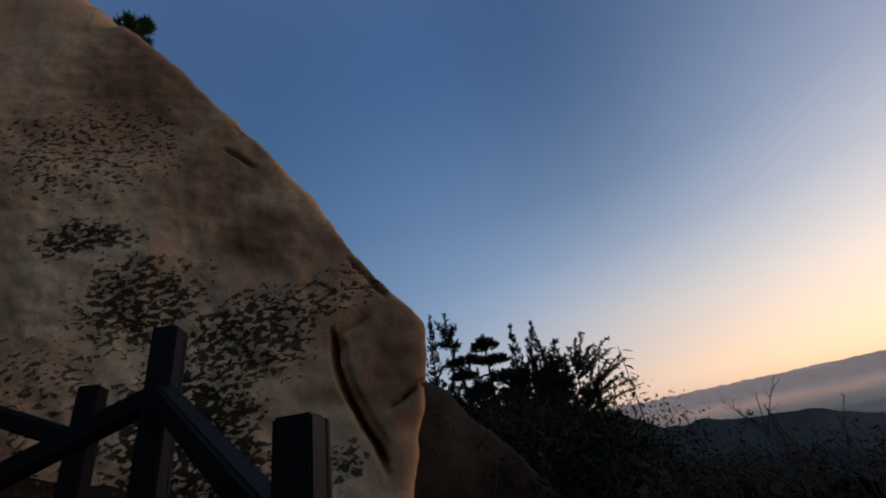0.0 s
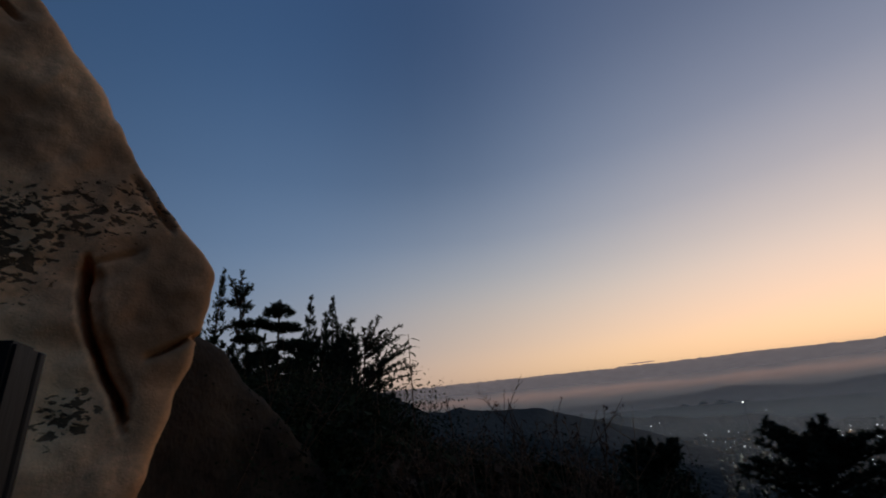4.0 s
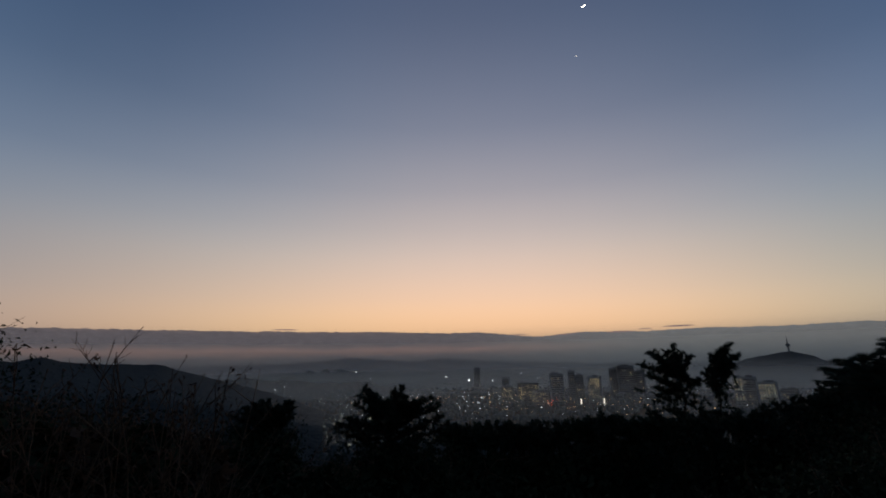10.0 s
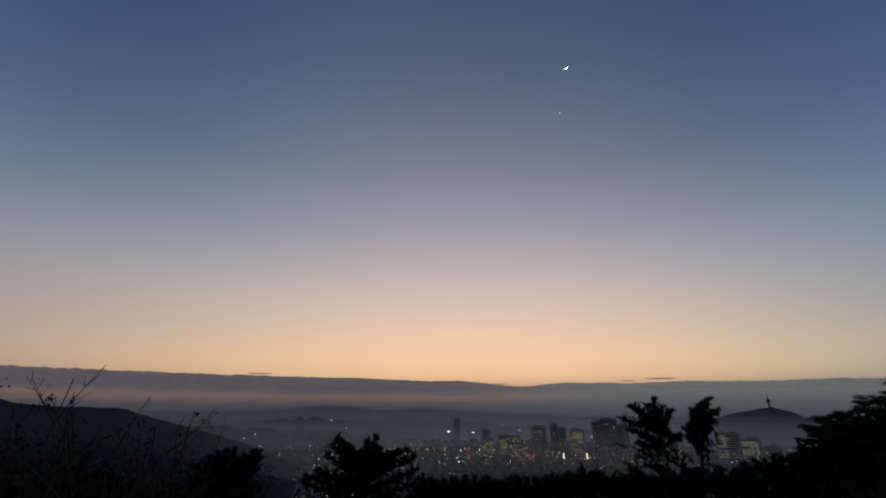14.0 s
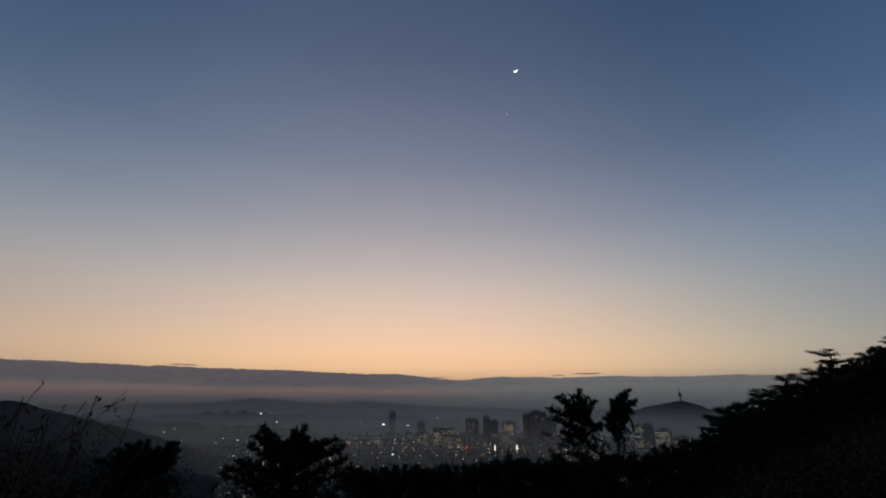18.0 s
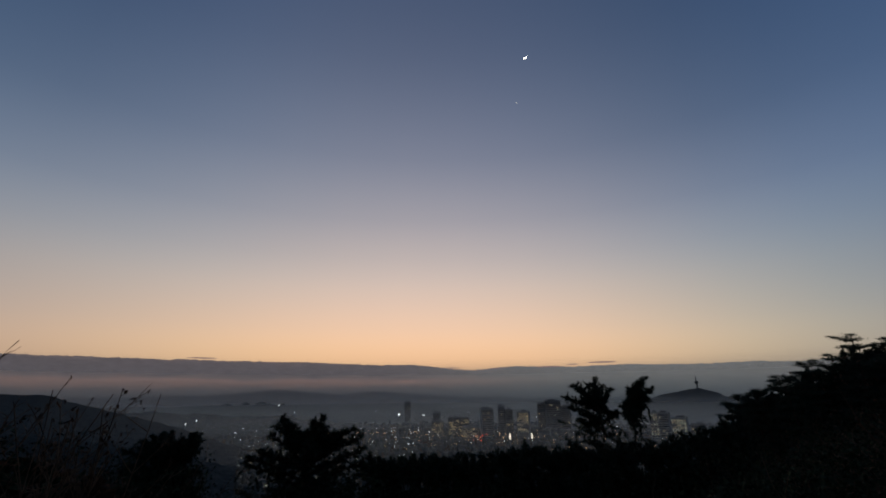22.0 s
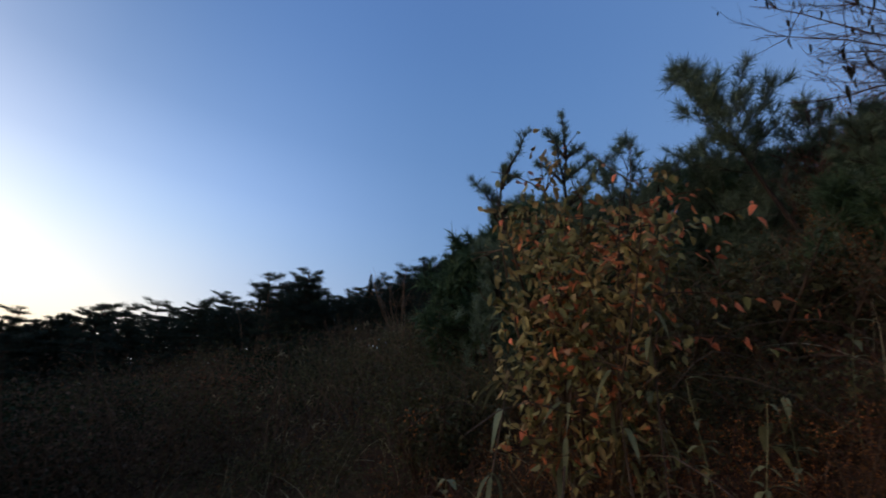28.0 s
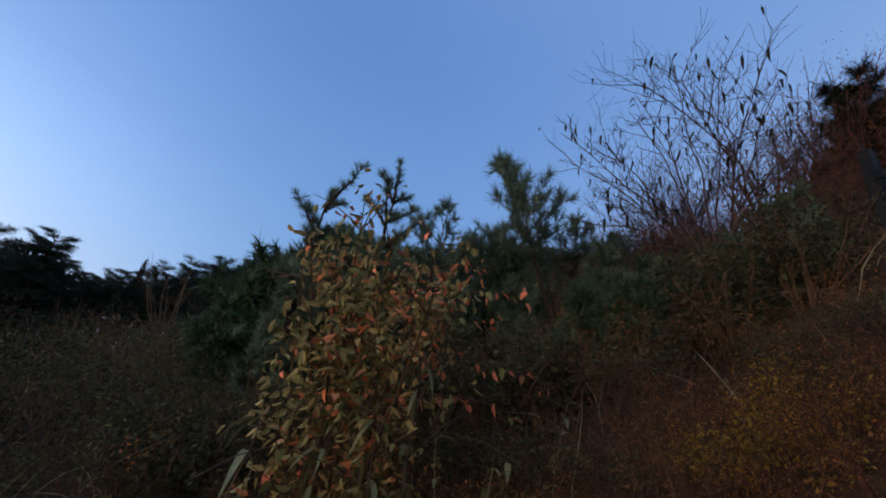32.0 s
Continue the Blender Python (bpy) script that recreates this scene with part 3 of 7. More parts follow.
def plane_through(n, p):
    v = Vector(n).normalized()
    return (tuple(v), v.dot(Vector(p)))


E0 = EYE
OUT = -0.05
boulder("granite_boulder", (-7.0, -3.4, 2.4), (3.0, 2.9, 2.9), [
    plane_through((1, -0.06, -0.02), (-3.85, -1.0, E0 + 1)),
    plane_through((-0.16, 0.84, 0.545), (-4.1, -0.02, E0 + 1.9)),
    plane_through((-0.14, 0.75, 0.65), (-4.1, -1.9 + OUT * 0.75, E0 + 4.6 + OUT * 0.65)),
    plane_through((-0.1, 0.35, 0.93), (-4.1, -4.6, E0 + 7.2)),
    plane_through((-0.2, 0.98, -0.16), (-4.1, 0.42 + OUT, E0 + 0.7)),
    plane_through((-0.1, 0.95, -0.3), (-4.1, 0.3 + OUT, E0 + 0.1)),
    plane_through((-1, 0.1, 0.1), (-11, -3, 2)),
    plane_through((0, -1, 0.2), (-7, -9.5, 2)),
    plane_through((0, 0, -1), (-7, -3, -1.6)),
], (280, 50), 860, "huge tan granite boulder with dark pitted bands and a crack", big_rock_detail, M_ROCK, 55)

boulder("dark_boulder", (-8.6, 0.9, 0.0), (2.2, 2.0, 2.0), [
    plane_through((1, 0.35, 0.15), (-6.6, 0.9, E0)),
    plane_through((-0.1, 0.70, 0.71), (-7.0, 1.2, E0 + 1.05)),
    plane_through((0.0, 0.2, 0.98), (-7.4, 0.9, E0 + 1.42)),
    plane_through((-1, 0.1, 0.1), (-10.8, 0, 0)),
    plane_through((0, -1, 0), (-8, -1.6, 0)),
    plane_through((0.2, 1, -0.1), (-7, 3.4, 0)),
    plane_through((0, 0, -1), (-8, 0, -2.6)),
], (70, 50), 180, "lower dark granite boulder beside the huge one", plain_rock_detail, M_DARKROCK, 10)

# ---- railing of the stairs ----


def square_post(parent, place, top, width=0.105, turn=20.0):
    foot = float(ground_z(place.x, place.y)) - 0.15
    bm = bmesh.new()
    bmesh.ops.create_cube(bm, size=1.0)
    bmesh.ops.scale(bm, vec=(width, width, top - foot), verts=bm.verts)
    bmesh.ops.bevel(bm, geom=list(bm.edges), offset=0.007, segments=2, affect="EDGES")
    body = part("post", bm, M_POST, parent)
    body.matrix_world = Matrix.Translation((place.x, place.y, (top + foot) / 2)) @ Matrix.Rotation(radians(turn), 4, "Z")
    bm = bmesh.new()
    bmesh.ops.create_cube(bm, size=1.0)
    bmesh.ops.scale(bm, vec=(0.028, width + 0.006, top - foot - 0.02), verts=bm.verts)
    bmesh.ops.bevel(bm, geom=list(bm.edges), offset=0.004, segments=1, affect="EDGES")
    cover = part("cover_strip", bm, M_POST, body)
    cover.matrix_parent_inverse = Matrix()
    cover.matrix_basis = Matrix.Translation((0, 0, 0.004)) @ Matrix.Translation((width * 0.5 + 0.0145, 0, 0))
    return body


def rail(parent, a, b, w=0.1, h=0.085):
    a, b = Vector(a), Vector(b)
    bm = bmesh.new()
    bmesh.ops.create_cube(bm, size=1.0)
    bmesh.ops.scale(bm, vec=(w, h, (b - a).length), verts=bm.verts)
    bmesh.ops.bevel(bm, geom=list(bm.edges), offset=0.012, segments=3, affect="EDGES")
    ob = part("handrail", bm, M_POST, parent)
    ob.matrix_world = Matrix.Translation((a + b) / 2) @ (b - a).to_track_quat("Z", "X").to_matrix().to_4x4()
    return ob


def railing(spots, label, drop=0.3):
    """spots: azimuth, distance, top above the eye."""
    e = new("stair_railing")
    tagged(e, label, "railing")
    tops = []
    for az, r, up in spots:
        p = at(az, r)
        square_post(e, p, EYE + up, turn=-az + 66)
        tops.append(Vector((p.x, p.y, EYE + up - drop)))
    for a, b in zip(tops, tops[1:]):
        rail(e, a, b)
        low = Vector((0, 0, -0.45))
        rail(e, a + low, b + low, 0.06, 0.05)
    return e


railing([(-100.4, 1.3, 0.195), (-114.2, 2.35, 0.80), (-131.0, 3.5, 0.42)], "dark painted timber stair railing with square posts beside the boulder")
railing([(-120.0, 3.3, 0.76), (-137.0, 4.6, 1.5)], "dark painted timber railing post and handrail behind the stairs")
railing([(159.5, 5.6, 3.7), (171.0, 4.4, 2.6)], "weathered dark timber stair railing on the brushy slope")

# ---- trees and shrubs ----


def branch_path(rng, a, d, length, bend=0.25, steps=5, lift=0.0):
    pts = [np.array(a, float)]
    d = np.array(d, float)
    for i in range(steps):
        d = unit(d + rng.normal(size=3) * bend / steps * 2 + np.array((0, 0, lift / steps)))
        pts.append(pts[-1] + d * length / steps)
    return pts


def conifer(place, height, label, seed, spread=0.3, first=0.15, limbs=46, style="pine", lean=(0, 0), needle=0.13, wide=0.006, per=16, mat=None, name="pine_tree", group="", shoots=8, trunk=0.03, lift=0.35, bias=None, bend=2.0, split=False):
    """Tapered trunk, limbs and needle tufts. spread: crown radius over height."""
    rng = np.random.default_rng(seed)
    e = thing(name, place, label, "tree", group)
    st = Soup()
    n = 9
    pts = []
    for i in range(n):
        t = i / (n - 1)
        pts.append(np.array((lean[0] * t ** bend * height, lean[1] * t ** bend * height, t * height - 0.1)) + rng.normal(size=3) * (0.012 * height * t, 0.012 * height * t, 0))
    rad = [max(0.006, height * trunk * (1 - 0.93 * i / (n - 1))) for i in range(n)]
    st.tube(pts, rad, 8)
    part_mesh("trunk", st.mesh("trunk", M_BARK, True), e)
    limb, bases, axes, lens = Soup(), [], [], []
    for k in range(limbs):
        t = first + (1 - first) * (k + rng.uniform(0, 1)) / limbs
        p = pts[0] * 0
        f = t * (n - 1)
        i = min(int(f), n - 2)
        p = pts[i] * (1 - f + i) + pts[i + 1] * (f - i)
        a = rng.uniform(0, 2 * math.pi) if bias is None else math.atan2(bias[1], bias[0]) + rng.normal() * 0.75
        if style == "cone":
            reach = spread * height * (1.02 - t) * rng.uniform(0.65, 1.1) + 0.05
            up = 0.12 + 0.5 * t
        elif style == "flat":
            reach = spread * height * (0.35 + 0.65 * (t > 0.62)) * rng.uniform(0.5, 1.05) * (1.0 if t < 0.9 else 0.75)
            up = 0.12 if t < 0.9 else 0.28
        elif style == "layer":
            reach = spread * height * (1.08 - t) ** 0.75 * rng.uniform(0.45, 1.1)
            up = 0.05 + 0.3 * t
        elif style == "column":
            reach = spread * height * (1.05 - t) ** 0.7 * rng.uniform(0.6, 1.1)
            up = 1.1
        else:
            reach = spread * height * math.sin(math.pi * min(1, 0.22 + 0.78 * t)) ** 0.8 * rng.uniform(0.5, 1.15) + 0.05
            up = 0.35 + 0.7 * t
        d = unit(np.array((math.cos(a), math.sin(a), up)))
        path = branch_path(rng, p, d, reach, 0.25, 4, lift)
        own = Soup() if split else limb
        own.tube(path, [max(0.004, r) for r in np.linspace(height * trunk * 0.28 * (1.1 - t), 0.004, 5)], 5)
        if split:
            part_mesh("limb", own.mesh("limb", M_BARK), e)
        ns = max(2, int(shoots * (0.5 + reach / (spread * height + 0.01) * 0.6)))
        for j in range(ns):
            s = rng.uniform(0.25, 1.0) if j else 1.0
            f2 = s * 4
            i2 = min(int(f2), 3)
            b = path[i2] * (1 - f2 + i2) + path[i2 + 1] * (f2 - i2)
            dd = unit(path[i2 + 1] - path[i2])
            sd = unit(dd + rng.normal(size=3) * 0.55 + np.array((0, 0, 0.35)))
            L = min(0.34, reach * 0.22) * rng.uniform(0.5, 1.2)
            bases.append(b + sd * L * 0.4)
            axes.append(sd)
            lens.append(needle * rng.uniform(0.75, 1.2))
            if L > 0.12:
                bases.append(b + sd * L)
                axes.append(unit(sd + np.array((0, 0, 0.3))))
                lens.append(needle)
                if j % 2:
                    limb.tube([b, b + sd * L], [0.006 + 0.0004 * height, 0.004], 3)
    if style == "cone":
        for k in range(3600):
            t = 1 - rng.uniform() ** 0.6 * (1 - first)
            a = rng.uniform(0, 2 * math.pi)
            whorl = 0.62 + 0.38 * abs(math.sin(t * limbs * 0.085 * math.pi + a))
            R = spread * height * (1.0 - t) ** 0.9 * whorl * math.sqrt(rng.uniform(0.05, 1.0))
            f = t * (n - 1)
            i = min(int(f), n - 2)
            c = pts[i] * (1 - f + i) + pts[i + 1] * (f - i)
            o = np.array((math.cos(a), math.sin(a), 0.0))
            bases.append(c + o * R - np.array((0, 0, 0.25 * R)))
            axes.append(o + np.array((0, 0, 0.5)))
            lens.append(needle * (0.6 + 0.5 * (1 - t)))
    bases.append(pts[-1])
    axes.append(np.array((0, 0, 1.0)))
    lens.append(needle)
    if limb.v:
        tagged(part_mesh("branching", limb.mesh("branching", M_BARK), e), kind="stuff")
    so = Soup()
    so.quads(needle_quads(rng, np.array(bases), np.array(axes), per, np.array(lens), wide))
    tagged(part_mesh("crown", so.mesh("crown", mat or M_NEEDLE), e), kind="stuff")
    return e


def shrub(place, height, width, label, seed, leaf=(0.05, 0.02), leaves=900, stems=9, mat=None, twig=None, name="shrub", group="", droop=0.0, clumps=26, bare=0.0, upright=0.6, thick=1.0, dense=0.0, core=0, scatter=0.075, sprigs=6, reach=(0.12, 0.32), heart=0.2):
    """Many-stemmed bush: stems, side twigs and leaf clumps with gaps."""
    rng = np.random.default_rng(seed)
    e = thing(name, place, label, "shrub", group)
    so, ends = Soup(), []
    for k in range(stems):
        a = rng.uniform(0, 2 * math.pi)
        out = rng.uniform(0.1, 1.0)
        d = unit(np.array((math.cos(a) * out * width / height, math.sin(a) * out * width / height, 1.0)))
        path = branch_path(rng, (math.cos(a) * 0.08, math.sin(a) * 0.08, -0.1), d, height * rng.uniform(0.7, 1.05), 0.35, 6)
        so.tube(path, list(np.linspace((0.014 + 0.004 * height) * thick, 0.003 * min(1, thick), 7)), 4 if thick > 0.5 else 3)
        for j in range(sprigs if thick > 0.5 else 4):
            i = rng.integers(2, 6)
            sd = unit(rng.normal(size=3) * 0.8 + np.array((0, 0, upright)))
            sub = branch_path(rng, path[i], sd, height * rng.uniform(*reach), 0.4, 3)
            so.tube(sub, [0.006 * thick, 0.005 * thick, 0.004 * thick, 0.0025 * thick], 3)
            ends += [sub[-1], sub[2], path[i]]
        ends.append(path[-1])
    tagged(part_mesh("branching", so.mesh("branching", twig or M_TWIG), e), kind="stuff")
    ends = np.array(ends)
    pick = ends[rng.integers(0, len(ends), clumps)]
    c = pick[rng.integers(0, clumps, leaves)] + np.clip(rng.normal(size=(leaves, 3)), -1.5, 1.5) * width * scatter
    if dense:
        k = int(leaves * dense)
        u = unit(rng.normal(size=(k, 3))) * rng.uniform(0.0, 1.0, (k, 1)) ** 0.45
        lump = 1.0 + 0.25 * np.sin(u[:, :1] * 5 + seed) * np.cos(u[:, 1:2] * 6) + 0.15 * np.sin(u[:, 2:] * 9 + 2)
        c[:k] = u * lump * (width * 0.5, width * 0.5, height * 0.46) + (0, 0, height * 0.48)
    keep = rng.uniform(size=leaves) > bare
    lf = Soup()
    lf.quads(leaf_quads(rng, c[keep], leaf[0], leaf[1], droop)[:, :3])
    if core:
        u = unit(rng.normal(size=(core, 3))) * rng.uniform(0.0, 1.0, (core, 1)) ** 0.5
        lf.quads(leaf_quads(rng, u * (width * 0.4, width * 0.4, height * 0.4) + (0, 0, height * 0.42), heart, heart * 0.33, 0.3))
    tagged(part_mesh("foliage", lf.mesh("foliage", mat or M_DARKLEAF), e), kind="stuff")
    return e


def on_ground(az, r, turn=0.0, s=1.0):
    return Matrix.Translation(ground_at(az, r)) @ Matrix.Rotation(radians(turn), 4, "Z") @ Matrix.Scale(s, 4)


def top_height(az, r, el):
    """Height of a tree at (az, r) whose top stands el degrees above the eye level."""
    return EYE + r * math.tan(radians(el)) - ground_at(az, r).z


def brush_quads(rng, base, axis, length, count, needle, wide, spread=0.75):
    """Bottle-brush shoots: count needles all along each axis, slanting forward."""
    n = len(base)
    a = np.repeat(unit(np.asarray(axis, float)), count, 0)
    s = rng.uniform(0, 1, (n * count, 1))
    start = np.repeat(np.asarray(base, float), count, 0) + a * np.repeat(np.asarray(length, float), count)[:, None] * s
    out = rng.normal(size=a.shape)
    out = unit(out - a * (out * a).sum(-1, keepdims=True))
    d = unit(a * (0.55 + 0.5 * s) + out * spread)
    side = unit(np.cross(d, rng.normal(size=d.shape))) * wide * 0.5
    return np.stack([start - side, start + side, start + d * needle * rng.uniform(0.7, 1.15, (n * count, 1))], 1)


def limb_pine(az, r, tips, label, seed, shoots=26, shoot=0.25, needle=0.09, wide=0.012, per=26, droop=0.4, body=60, girth=0.014, group="", mat=None, comb=0.15, under=0.0):
    """A pine by its limbs: tips gives each limb's end (azimuth, elevation); shoots stand up along the outer part of the limb."""
    rng = np.random.default_rng(seed)
    foot = ground_at(az, r)
    e = thing("pine_tree", foot, label, "tree", group)
    tips = list(tips) + [(a + rng.normal() * 0.4, el - under * rng.uniform(0.6, 1.5)) for a, el in tips if under]
    ends = [np.array(at(a, r + rng.normal() * 0.05 * r, EYE + r * math.tan(radians(el))) - foot) for a, el in tips]
    H = max(p[2] for p in ends)
    centre = np.mean(ends, 0)
    top = np.array((centre[0] * 0.5, centre[1] * 0.5, H * 0.86))
    trunk = [np.array((0, 0, -0.15)) * (1 - t) + top * t + rng.normal(size=3) * 0.01 * H * (0 < t < 1) for t in np.linspace(0, 1, 8)]
    so = Soup()
    so.tube(trunk, list(np.linspace(girth * H + 0.02, 0.012, 8)), 8)
    part_mesh("trunk", so.mesh("trunk", M_BARK, True), e)
    for k, tip in enumerate(ends):
        away = math.hypot(tip[0] - top[0] * 0.8, tip[1] - top[1] * 0.8)
        level = min(0.97, max(0.12, (tip[2] - droop * away) / (H * 0.86)))
        i = min(int(level * 7), 6)
        p = trunk[i] + (trunk[i + 1] - trunk[i]) * (level * 7 - i)
        bow = p * 0.5 + tip * 0.5 + np.array((0, 0, 0.04 * np.linalg.norm(tip - p)))
        path = [p * (1 - t) ** 2 + bow * 2 * t * (1 - t) + tip * t * t + rng.normal(size=3) * 0.012 * r * 0.1 for t in np.linspace(0, 1, 9)]
        limb = Soup()
        limb.tube(path, list(np.linspace(0.012 * H * 0.5 + 0.006, 0.004, 9)), 5)
        base, axis, length = [path[-2]], [path[-1] - path[-2]], [shoot * 0.7]
        for j in range(shoots):
            f = 8 * (0.22 + 0.76 * (j + rng.uniform()) / shoots)
            i = min(int(f), 7)
            b = path[i] + (path[i + 1] - path[i]) * (f - i)
            d = unit(unit(path[i + 1] - path[i]) * 0.5 + unit(rng.normal(size=3)) * 0.9 + np.array((0, 0, comb)))
            L = shoot * rng.uniform(0.4, 1.0) * (1.15 - 0.5 * f / 8)
            limb.tube([b, b + d * L], [0.004 + 0.0004 * r, 0.003], 3)
            base.append(b)
            axis.append(d)
            length.append(L)
        ob = part_mesh("limb", limb.mesh("limb", M_BARK), e)
        lf = Soup()
        lf.quads(brush_quads(rng, base, axis, length, per, needle, wide))
        tagged(part_mesh("needles", lf.mesh("needles", mat or M_SHADE_NEEDLE), ob), kind="stuff")
    if body:
        low = min(p[2] for p in ends)
        b = np.stack([rng.normal(centre[0] * 0.7, 0.35 * np.std([p[0] for p in ends]) + 0.1, body), rng.normal(centre[1] * 0.7, 0.35 * np.std([p[1] for p in ends]) + 0.1, body), rng.uniform(0.05 * H, max(low, H * 0.6), body)], -1)
        lf = Soup()
        lf.quads(brush_quads(rng, b, rng.normal(size=b.shape) + (0, 0, 0.7), np.full(body, shoot * 1.3), per * 2, needle * 1.2, wide * 1.3))
        tagged(part_mesh("inner_foliage", lf.mesh("inner_foliage", mat or M_SHADE_NEEDLE), e), kind="stuff")
    return e


def spire(az, r, el, spread, label, seed, count=760, shoot=0.24, needle=0.12, wide=0.022, per=28):
    """A slim pointed conifer: whorls of short upswept shoots with a ragged edge."""
    rng = np.random.default_rng(seed)
    H = top_height(az, r, el)
    e = thing("slim_conifer", ground_at(az, r), label, "tree", TG)
    trunk = branch_path(rng, (0, 0, -0.1), (rng.normal() * 0.02, 0, 1), H * 0.95, 0.05, 8)
    so = Soup()
    so.tube(trunk, list(np.linspace(H * 0.012, 0.012, 9)), 8)
    part_mesh("trunk", so.mesh("trunk", M_BARK, True), e)
    base, axis, length, limb = [], [], [], Soup()
    whorls = 17
    for k in range(count):
        t = 0.2 + 0.8 * (1 - (1 - (k + rng.uniform()) / count) ** 0.75)
        t = min(0.985, (round(t * whorls) + rng.normal() * 0.22) / whorls) if k % 3 else t
        i = min(int(t * 8), 7)
        p = trunk[i] + (trunk[i + 1] - trunk[i]) * (t * 8 - i)
        a = rng.uniform(0, 6.28)
        lump = 0.75 + 0.25 * math.sin(3 * a + 9 * t + seed)
        reach = spread * H * (1.0 - t) ** 0.95 * lump * math.sqrt(rng.uniform(0.02, 1.0))
        o = np.array((math.cos(a), math.sin(a), 0.0))
        q = p + o * reach + np.array((0, 0, -0.1 * reach))
        if k % 5 == 0:
            limb.tube([p, q], [0.014, 0.006], 3)
        base.append(q)
        axis.append(o + np.array((0, 0, 0.9 + t)))
        length.append(shoot * (0.5 + 0.7 * (1 - t)) * rng.uniform(0.6, 1.2))
    base.append(trunk[-2])
    axis.append((0, 0, 1.0))
    length.append(H * 0.125)
    tagged(part_mesh("branching", limb.mesh("branching", M_BARK), e), kind="stuff")
    so = Soup()
    so.quads(brush_quads(rng, base, axis, length, per, needle, wide, 0.6))
    tagged(part_mesh("crown", so.mesh("crown", M_SHADE_NEEDLE), e), kind="stuff")
    return e


# trees behind the boulders
TG = "trees behind the boulder"
spire(-82.6, 24, 20.6, 0.14, "tall narrow dark conifer rising behind the boulder", 101)
spire(-84.3, 24, 17.4, 0.16, "dark conifer half hidden by the boulder", 109)
spire(-71.8, 21, 17.0, 0.15, "slim dark pointed conifer", 104)
spire(-70.35, 20, 15.0, 0.12, "short slim dark pointed conifer", 105)
spire(-68.7, 21, 17.0, 0.16, "slim dark pointed conifer with a ragged tip", 106)
limb_pine(-80.2, 22, ((-79.9, 19.0), (-80.6, 18.2), (-78.7, 17.6), (-81.4, 16.8), (-79.2, 16.2), (-78.6, 14.9), (-81.3, 14.8), (-80.2, 15.4), (-79.0, 13.4), (-81.6, 12.8), (-78.6, 12.0), (-80.4, 11.6), (-79.2, 10.4)), "tall dark pine with tufted branches behind the boulder", 102, 22, 0.4, 0.13, 0.024, 34, group=TG, body=60, comb=0.3, droop=0.1)
limb_pine(-76.8, 18, ((-79.0, 9.4), (-78.0, 10.4), (-76.8, 10.8), (-75.6, 10.2), (-74.8, 9.6), (-77.6, 8.8), (-75.8, 8.6)), "low dark spreading pine among taller ones", 107, 24, 0.34, 0.12, 0.022, 34, group=TG, body=420)
limb_pine(-72.6, 18, ((-74.2, 9.6), (-73.4, 10.6), (-72.2, 11.4), (-71.0, 10.8), (-70.2, 10.0), (-72.8, 9.0), (-71.4, 8.8)), "low dark spreading pine among taller ones", 110, 24, 0.34, 0.12, 0.022, 34, group=TG, body=420)
limb_pine(-67.6, 17, ((-69.4, 10.8), (-68.4, 12.0), (-67.4, 12.4), (-66.4, 12.0), (-65.6, 11.0), (-68.0, 10.2), (-66.2, 9.8)), "dense dark pine beside slim conifers", 108, 26, 0.34, 0.12, 0.022, 34, group=TG, body=460)


bank_pine = conifer(ground_at(-79, 17), top_height(-79, 17, 9.4), "low dense dark pine", 395, 0.36, 0.04, 60, "layer", (0, 0), 0.15, 0.022, 26, M_SHADE_NEEDLE, group="dense dark pines", shoots=9, trunk=0.012)
BANK_H = top_height(-79, 17, 9.4)
for az, r, el in ((-84.5, 19, 11.0), (-82, 17, 10.4), (-76.5, 16, 8.2), (-74, 17, 8.0), (-71.5, 16, 8.8), (-69.5, 17, 10.0), (-67.5, 15, 9.2), (-65.8, 14.5, 7.8), (-78, 14, 8.0), (-72.5, 14, 7.8), (-68.6, 13.5, 7.6), (-64.3, 14, 5.8)):
    copy_thing(bank_pine, Matrix.Translation(ground_at(az, r)) @ Matrix.Rotation(az * 2.0, 4, "Z") @ Matrix.Scale(top_height(az, r, el) / BANK_H, 4))


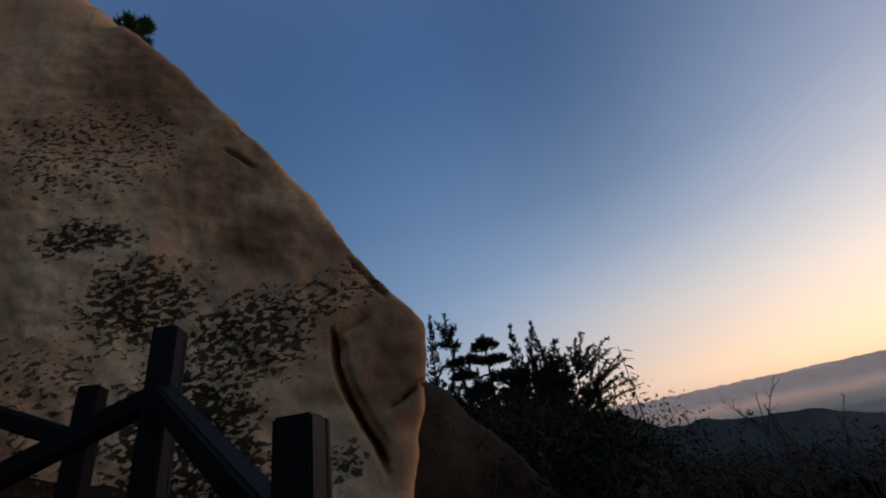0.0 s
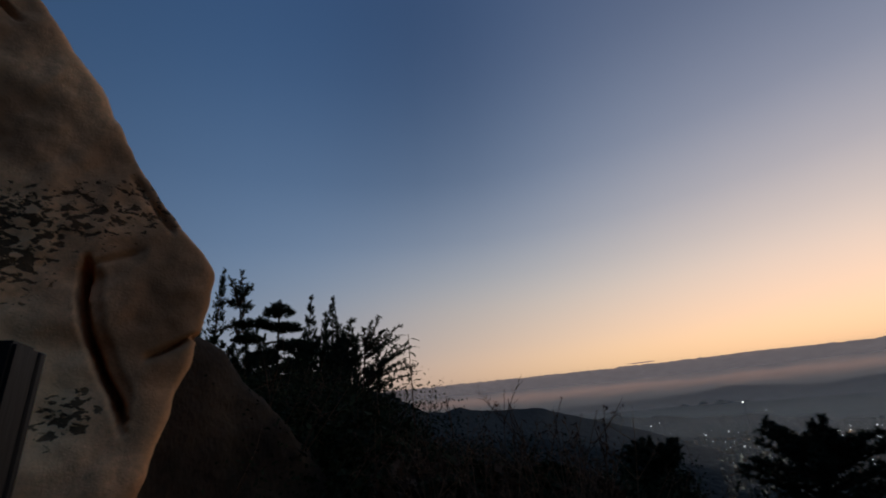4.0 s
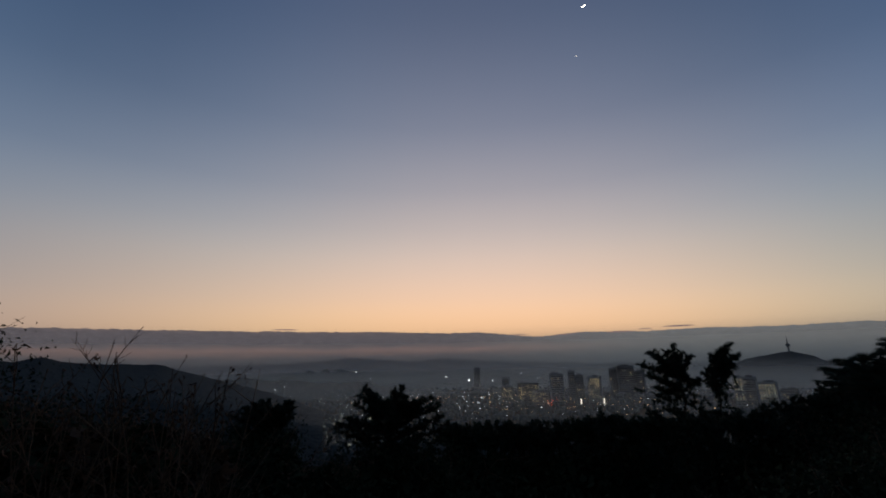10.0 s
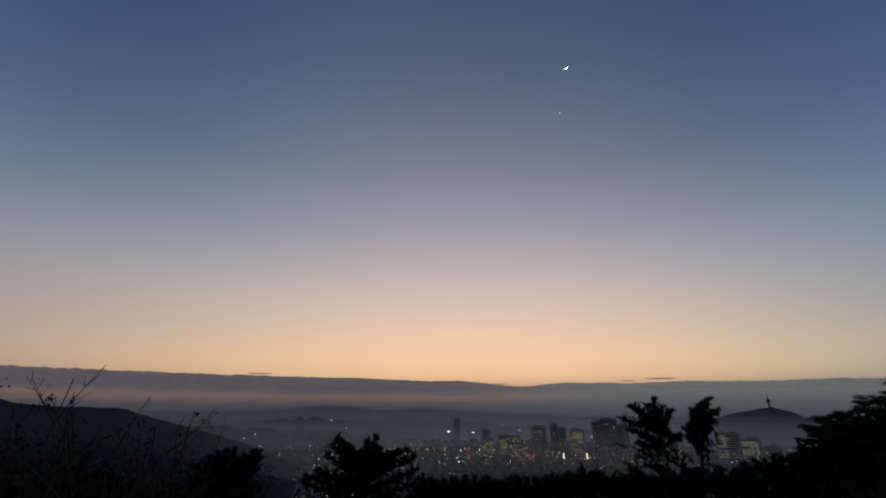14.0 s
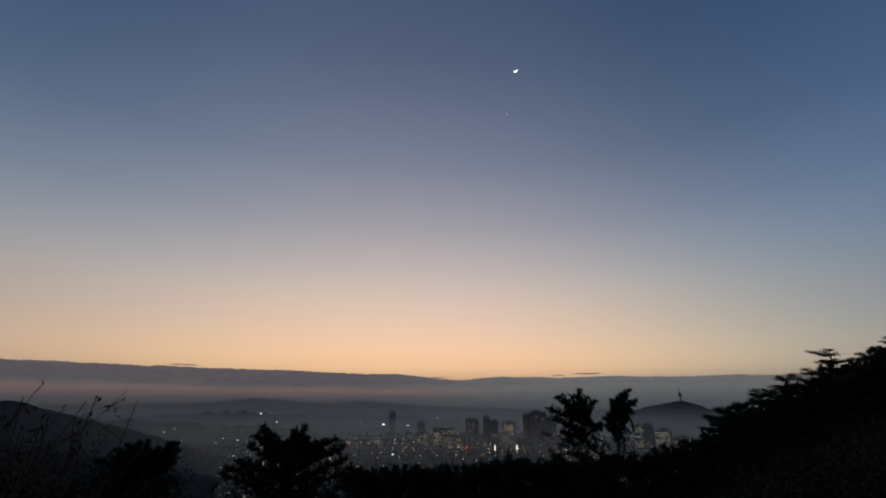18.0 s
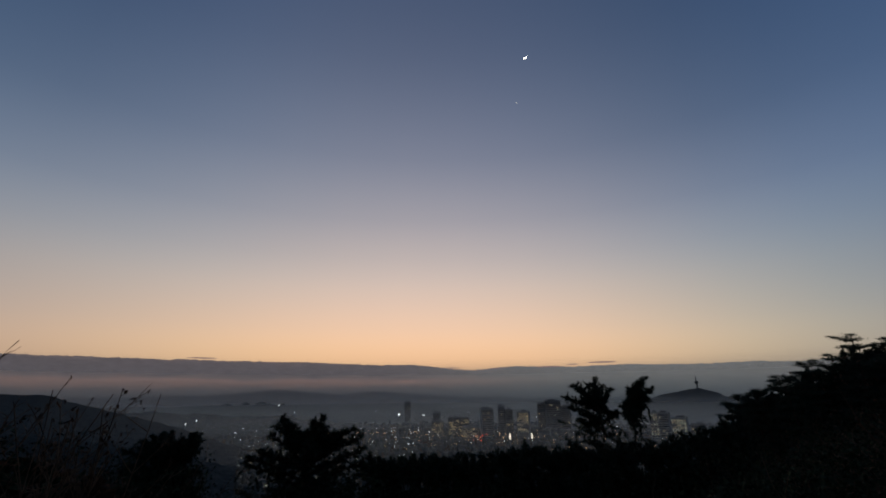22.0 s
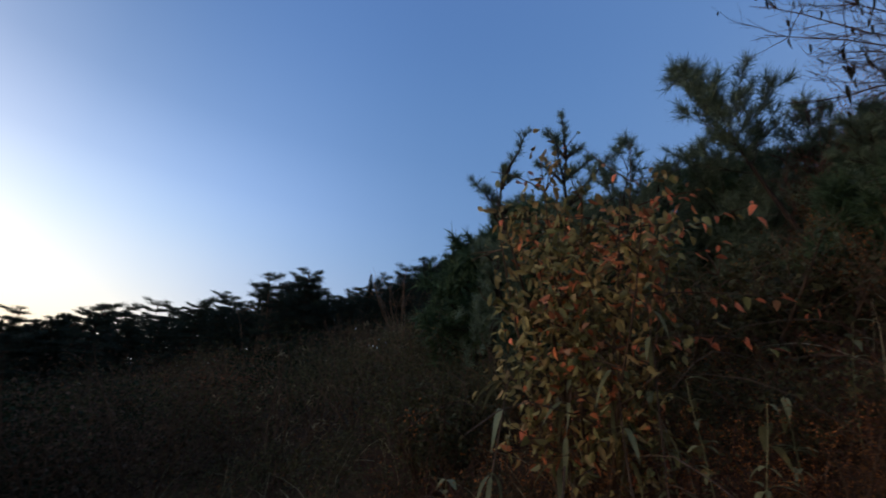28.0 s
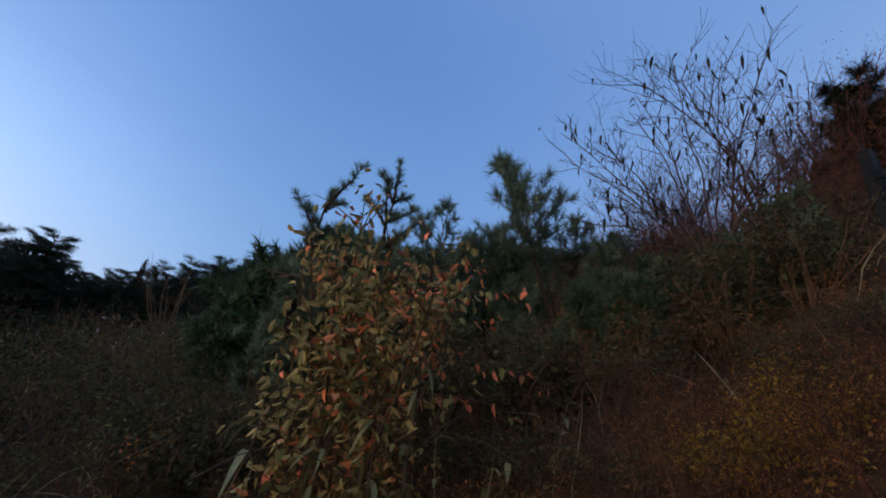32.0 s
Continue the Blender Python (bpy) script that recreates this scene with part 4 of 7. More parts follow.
def tiered_pine(az, r, el, tiers, label, seed, needle=0.13, wide=0.014, limbs=11, per=14):
    """A pine whose bare trunk carries flat pads of foliage. tiers: height, side (-1..1), half width, depth (all over the height)."""
    rng = np.random.default_rng(seed)
    H = top_height(az, r, el)
    e = thing("pine_tree", ground_at(az, r), label, "tree", TG)
    right = np.array((math.cos(radians(az)), -math.sin(radians(az)), 0.0))
    trunk = branch_path(rng, (0, 0, -0.1), (0.02, 0, 1), H * 0.97, 0.06, 8)
    so = Soup()
    so.tube(trunk, list(np.linspace(H * 0.014, H * 0.004, 9)), 8)
    part_mesh("trunk", so.mesh("trunk", M_BARK, True), e)
    for z, side, half, deep in tiers:
        limb, base, axis = Soup(), [], []
        i = min(int(z * 8), 7)
        p = trunk[i] + (trunk[i + 1] - trunk[i]) * (z * 8 - i)
        mid = p + right * side * H + np.array((0, 0, deep * H * 0.4))
        limb.tube([p, (p + mid) / 2 - np.array((0, 0, 0.012 * H)), mid], [0.005 * H, 0.004 * H, 0.003 * H], 5)
        for k in range(limbs * 11):
            a = rng.uniform(0, 6.28)
            q = math.sqrt(rng.uniform())
            end = mid + np.array((math.cos(a) * half * H * q, math.sin(a) * half * H * q, deep * H * (1 - q * q) * rng.uniform(0.2, 1.0)))
            if k % 4 == 0:
                limb.tube([mid, (mid + end) / 2 + np.array((0, 0, -0.02)), end], [0.012, 0.008, 0.005], 3)
            d = unit(end - mid + np.array((0, 0, 0.5 * half * H)) + rng.normal(size=3) * 0.1)
            for s in (0.0, 0.09, 0.18):
                base.append(end - d * s)
                axis.append(d + rng.normal(size=3) * 0.25)
        pad = part_mesh("limb", limb.mesh("limb", M_BARK), e)
        lf = Soup()
        lf.quads(needle_quads(rng, np.array(base), np.array(axis), per, needle, wide))
        tagged(part_mesh("foliage_pad", lf.mesh("foliage_pad", M_SHADE_NEEDLE), pad), kind="stuff")
    return e


tiered_pine(-75.0, 20, 15.2, ((0.94, 0.0, 0.066, 0.06), (0.90, -0.1, 0.08, 0.03), (0.88, 0.03, 0.075, 0.03), (0.835, -0.13, 0.06, 0.022), (0.80, 0.07, 0.08, 0.028), (0.75, -0.06, 0.075, 0.025), (0.70, 0.07, 0.085, 0.028), (0.64, -0.04, 0.1, 0.028), (0.56, 0.02, 0.14, 0.03)), "dark pine with a flat umbrella crown and bare trunk", 103)


limb_pine(-67.4, 12, ((-62.85, 13.0), (-61.9, 12.0), (-63.9, 12.1), (-65.0, 11.4), (-61.2, 11.3), (-59.95, 12.1), (-62.6, 10.6), (-60.4, 10.6)), "dark pine with long branches sweeping up to one side", 131, 40, 0.13, 0.055, 0.011, 28, group=TG, body=200, droop=0.55, comb=0.3)
limb_pine(-68.2, 11.6, ((-59.3, 9.7), (-60.8, 9.4), (-58.9, 8.2), (-60.2, 8.2), (-58.2, 6.9), (-59.6, 6.6), (-61.4, 8.0), (-62.4, 8.8), (-61.0, 6.2), (-58.9, 5.6)), "dark pine with long branches sweeping out to one side", 132, 40, 0.12, 0.055, 0.011, 28, group=TG, body=200, droop=0.22, comb=0.25)


def leafy_sapling(place, height, label, seed, leaf=(0.3, 0.05), count=34):
    rng = np.random.default_rng(seed)
    e = thing("sapling", place, label, "sapling")
    so = Soup()
    path = branch_path(rng, (0, 0, -0.1), (0.02, 0, 1), height + 0.1, 0.06, 8)
    so.tube(path, list(np.linspace(0.03, 0.006, 9)), 6)
    part_mesh("stem", so.mesh("stem", M_TWIG), e)
    meshes = [leaf_mesh(0.24, 0.034, M_DARKLEAF, 0.25, s) for s in (1, 2)]
    for k in range(count):
        t = 0.62 + 0.38 * k / count
        i = min(int(t * 8), 7)
        p = path[i] + (path[i + 1] - path[i]) * (t * 8 - i)
        a = k * 2.4
        ob = new("leaf", meshes[k % 2])
        ob.parent = e
        ob.matrix_basis = Matrix.Translation(p) @ Matrix.Rotation(a, 4, "Z") @ Matrix.Rotation(radians(rng.uniform(-25, 30)), 4, "Y") @ Matrix.Scale(rng.uniform(0.7, 1.2), 4)
    return e


def leaf_mesh(length, width, mat, droop, seed, pointed=1.0):
    """A leaf blade along +x with a midrib fold, a curl and a short stalk."""
    rng = np.random.default_rng(seed)
    n = 6
    vs, fs = [], []
    for i in range(n + 1):
        t = i / n
        w = width * (math.sin(math.pi * t ** 0.8) ** 0.8 * (1 - 0.25 * pointed * t) + (0.02 if 0 < i < n else 0.0))
        x = length * (0.14 + 0.86 * t)
        z = -droop * length * t * t + rng.normal() * 0.01 * length
        vs += [(x, w, z + w * 0.35), (x, 0, z), (x, -w, z + w * 0.35)]
    for i in range(n):
        a = i * 3
        fs += [(a, a + 1, a + 4, a + 3), (a + 1, a + 2, a + 5, a + 4)]
    k = len(vs)
    s = length * 0.012
    vs += [(0, s, 0), (0, -s, 0), (0, 0, s), (length * 0.16, s, 0), (length * 0.16, -s, 0), (length * 0.16, 0, s)]
    fs += [(k, k + 1, k + 4, k + 3), (k + 1, k + 2, k + 5, k + 4), (k + 2, k, k + 3, k + 5)]
    me = bpy.data.meshes.new("leaf")
    me.from_pydata(vs, [], fs)
    me.materials.append(mat)
    me.shade_smooth()
    return me


leafy_sapling(ground_at(-58.7, 9), top_height(-58.7, 9, 10.3), "thin dark sapling with long narrow leaves", 41)

# small pine on the boulder's crown
conifer(Vector((-4.7, -3.2, EYE + 6.1)), 0.5, "small dark pine growing on top of the boulder", 51, 0.5, 0.1, 20, needle=0.1, wide=0.012, per=26, lean=(0.1, 0.5))

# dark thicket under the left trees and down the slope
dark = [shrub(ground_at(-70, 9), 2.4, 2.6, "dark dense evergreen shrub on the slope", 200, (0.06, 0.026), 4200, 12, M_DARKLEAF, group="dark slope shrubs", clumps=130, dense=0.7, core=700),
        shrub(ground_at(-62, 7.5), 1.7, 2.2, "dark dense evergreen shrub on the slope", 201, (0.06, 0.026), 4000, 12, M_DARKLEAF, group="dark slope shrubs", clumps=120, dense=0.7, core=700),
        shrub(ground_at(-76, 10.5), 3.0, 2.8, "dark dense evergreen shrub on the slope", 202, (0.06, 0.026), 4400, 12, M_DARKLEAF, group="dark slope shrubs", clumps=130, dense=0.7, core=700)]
rs = random.Random(7)
for k in range(46):
    az = -84 + 38 * (k + rs.random()) / 46
    r = rs.uniform(8, 14)
    top = float(np.interp(az, [-84, -76, -66, -60, -52, -46], [9.5, 9.0, 7.4, 2.6, -0.5, -2.5])) - rs.uniform(0.0, 1.6) * (1 + (k % 3 == 0)) - (2.0 if az > -61 else 0.0)
    copy_thing(dark[k % 3], on_ground(az, r, rs.uniform(0, 360), max(0.4, min(2.2 if az < -64 else 1.2, top_height(az, r, top) / (2.4, 1.7, 3.0)[k % 3]))))

# twiggy weeds in front of the valley
def dry_weed(place, height, label, seed, forks=5, leaves=5):
    """A thin forked stem whose side twigs rise at a slant; a few curled leaves hang at their ends."""
    rng = np.random.default_rng(seed)
    e = thing("dry_weed", place, label, "weed", "dry weeds")
    so, ends = Soup(), []

    def grow(p, d, length, rad, level):
        path = branch_path(rng, p, d, length, 0.22, 8, 0.15)
        so.tube(path, list(np.linspace(rad, rad * 0.45, 9)), 4)
        ends.append((path[-1], path[-1] - path[-2]))
        if level == 2:
            return
        count = forks if level == 0 else 4
        for k in range(count):
            t = 0.42 + 0.55 * (k + rng.uniform(0.2, 0.8)) / count
            i = min(int(t * 8), 7)
            side = unit(rng.normal(size=3) * (1, 1, 0.15))
            grow(path[i], unit(path[i + 1] - path[i]) + side * 0.9, length * (0.34 if level == 0 else 0.3) * (1.25 - 0.7 * t) * rng.uniform(0.6, 1.15), rad * 0.6, level + 1)

    grow(np.array((0, 0, -0.1)), np.array((rng.normal() * 0.12, rng.normal() * 0.12, 1.0)), height * 0.97 + 0.1, 0.007, 0)
    part_mesh("branching", so.mesh("branching", M_TWIG), e)
    lf = Soup()
    pick = [ends[k] for k in rng.permutation(len(ends))[:leaves]]
    lf.ovals(leaf_ovals(rng, np.array([p for p, d in pick]), 0.045, 0.011, 1.2))
    tagged(part_mesh("dry_leaves", lf.mesh("dry_leaves", M_DRYLEAF), e), kind="stuff")
    return e


for k, (az, r, el, fk, lv) in enumerate(((-42.9, 4.0, 4.6, 9, 4), (-49.5, 4.2, 4.2, 5, 3), (-51.4, 4.2, 2.9, 7, 22), (-47.4, 4.3, 1.9, 6, 12), (-45.7, 4.2, 2.2, 6, 9), (-39.6, 4.2, 1.7, 7, 14), (-38.4, 4.3, 0.4, 7, 16), (-44.6, 4.1, 1.2, 6, 12), (-41.0, 4.4, 0.9, 6, 9), (-53.6, 4.3, 1.6, 5, 6), (-57.0, 4.2, 2.0, 5, 4))):
    dry_weed(ground_at(az, r), top_height(az, r, el), "bare twiggy weed with a few dry curled leaves", 211 + k, fk, lv)
for k in range(22):
    az, r = rs.uniform(-62, -37), rs.uniform(3.6, 4.8)
    dry_weed(ground_at(az, r), top_height(az, r, rs.uniform(-5.0, -0.6)), "bare twiggy weed with a few dry curled leaves", 2300 + k, 5, 16)

# shrubs and young pines along the edge of the view
for k, (az, r, el, w) in enumerate(((-34.8, 9.5, -5.2, 2.2), (-31.8, 9.6, -5.2, 1.4), (-33.0, 8.5, -6.0, 2.0), (-37.5, 8.5, -5.0, 1.8), (-41.0, 7, -2.8, 1.6), (-45, 6.5, -1.7, 1.6), (-49.5, 6.5, -1.4, 1.7), (-54, 6.5, -0.8, 1.8), (-58.5, 7, -0.2, 2.0),
                                    (-25.5, 9, -9.5, 1.6), (-8.5, 8.5, -8.0, 1.9), (-4.5, 8.2, -8.2, 1.9), (0.0, 8.6, -8.0, 2.0), (4.2, 8.5, -7.6, 2.0), (8.4, 9, -7.0, 2.0), (12.0, 9.5, -6.6, 2.0), (24.5, 11, -5.2, 2.2), (27.5, 12, -4.0, 2.2), (16.5, 11.5, -6.2, 2.2), (20.0, 11.5, -6.0, 2.4), (-18.0, 6.4, -7.2, 1.6), (-14.5, 6.6, -7.4, 1.5))):
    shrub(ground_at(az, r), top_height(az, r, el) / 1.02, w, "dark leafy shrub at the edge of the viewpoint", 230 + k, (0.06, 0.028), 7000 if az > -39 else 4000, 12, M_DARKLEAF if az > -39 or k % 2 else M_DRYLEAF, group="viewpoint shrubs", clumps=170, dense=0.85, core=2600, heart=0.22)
VG = "young pines at the viewpoint"
limb_pine(-32.8, 9.5, ((-36.2, -5.6), (-35.2, -4.9), (-34.2, -4.4), (-33.4, -4.2), (-32.4, -4.35), (-31.4, -4.5), (-30.4, -4.4), (-29.8, -4.1), (-29.6, -5.2), (-35.8, -6.4), (-33.0, -5.4), (-31.2, -5.6), (-29.5, -6.4)), "dark flat-topped young pine at the edge of the viewpoint", 260, 40, 0.14, 0.065, 0.012, 30, body=520, group=VG, under=0.9)
limb_pine(-18.6, 6.6, ((-21.7, -3.1), (-21.2, -3.5), (-20.4, -3.9), (-19.6, -4.7), (-18.6, -4.7), (-17.6, -3.4), (-16.7, -3.1), (-16.4, -4.2), (-15.2, -4.8), (-14.0, -4.7), (-12.8, -4.5), (-12.2, -5.6), (-22.6, -5.2), (-24.0, -6.2), (-24.8, -6.8), (-11.6, -6.6), (-18.0, -5.6), (-20.6, -5.4)), "dark young pine with two upright leaders", 261, 40, 0.11, 0.05, 0.009, 30, body=620, group=VG, under=0.9)
limb_pine(16.6, 13, ((12.1, -0.7), (13.2, 0.7), (14.2, 0.3), (15.0, 0.6), (15.75, 1.25), (16.4, 0.5), (17.35, 0.2), (14.2, -1.2), (16.0, -0.8), (12.9, -1.9), (14.6, -2.8), (16.6, -2.2), (13.6, -3.4), (17.8, -2.6)), "dark pine with a broad tufted crown at the viewpoint", 265, 44, 0.22, 0.085, 0.016, 32, body=260, group=VG)
limb_pine(18.2, 13.2, ((21.35, 1.4), (20.8, 0.9), (20.2, 0.4), (19.6, 0.1), (21.8, 0.2), (21.0, -0.4), (19.9, -0.6), (19.0, -1.2), (20.6, -1.4), (18.4, -1.8), (19.2, -2.8), (21.3, -1.0)), "dark pine whose crown leans out to one side", 266, 40, 0.22, 0.085, 0.016, 32, body=90, group=VG, droop=0.6)
for k, az in enumerate(np.arange(-10.5, 29.0, 2.6)):
    r = 8.4 + 0.5 * (k % 3) + (1.6 if az > 14 else 0.0)
    top = float(np.interp(az, (-10, -3, 1, 6.3, 12, 15, 18, 21, 25, 29), (-6.9, -6.6, -6.8, -5.9, -5.5, -5.3, -5.2, -4.7, -3.9, -2.8)))
    limb_pine(float(az), r, [(az + d * rs.uniform(0.8, 1.2), top - 0.5 - abs(d) * 0.25 - rs.uniform(0, 0.9)) for d in (-2.0, -1.4, -0.8, -0.2, 0.3, 0.9, 1.5, 2.0)], "low dark bushy pine on the drop below the viewpoint", 700 + k, 28, 0.14, 0.065, 0.012, 28, body=260, group="low pines below the viewpoint")

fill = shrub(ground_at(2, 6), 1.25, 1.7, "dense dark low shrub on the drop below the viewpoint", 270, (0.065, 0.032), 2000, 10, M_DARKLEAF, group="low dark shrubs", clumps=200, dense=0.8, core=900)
for k in range(58):
    az = -62 + 98 * (k + rs.random()) / 58
    if -29.5 < az < -22.5:
        continue
    r = rs.uniform(4.2, 7.2)
    room = EYE + r * math.tan(radians(-9.5 if az < 20 else -7.5)) - ground_at(az, r).z
    copy_thing(fill, on_ground(az, r, rs.uniform(0, 360), max(0.4, min(1.1, room / 1.3))))

# pines along the shoulder of the slope
LINE_AZ = [29, 33, 37.4, 43, 50, 57, 60, 64, 67, 70, 74, 79, 84.6, 88]
LINE_EL = [-2.0, 0.2, 2.7, 5.3, 6.6, 8.9, 9.4, 12.6, 12.8, 11.6, 13.0, 15.0, 17.6, 18.5]
def shelf_pine(seed, height=6.0, tiers=9, lean=0.1):
    """A wind-shaped pine: bare crooked trunk and wide, thin, near-level shelves of feathery shoots."""
    rng = np.random.default_rng(seed)
    e = thing("pine_tree", (0, 0, 0), "dark wind-shaped pine on the slope's shoulder", "tree", "pines on the slope's shoulder")
    trunk = branch_path(rng, (0, 0, -0.4), (lean * rng.normal(), lean * rng.normal(), 1), height * 0.97, 0.16, 8, 0.1)
    so = Soup()
    so.tube(trunk, list(np.linspace(0.1, 0.02, 9)), 8)
    part_mesh("trunk", so.mesh("trunk", M_BARK, True), e)
    limb, lf = Soup(), Soup()
    for k in range(tiers):
        t = 0.36 + 0.62 * ((k + rng.uniform(0.2, 0.8)) / tiers) ** 0.85
        i = min(int(t * 8), 7)
        p = trunk[i] + (trunk[i + 1] - trunk[i]) * (t * 8 - i)
        a0, wide = rng.uniform(0, 6.3), height * (0.09 + 0.2 * (1.02 - t) ** 0.5)
        for q in range(3 if t < 0.9 else 2):
            a = a0 + q * 2.1 + rng.normal() * 0.35
            o, w = np.array((math.cos(a), math.sin(a), 0.0)), np.array((-math.sin(a), math.cos(a), 0.0))
            reach = wide * rng.uniform(0.55, 1.2)
            path = np.array(branch_path(rng, p, (o[0], o[1], 0.1 + 0.3 * (t > 0.9)), reach, 0.12, 5, 0.05))
            limb.tube(list(path), list(np.linspace(0.03, 0.008, 6)), 5)
            for j in range(26):
                f = rng.uniform(0.15, 1.0)
                n = min(int(f * 5), 4)
                b = path[n] + (path[n + 1] - path[n]) * (f * 5 - n)
                tip = b + o * rng.uniform(0.05, 0.3) + w * rng.normal() * reach * 0.34 + np.array((0, 0, rng.uniform(0.0, 0.12)))
                if j % 3 == 0:
                    limb.tube([b, tip], [0.009, 0.005], 3)
                n = 52
                c = b + (tip - b) * rng.uniform(0.2, 1.05, (n, 1)) + rng.normal(size=(n, 3)) * (0.1, 0.1, 0.022)
                d = unit(unit(tip - b) * 0.7 + unit(rng.normal(size=(n, 3))) * (0.8, 0.8, 0.35) + (0, 0, 0.28)) * rng.uniform(0.05, 0.12, (n, 1))
                side = unit(np.cross(d, rng.normal(size=d.shape))) * 0.0075
                lf.quads(np.stack([c - side, c + side, c + d], 1))
    tagged(part_mesh("branching", limb.mesh("branching", M_BARK), e), kind="stuff")
    tagged(part_mesh("crown", lf.mesh("crown", M_LINE), e), kind="stuff")
    return e


M_LINE = material("dark_pine_shelf_needles", (0.016, 0.026, 0.019), (0.034, 0.048, 0.032), 1.5, 0.7, 0, 20, 0.25, island=True, translucent=0.12)
shelf = [shelf_pine(600 + k) for k in range(6)]
spots = []
for k in range(104):
    az = 29 + 59 * (k + 0.5) / 104 + rs.uniform(-0.5, 0.5)
    r = rs.uniform(30, 42) if az > 40 else rs.uniform(24, 32)
    spots.append((az, r, float(np.interp(az, LINE_AZ, LINE_EL)) + 0.3 - rs.uniform(0.0, 0.9) * (k % 3 > 0)))
spots += [(30.5, 22, -0.9), (31.3, 22, -0.3), (33.3, 22, 0.7), (35.2, 21, 1.1), (36.8, 21, 2.8), (39.6, 21, 4.0), (41.7, 22, 5.2), (45.2, 24, 6.2),
          (63.9, 30, 13.1), (66.8, 30, 13.6), (65.2, 31, 12.6), (85.3, 24, 19.0), (88.5, 22, 19.5), (86.8, 23, 18.2), (83.5, 25, 17.4)]
for k, (az, r, el) in enumerate(spots):
    m = on_ground(az, r, rs.uniform(0, 360), max(0.35, (top_height(az, r, el) + 0.1) / 5.45))
    m = m @ Matrix.Diagonal((0.8, 0.8, 1.0, 1.0)) if az < 38 else m
    if k < 6:
        shelf[k].matrix_world = m
    else:
        copy_thing(shelf[k % 6], m)
spire(74.0, 33, 14.9, 0.14, "slim dark conifer standing above the slope's tree line", 374, 400)
shrub(ground_at(79, 30), top_height(79, 30, 16.8), 4.0, "bare round-crowned tree on the tree line", 390, (0.08, 0.03), 200, 16, M_BROWNLEAF, M_TWIG, name="bare_tree", clumps=80, thick=2.6, scatter=0.008, sprigs=12, reach=(0.15, 0.3), upright=0.2)
shrub(ground_at(61.5, 31), top_height(61.5, 31, 12.0), 2.6, "bare pale thin tree on the tree line", 391, (0.1, 0.04), 30, 7, M_BROWNLEAF, M_TWIG, name="bare_tree", clumps=20, thick=2.2, scatter=0.008, sprigs=9)

# dense low pines filling the shoulder behind the front row
for k in range(90):
    az = 27 + 62 * (k + rs.random()) / 90
    r = rs.uniform(38, 48) if az > 40 else rs.uniform(28, 36)
    el = float(np.interp(az, LINE_AZ, LINE_EL)) - rs.uniform(0.9, 1.9)
    copy_thing(bank_pine, on_ground(az, r, rs.uniform(0, 360), max(0.35, top_height(az, r, el) / BANK_H)))

for k in range(26):
    az, r = 28.5 + 15 * (k + rs.random()) / 26, rs.uniform(22, 27)
    copy_thing(bank_pine, on_ground(az, r, rs.uniform(0, 360), max(0.3, top_height(az, r, float(np.interp(az, LINE_AZ, LINE_EL)) - rs.uniform(0.5, 1.5)) / BANK_H)))

# brush on the slope
brush = [shrub(ground_at(70, 14), 2.1, 2.6, "leafless brown brush with dry leaves on the slope", 400, (0.045, 0.018), 1500, 8, M_DRYLEAF, M_TWIG, name="brush", group="slope brush", clumps=90, dense=0.5, core=650, sprigs=4, heart=0.05),
         shrub(ground_at(62, 12), 1.8, 2.4, "rust-red autumn brush on the slope", 401, (0.045, 0.018), 1600, 8, M_REDLEAF, M_REDTWIG, name="brush", group="slope brush", clumps=90, dense=0.5, core=650, sprigs=4, heart=0.05),
         shrub(ground_at(80, 11), 1.9, 2.2, "dark green shrub among brown brush", 402, (0.05, 0.02), 1700, 8, M_BANKLEAF, name="brush", group="slope brush", clumps=80, dense=0.6, core=700, sprigs=4, heart=0.05),
         shrub(ground_at(76, 9), 1.9, 1.6, "thin grey twigs with pale hanging dry leaves", 403, (0.075, 0.013), 240, 12, M_BLADE, M_TWIG, name="brush", group="slope brush", clumps=60, droop=1.2, scatter=0.02),
         shrub(ground_at(72, 20), 2.4, 2.8, "leafless grey-brown twiggy brush", 404, (0.05, 0.02), 400, 18, M_DRYLEAF, M_TWIG, name="brush", group="slope brush", clumps=90, scatter=0.03),
         shrub(ground_at(36, 16), 2.0, 2.6, "dense dark evergreen brush on the slope", 405, (0.05, 0.02), 2000, 8, M_DARKLEAF, M_TWIG, name="brush", group="slope brush", clumps=110, dense=0.7, core=1100, sprigs=4, heart=0.07)]
for k in range(180):
    az = 26 + 108 * (k + rs.random()) / 180
    r = 5.2 + (15 if az < 60 else 24) * (0.03 + (k * 0.618) % 1.0) ** 1.1
    if 84 < az < 128 and r < 6.5:
        continue
    which = rs.choice((2, 2, 2, 5, 3, 3, 4)) if az > 58 else rs.choice((5, 0, 0, 2)) if az > 44 else rs.choice((5, 5, 0))
    if 57 < az < 62 and 8 < r < 14:
        which = 1
    if which == 4 and r < 11:
        which = 2
    if 76 < az < 88 and r < 10:
        which = rs.choice((2, 2, 3))
    room = math.tan(radians(float(np.interp(az, LINE_AZ, LINE_EL)) - 4.0)) * r + EYE - ground_at(az, r).z
    s = min(rs.uniform(0.75, 1.25), max(0.35, room / 2.1))
    copy_thing(brush[which], on_ground(az, r, rs.uniform(0, 360), s))

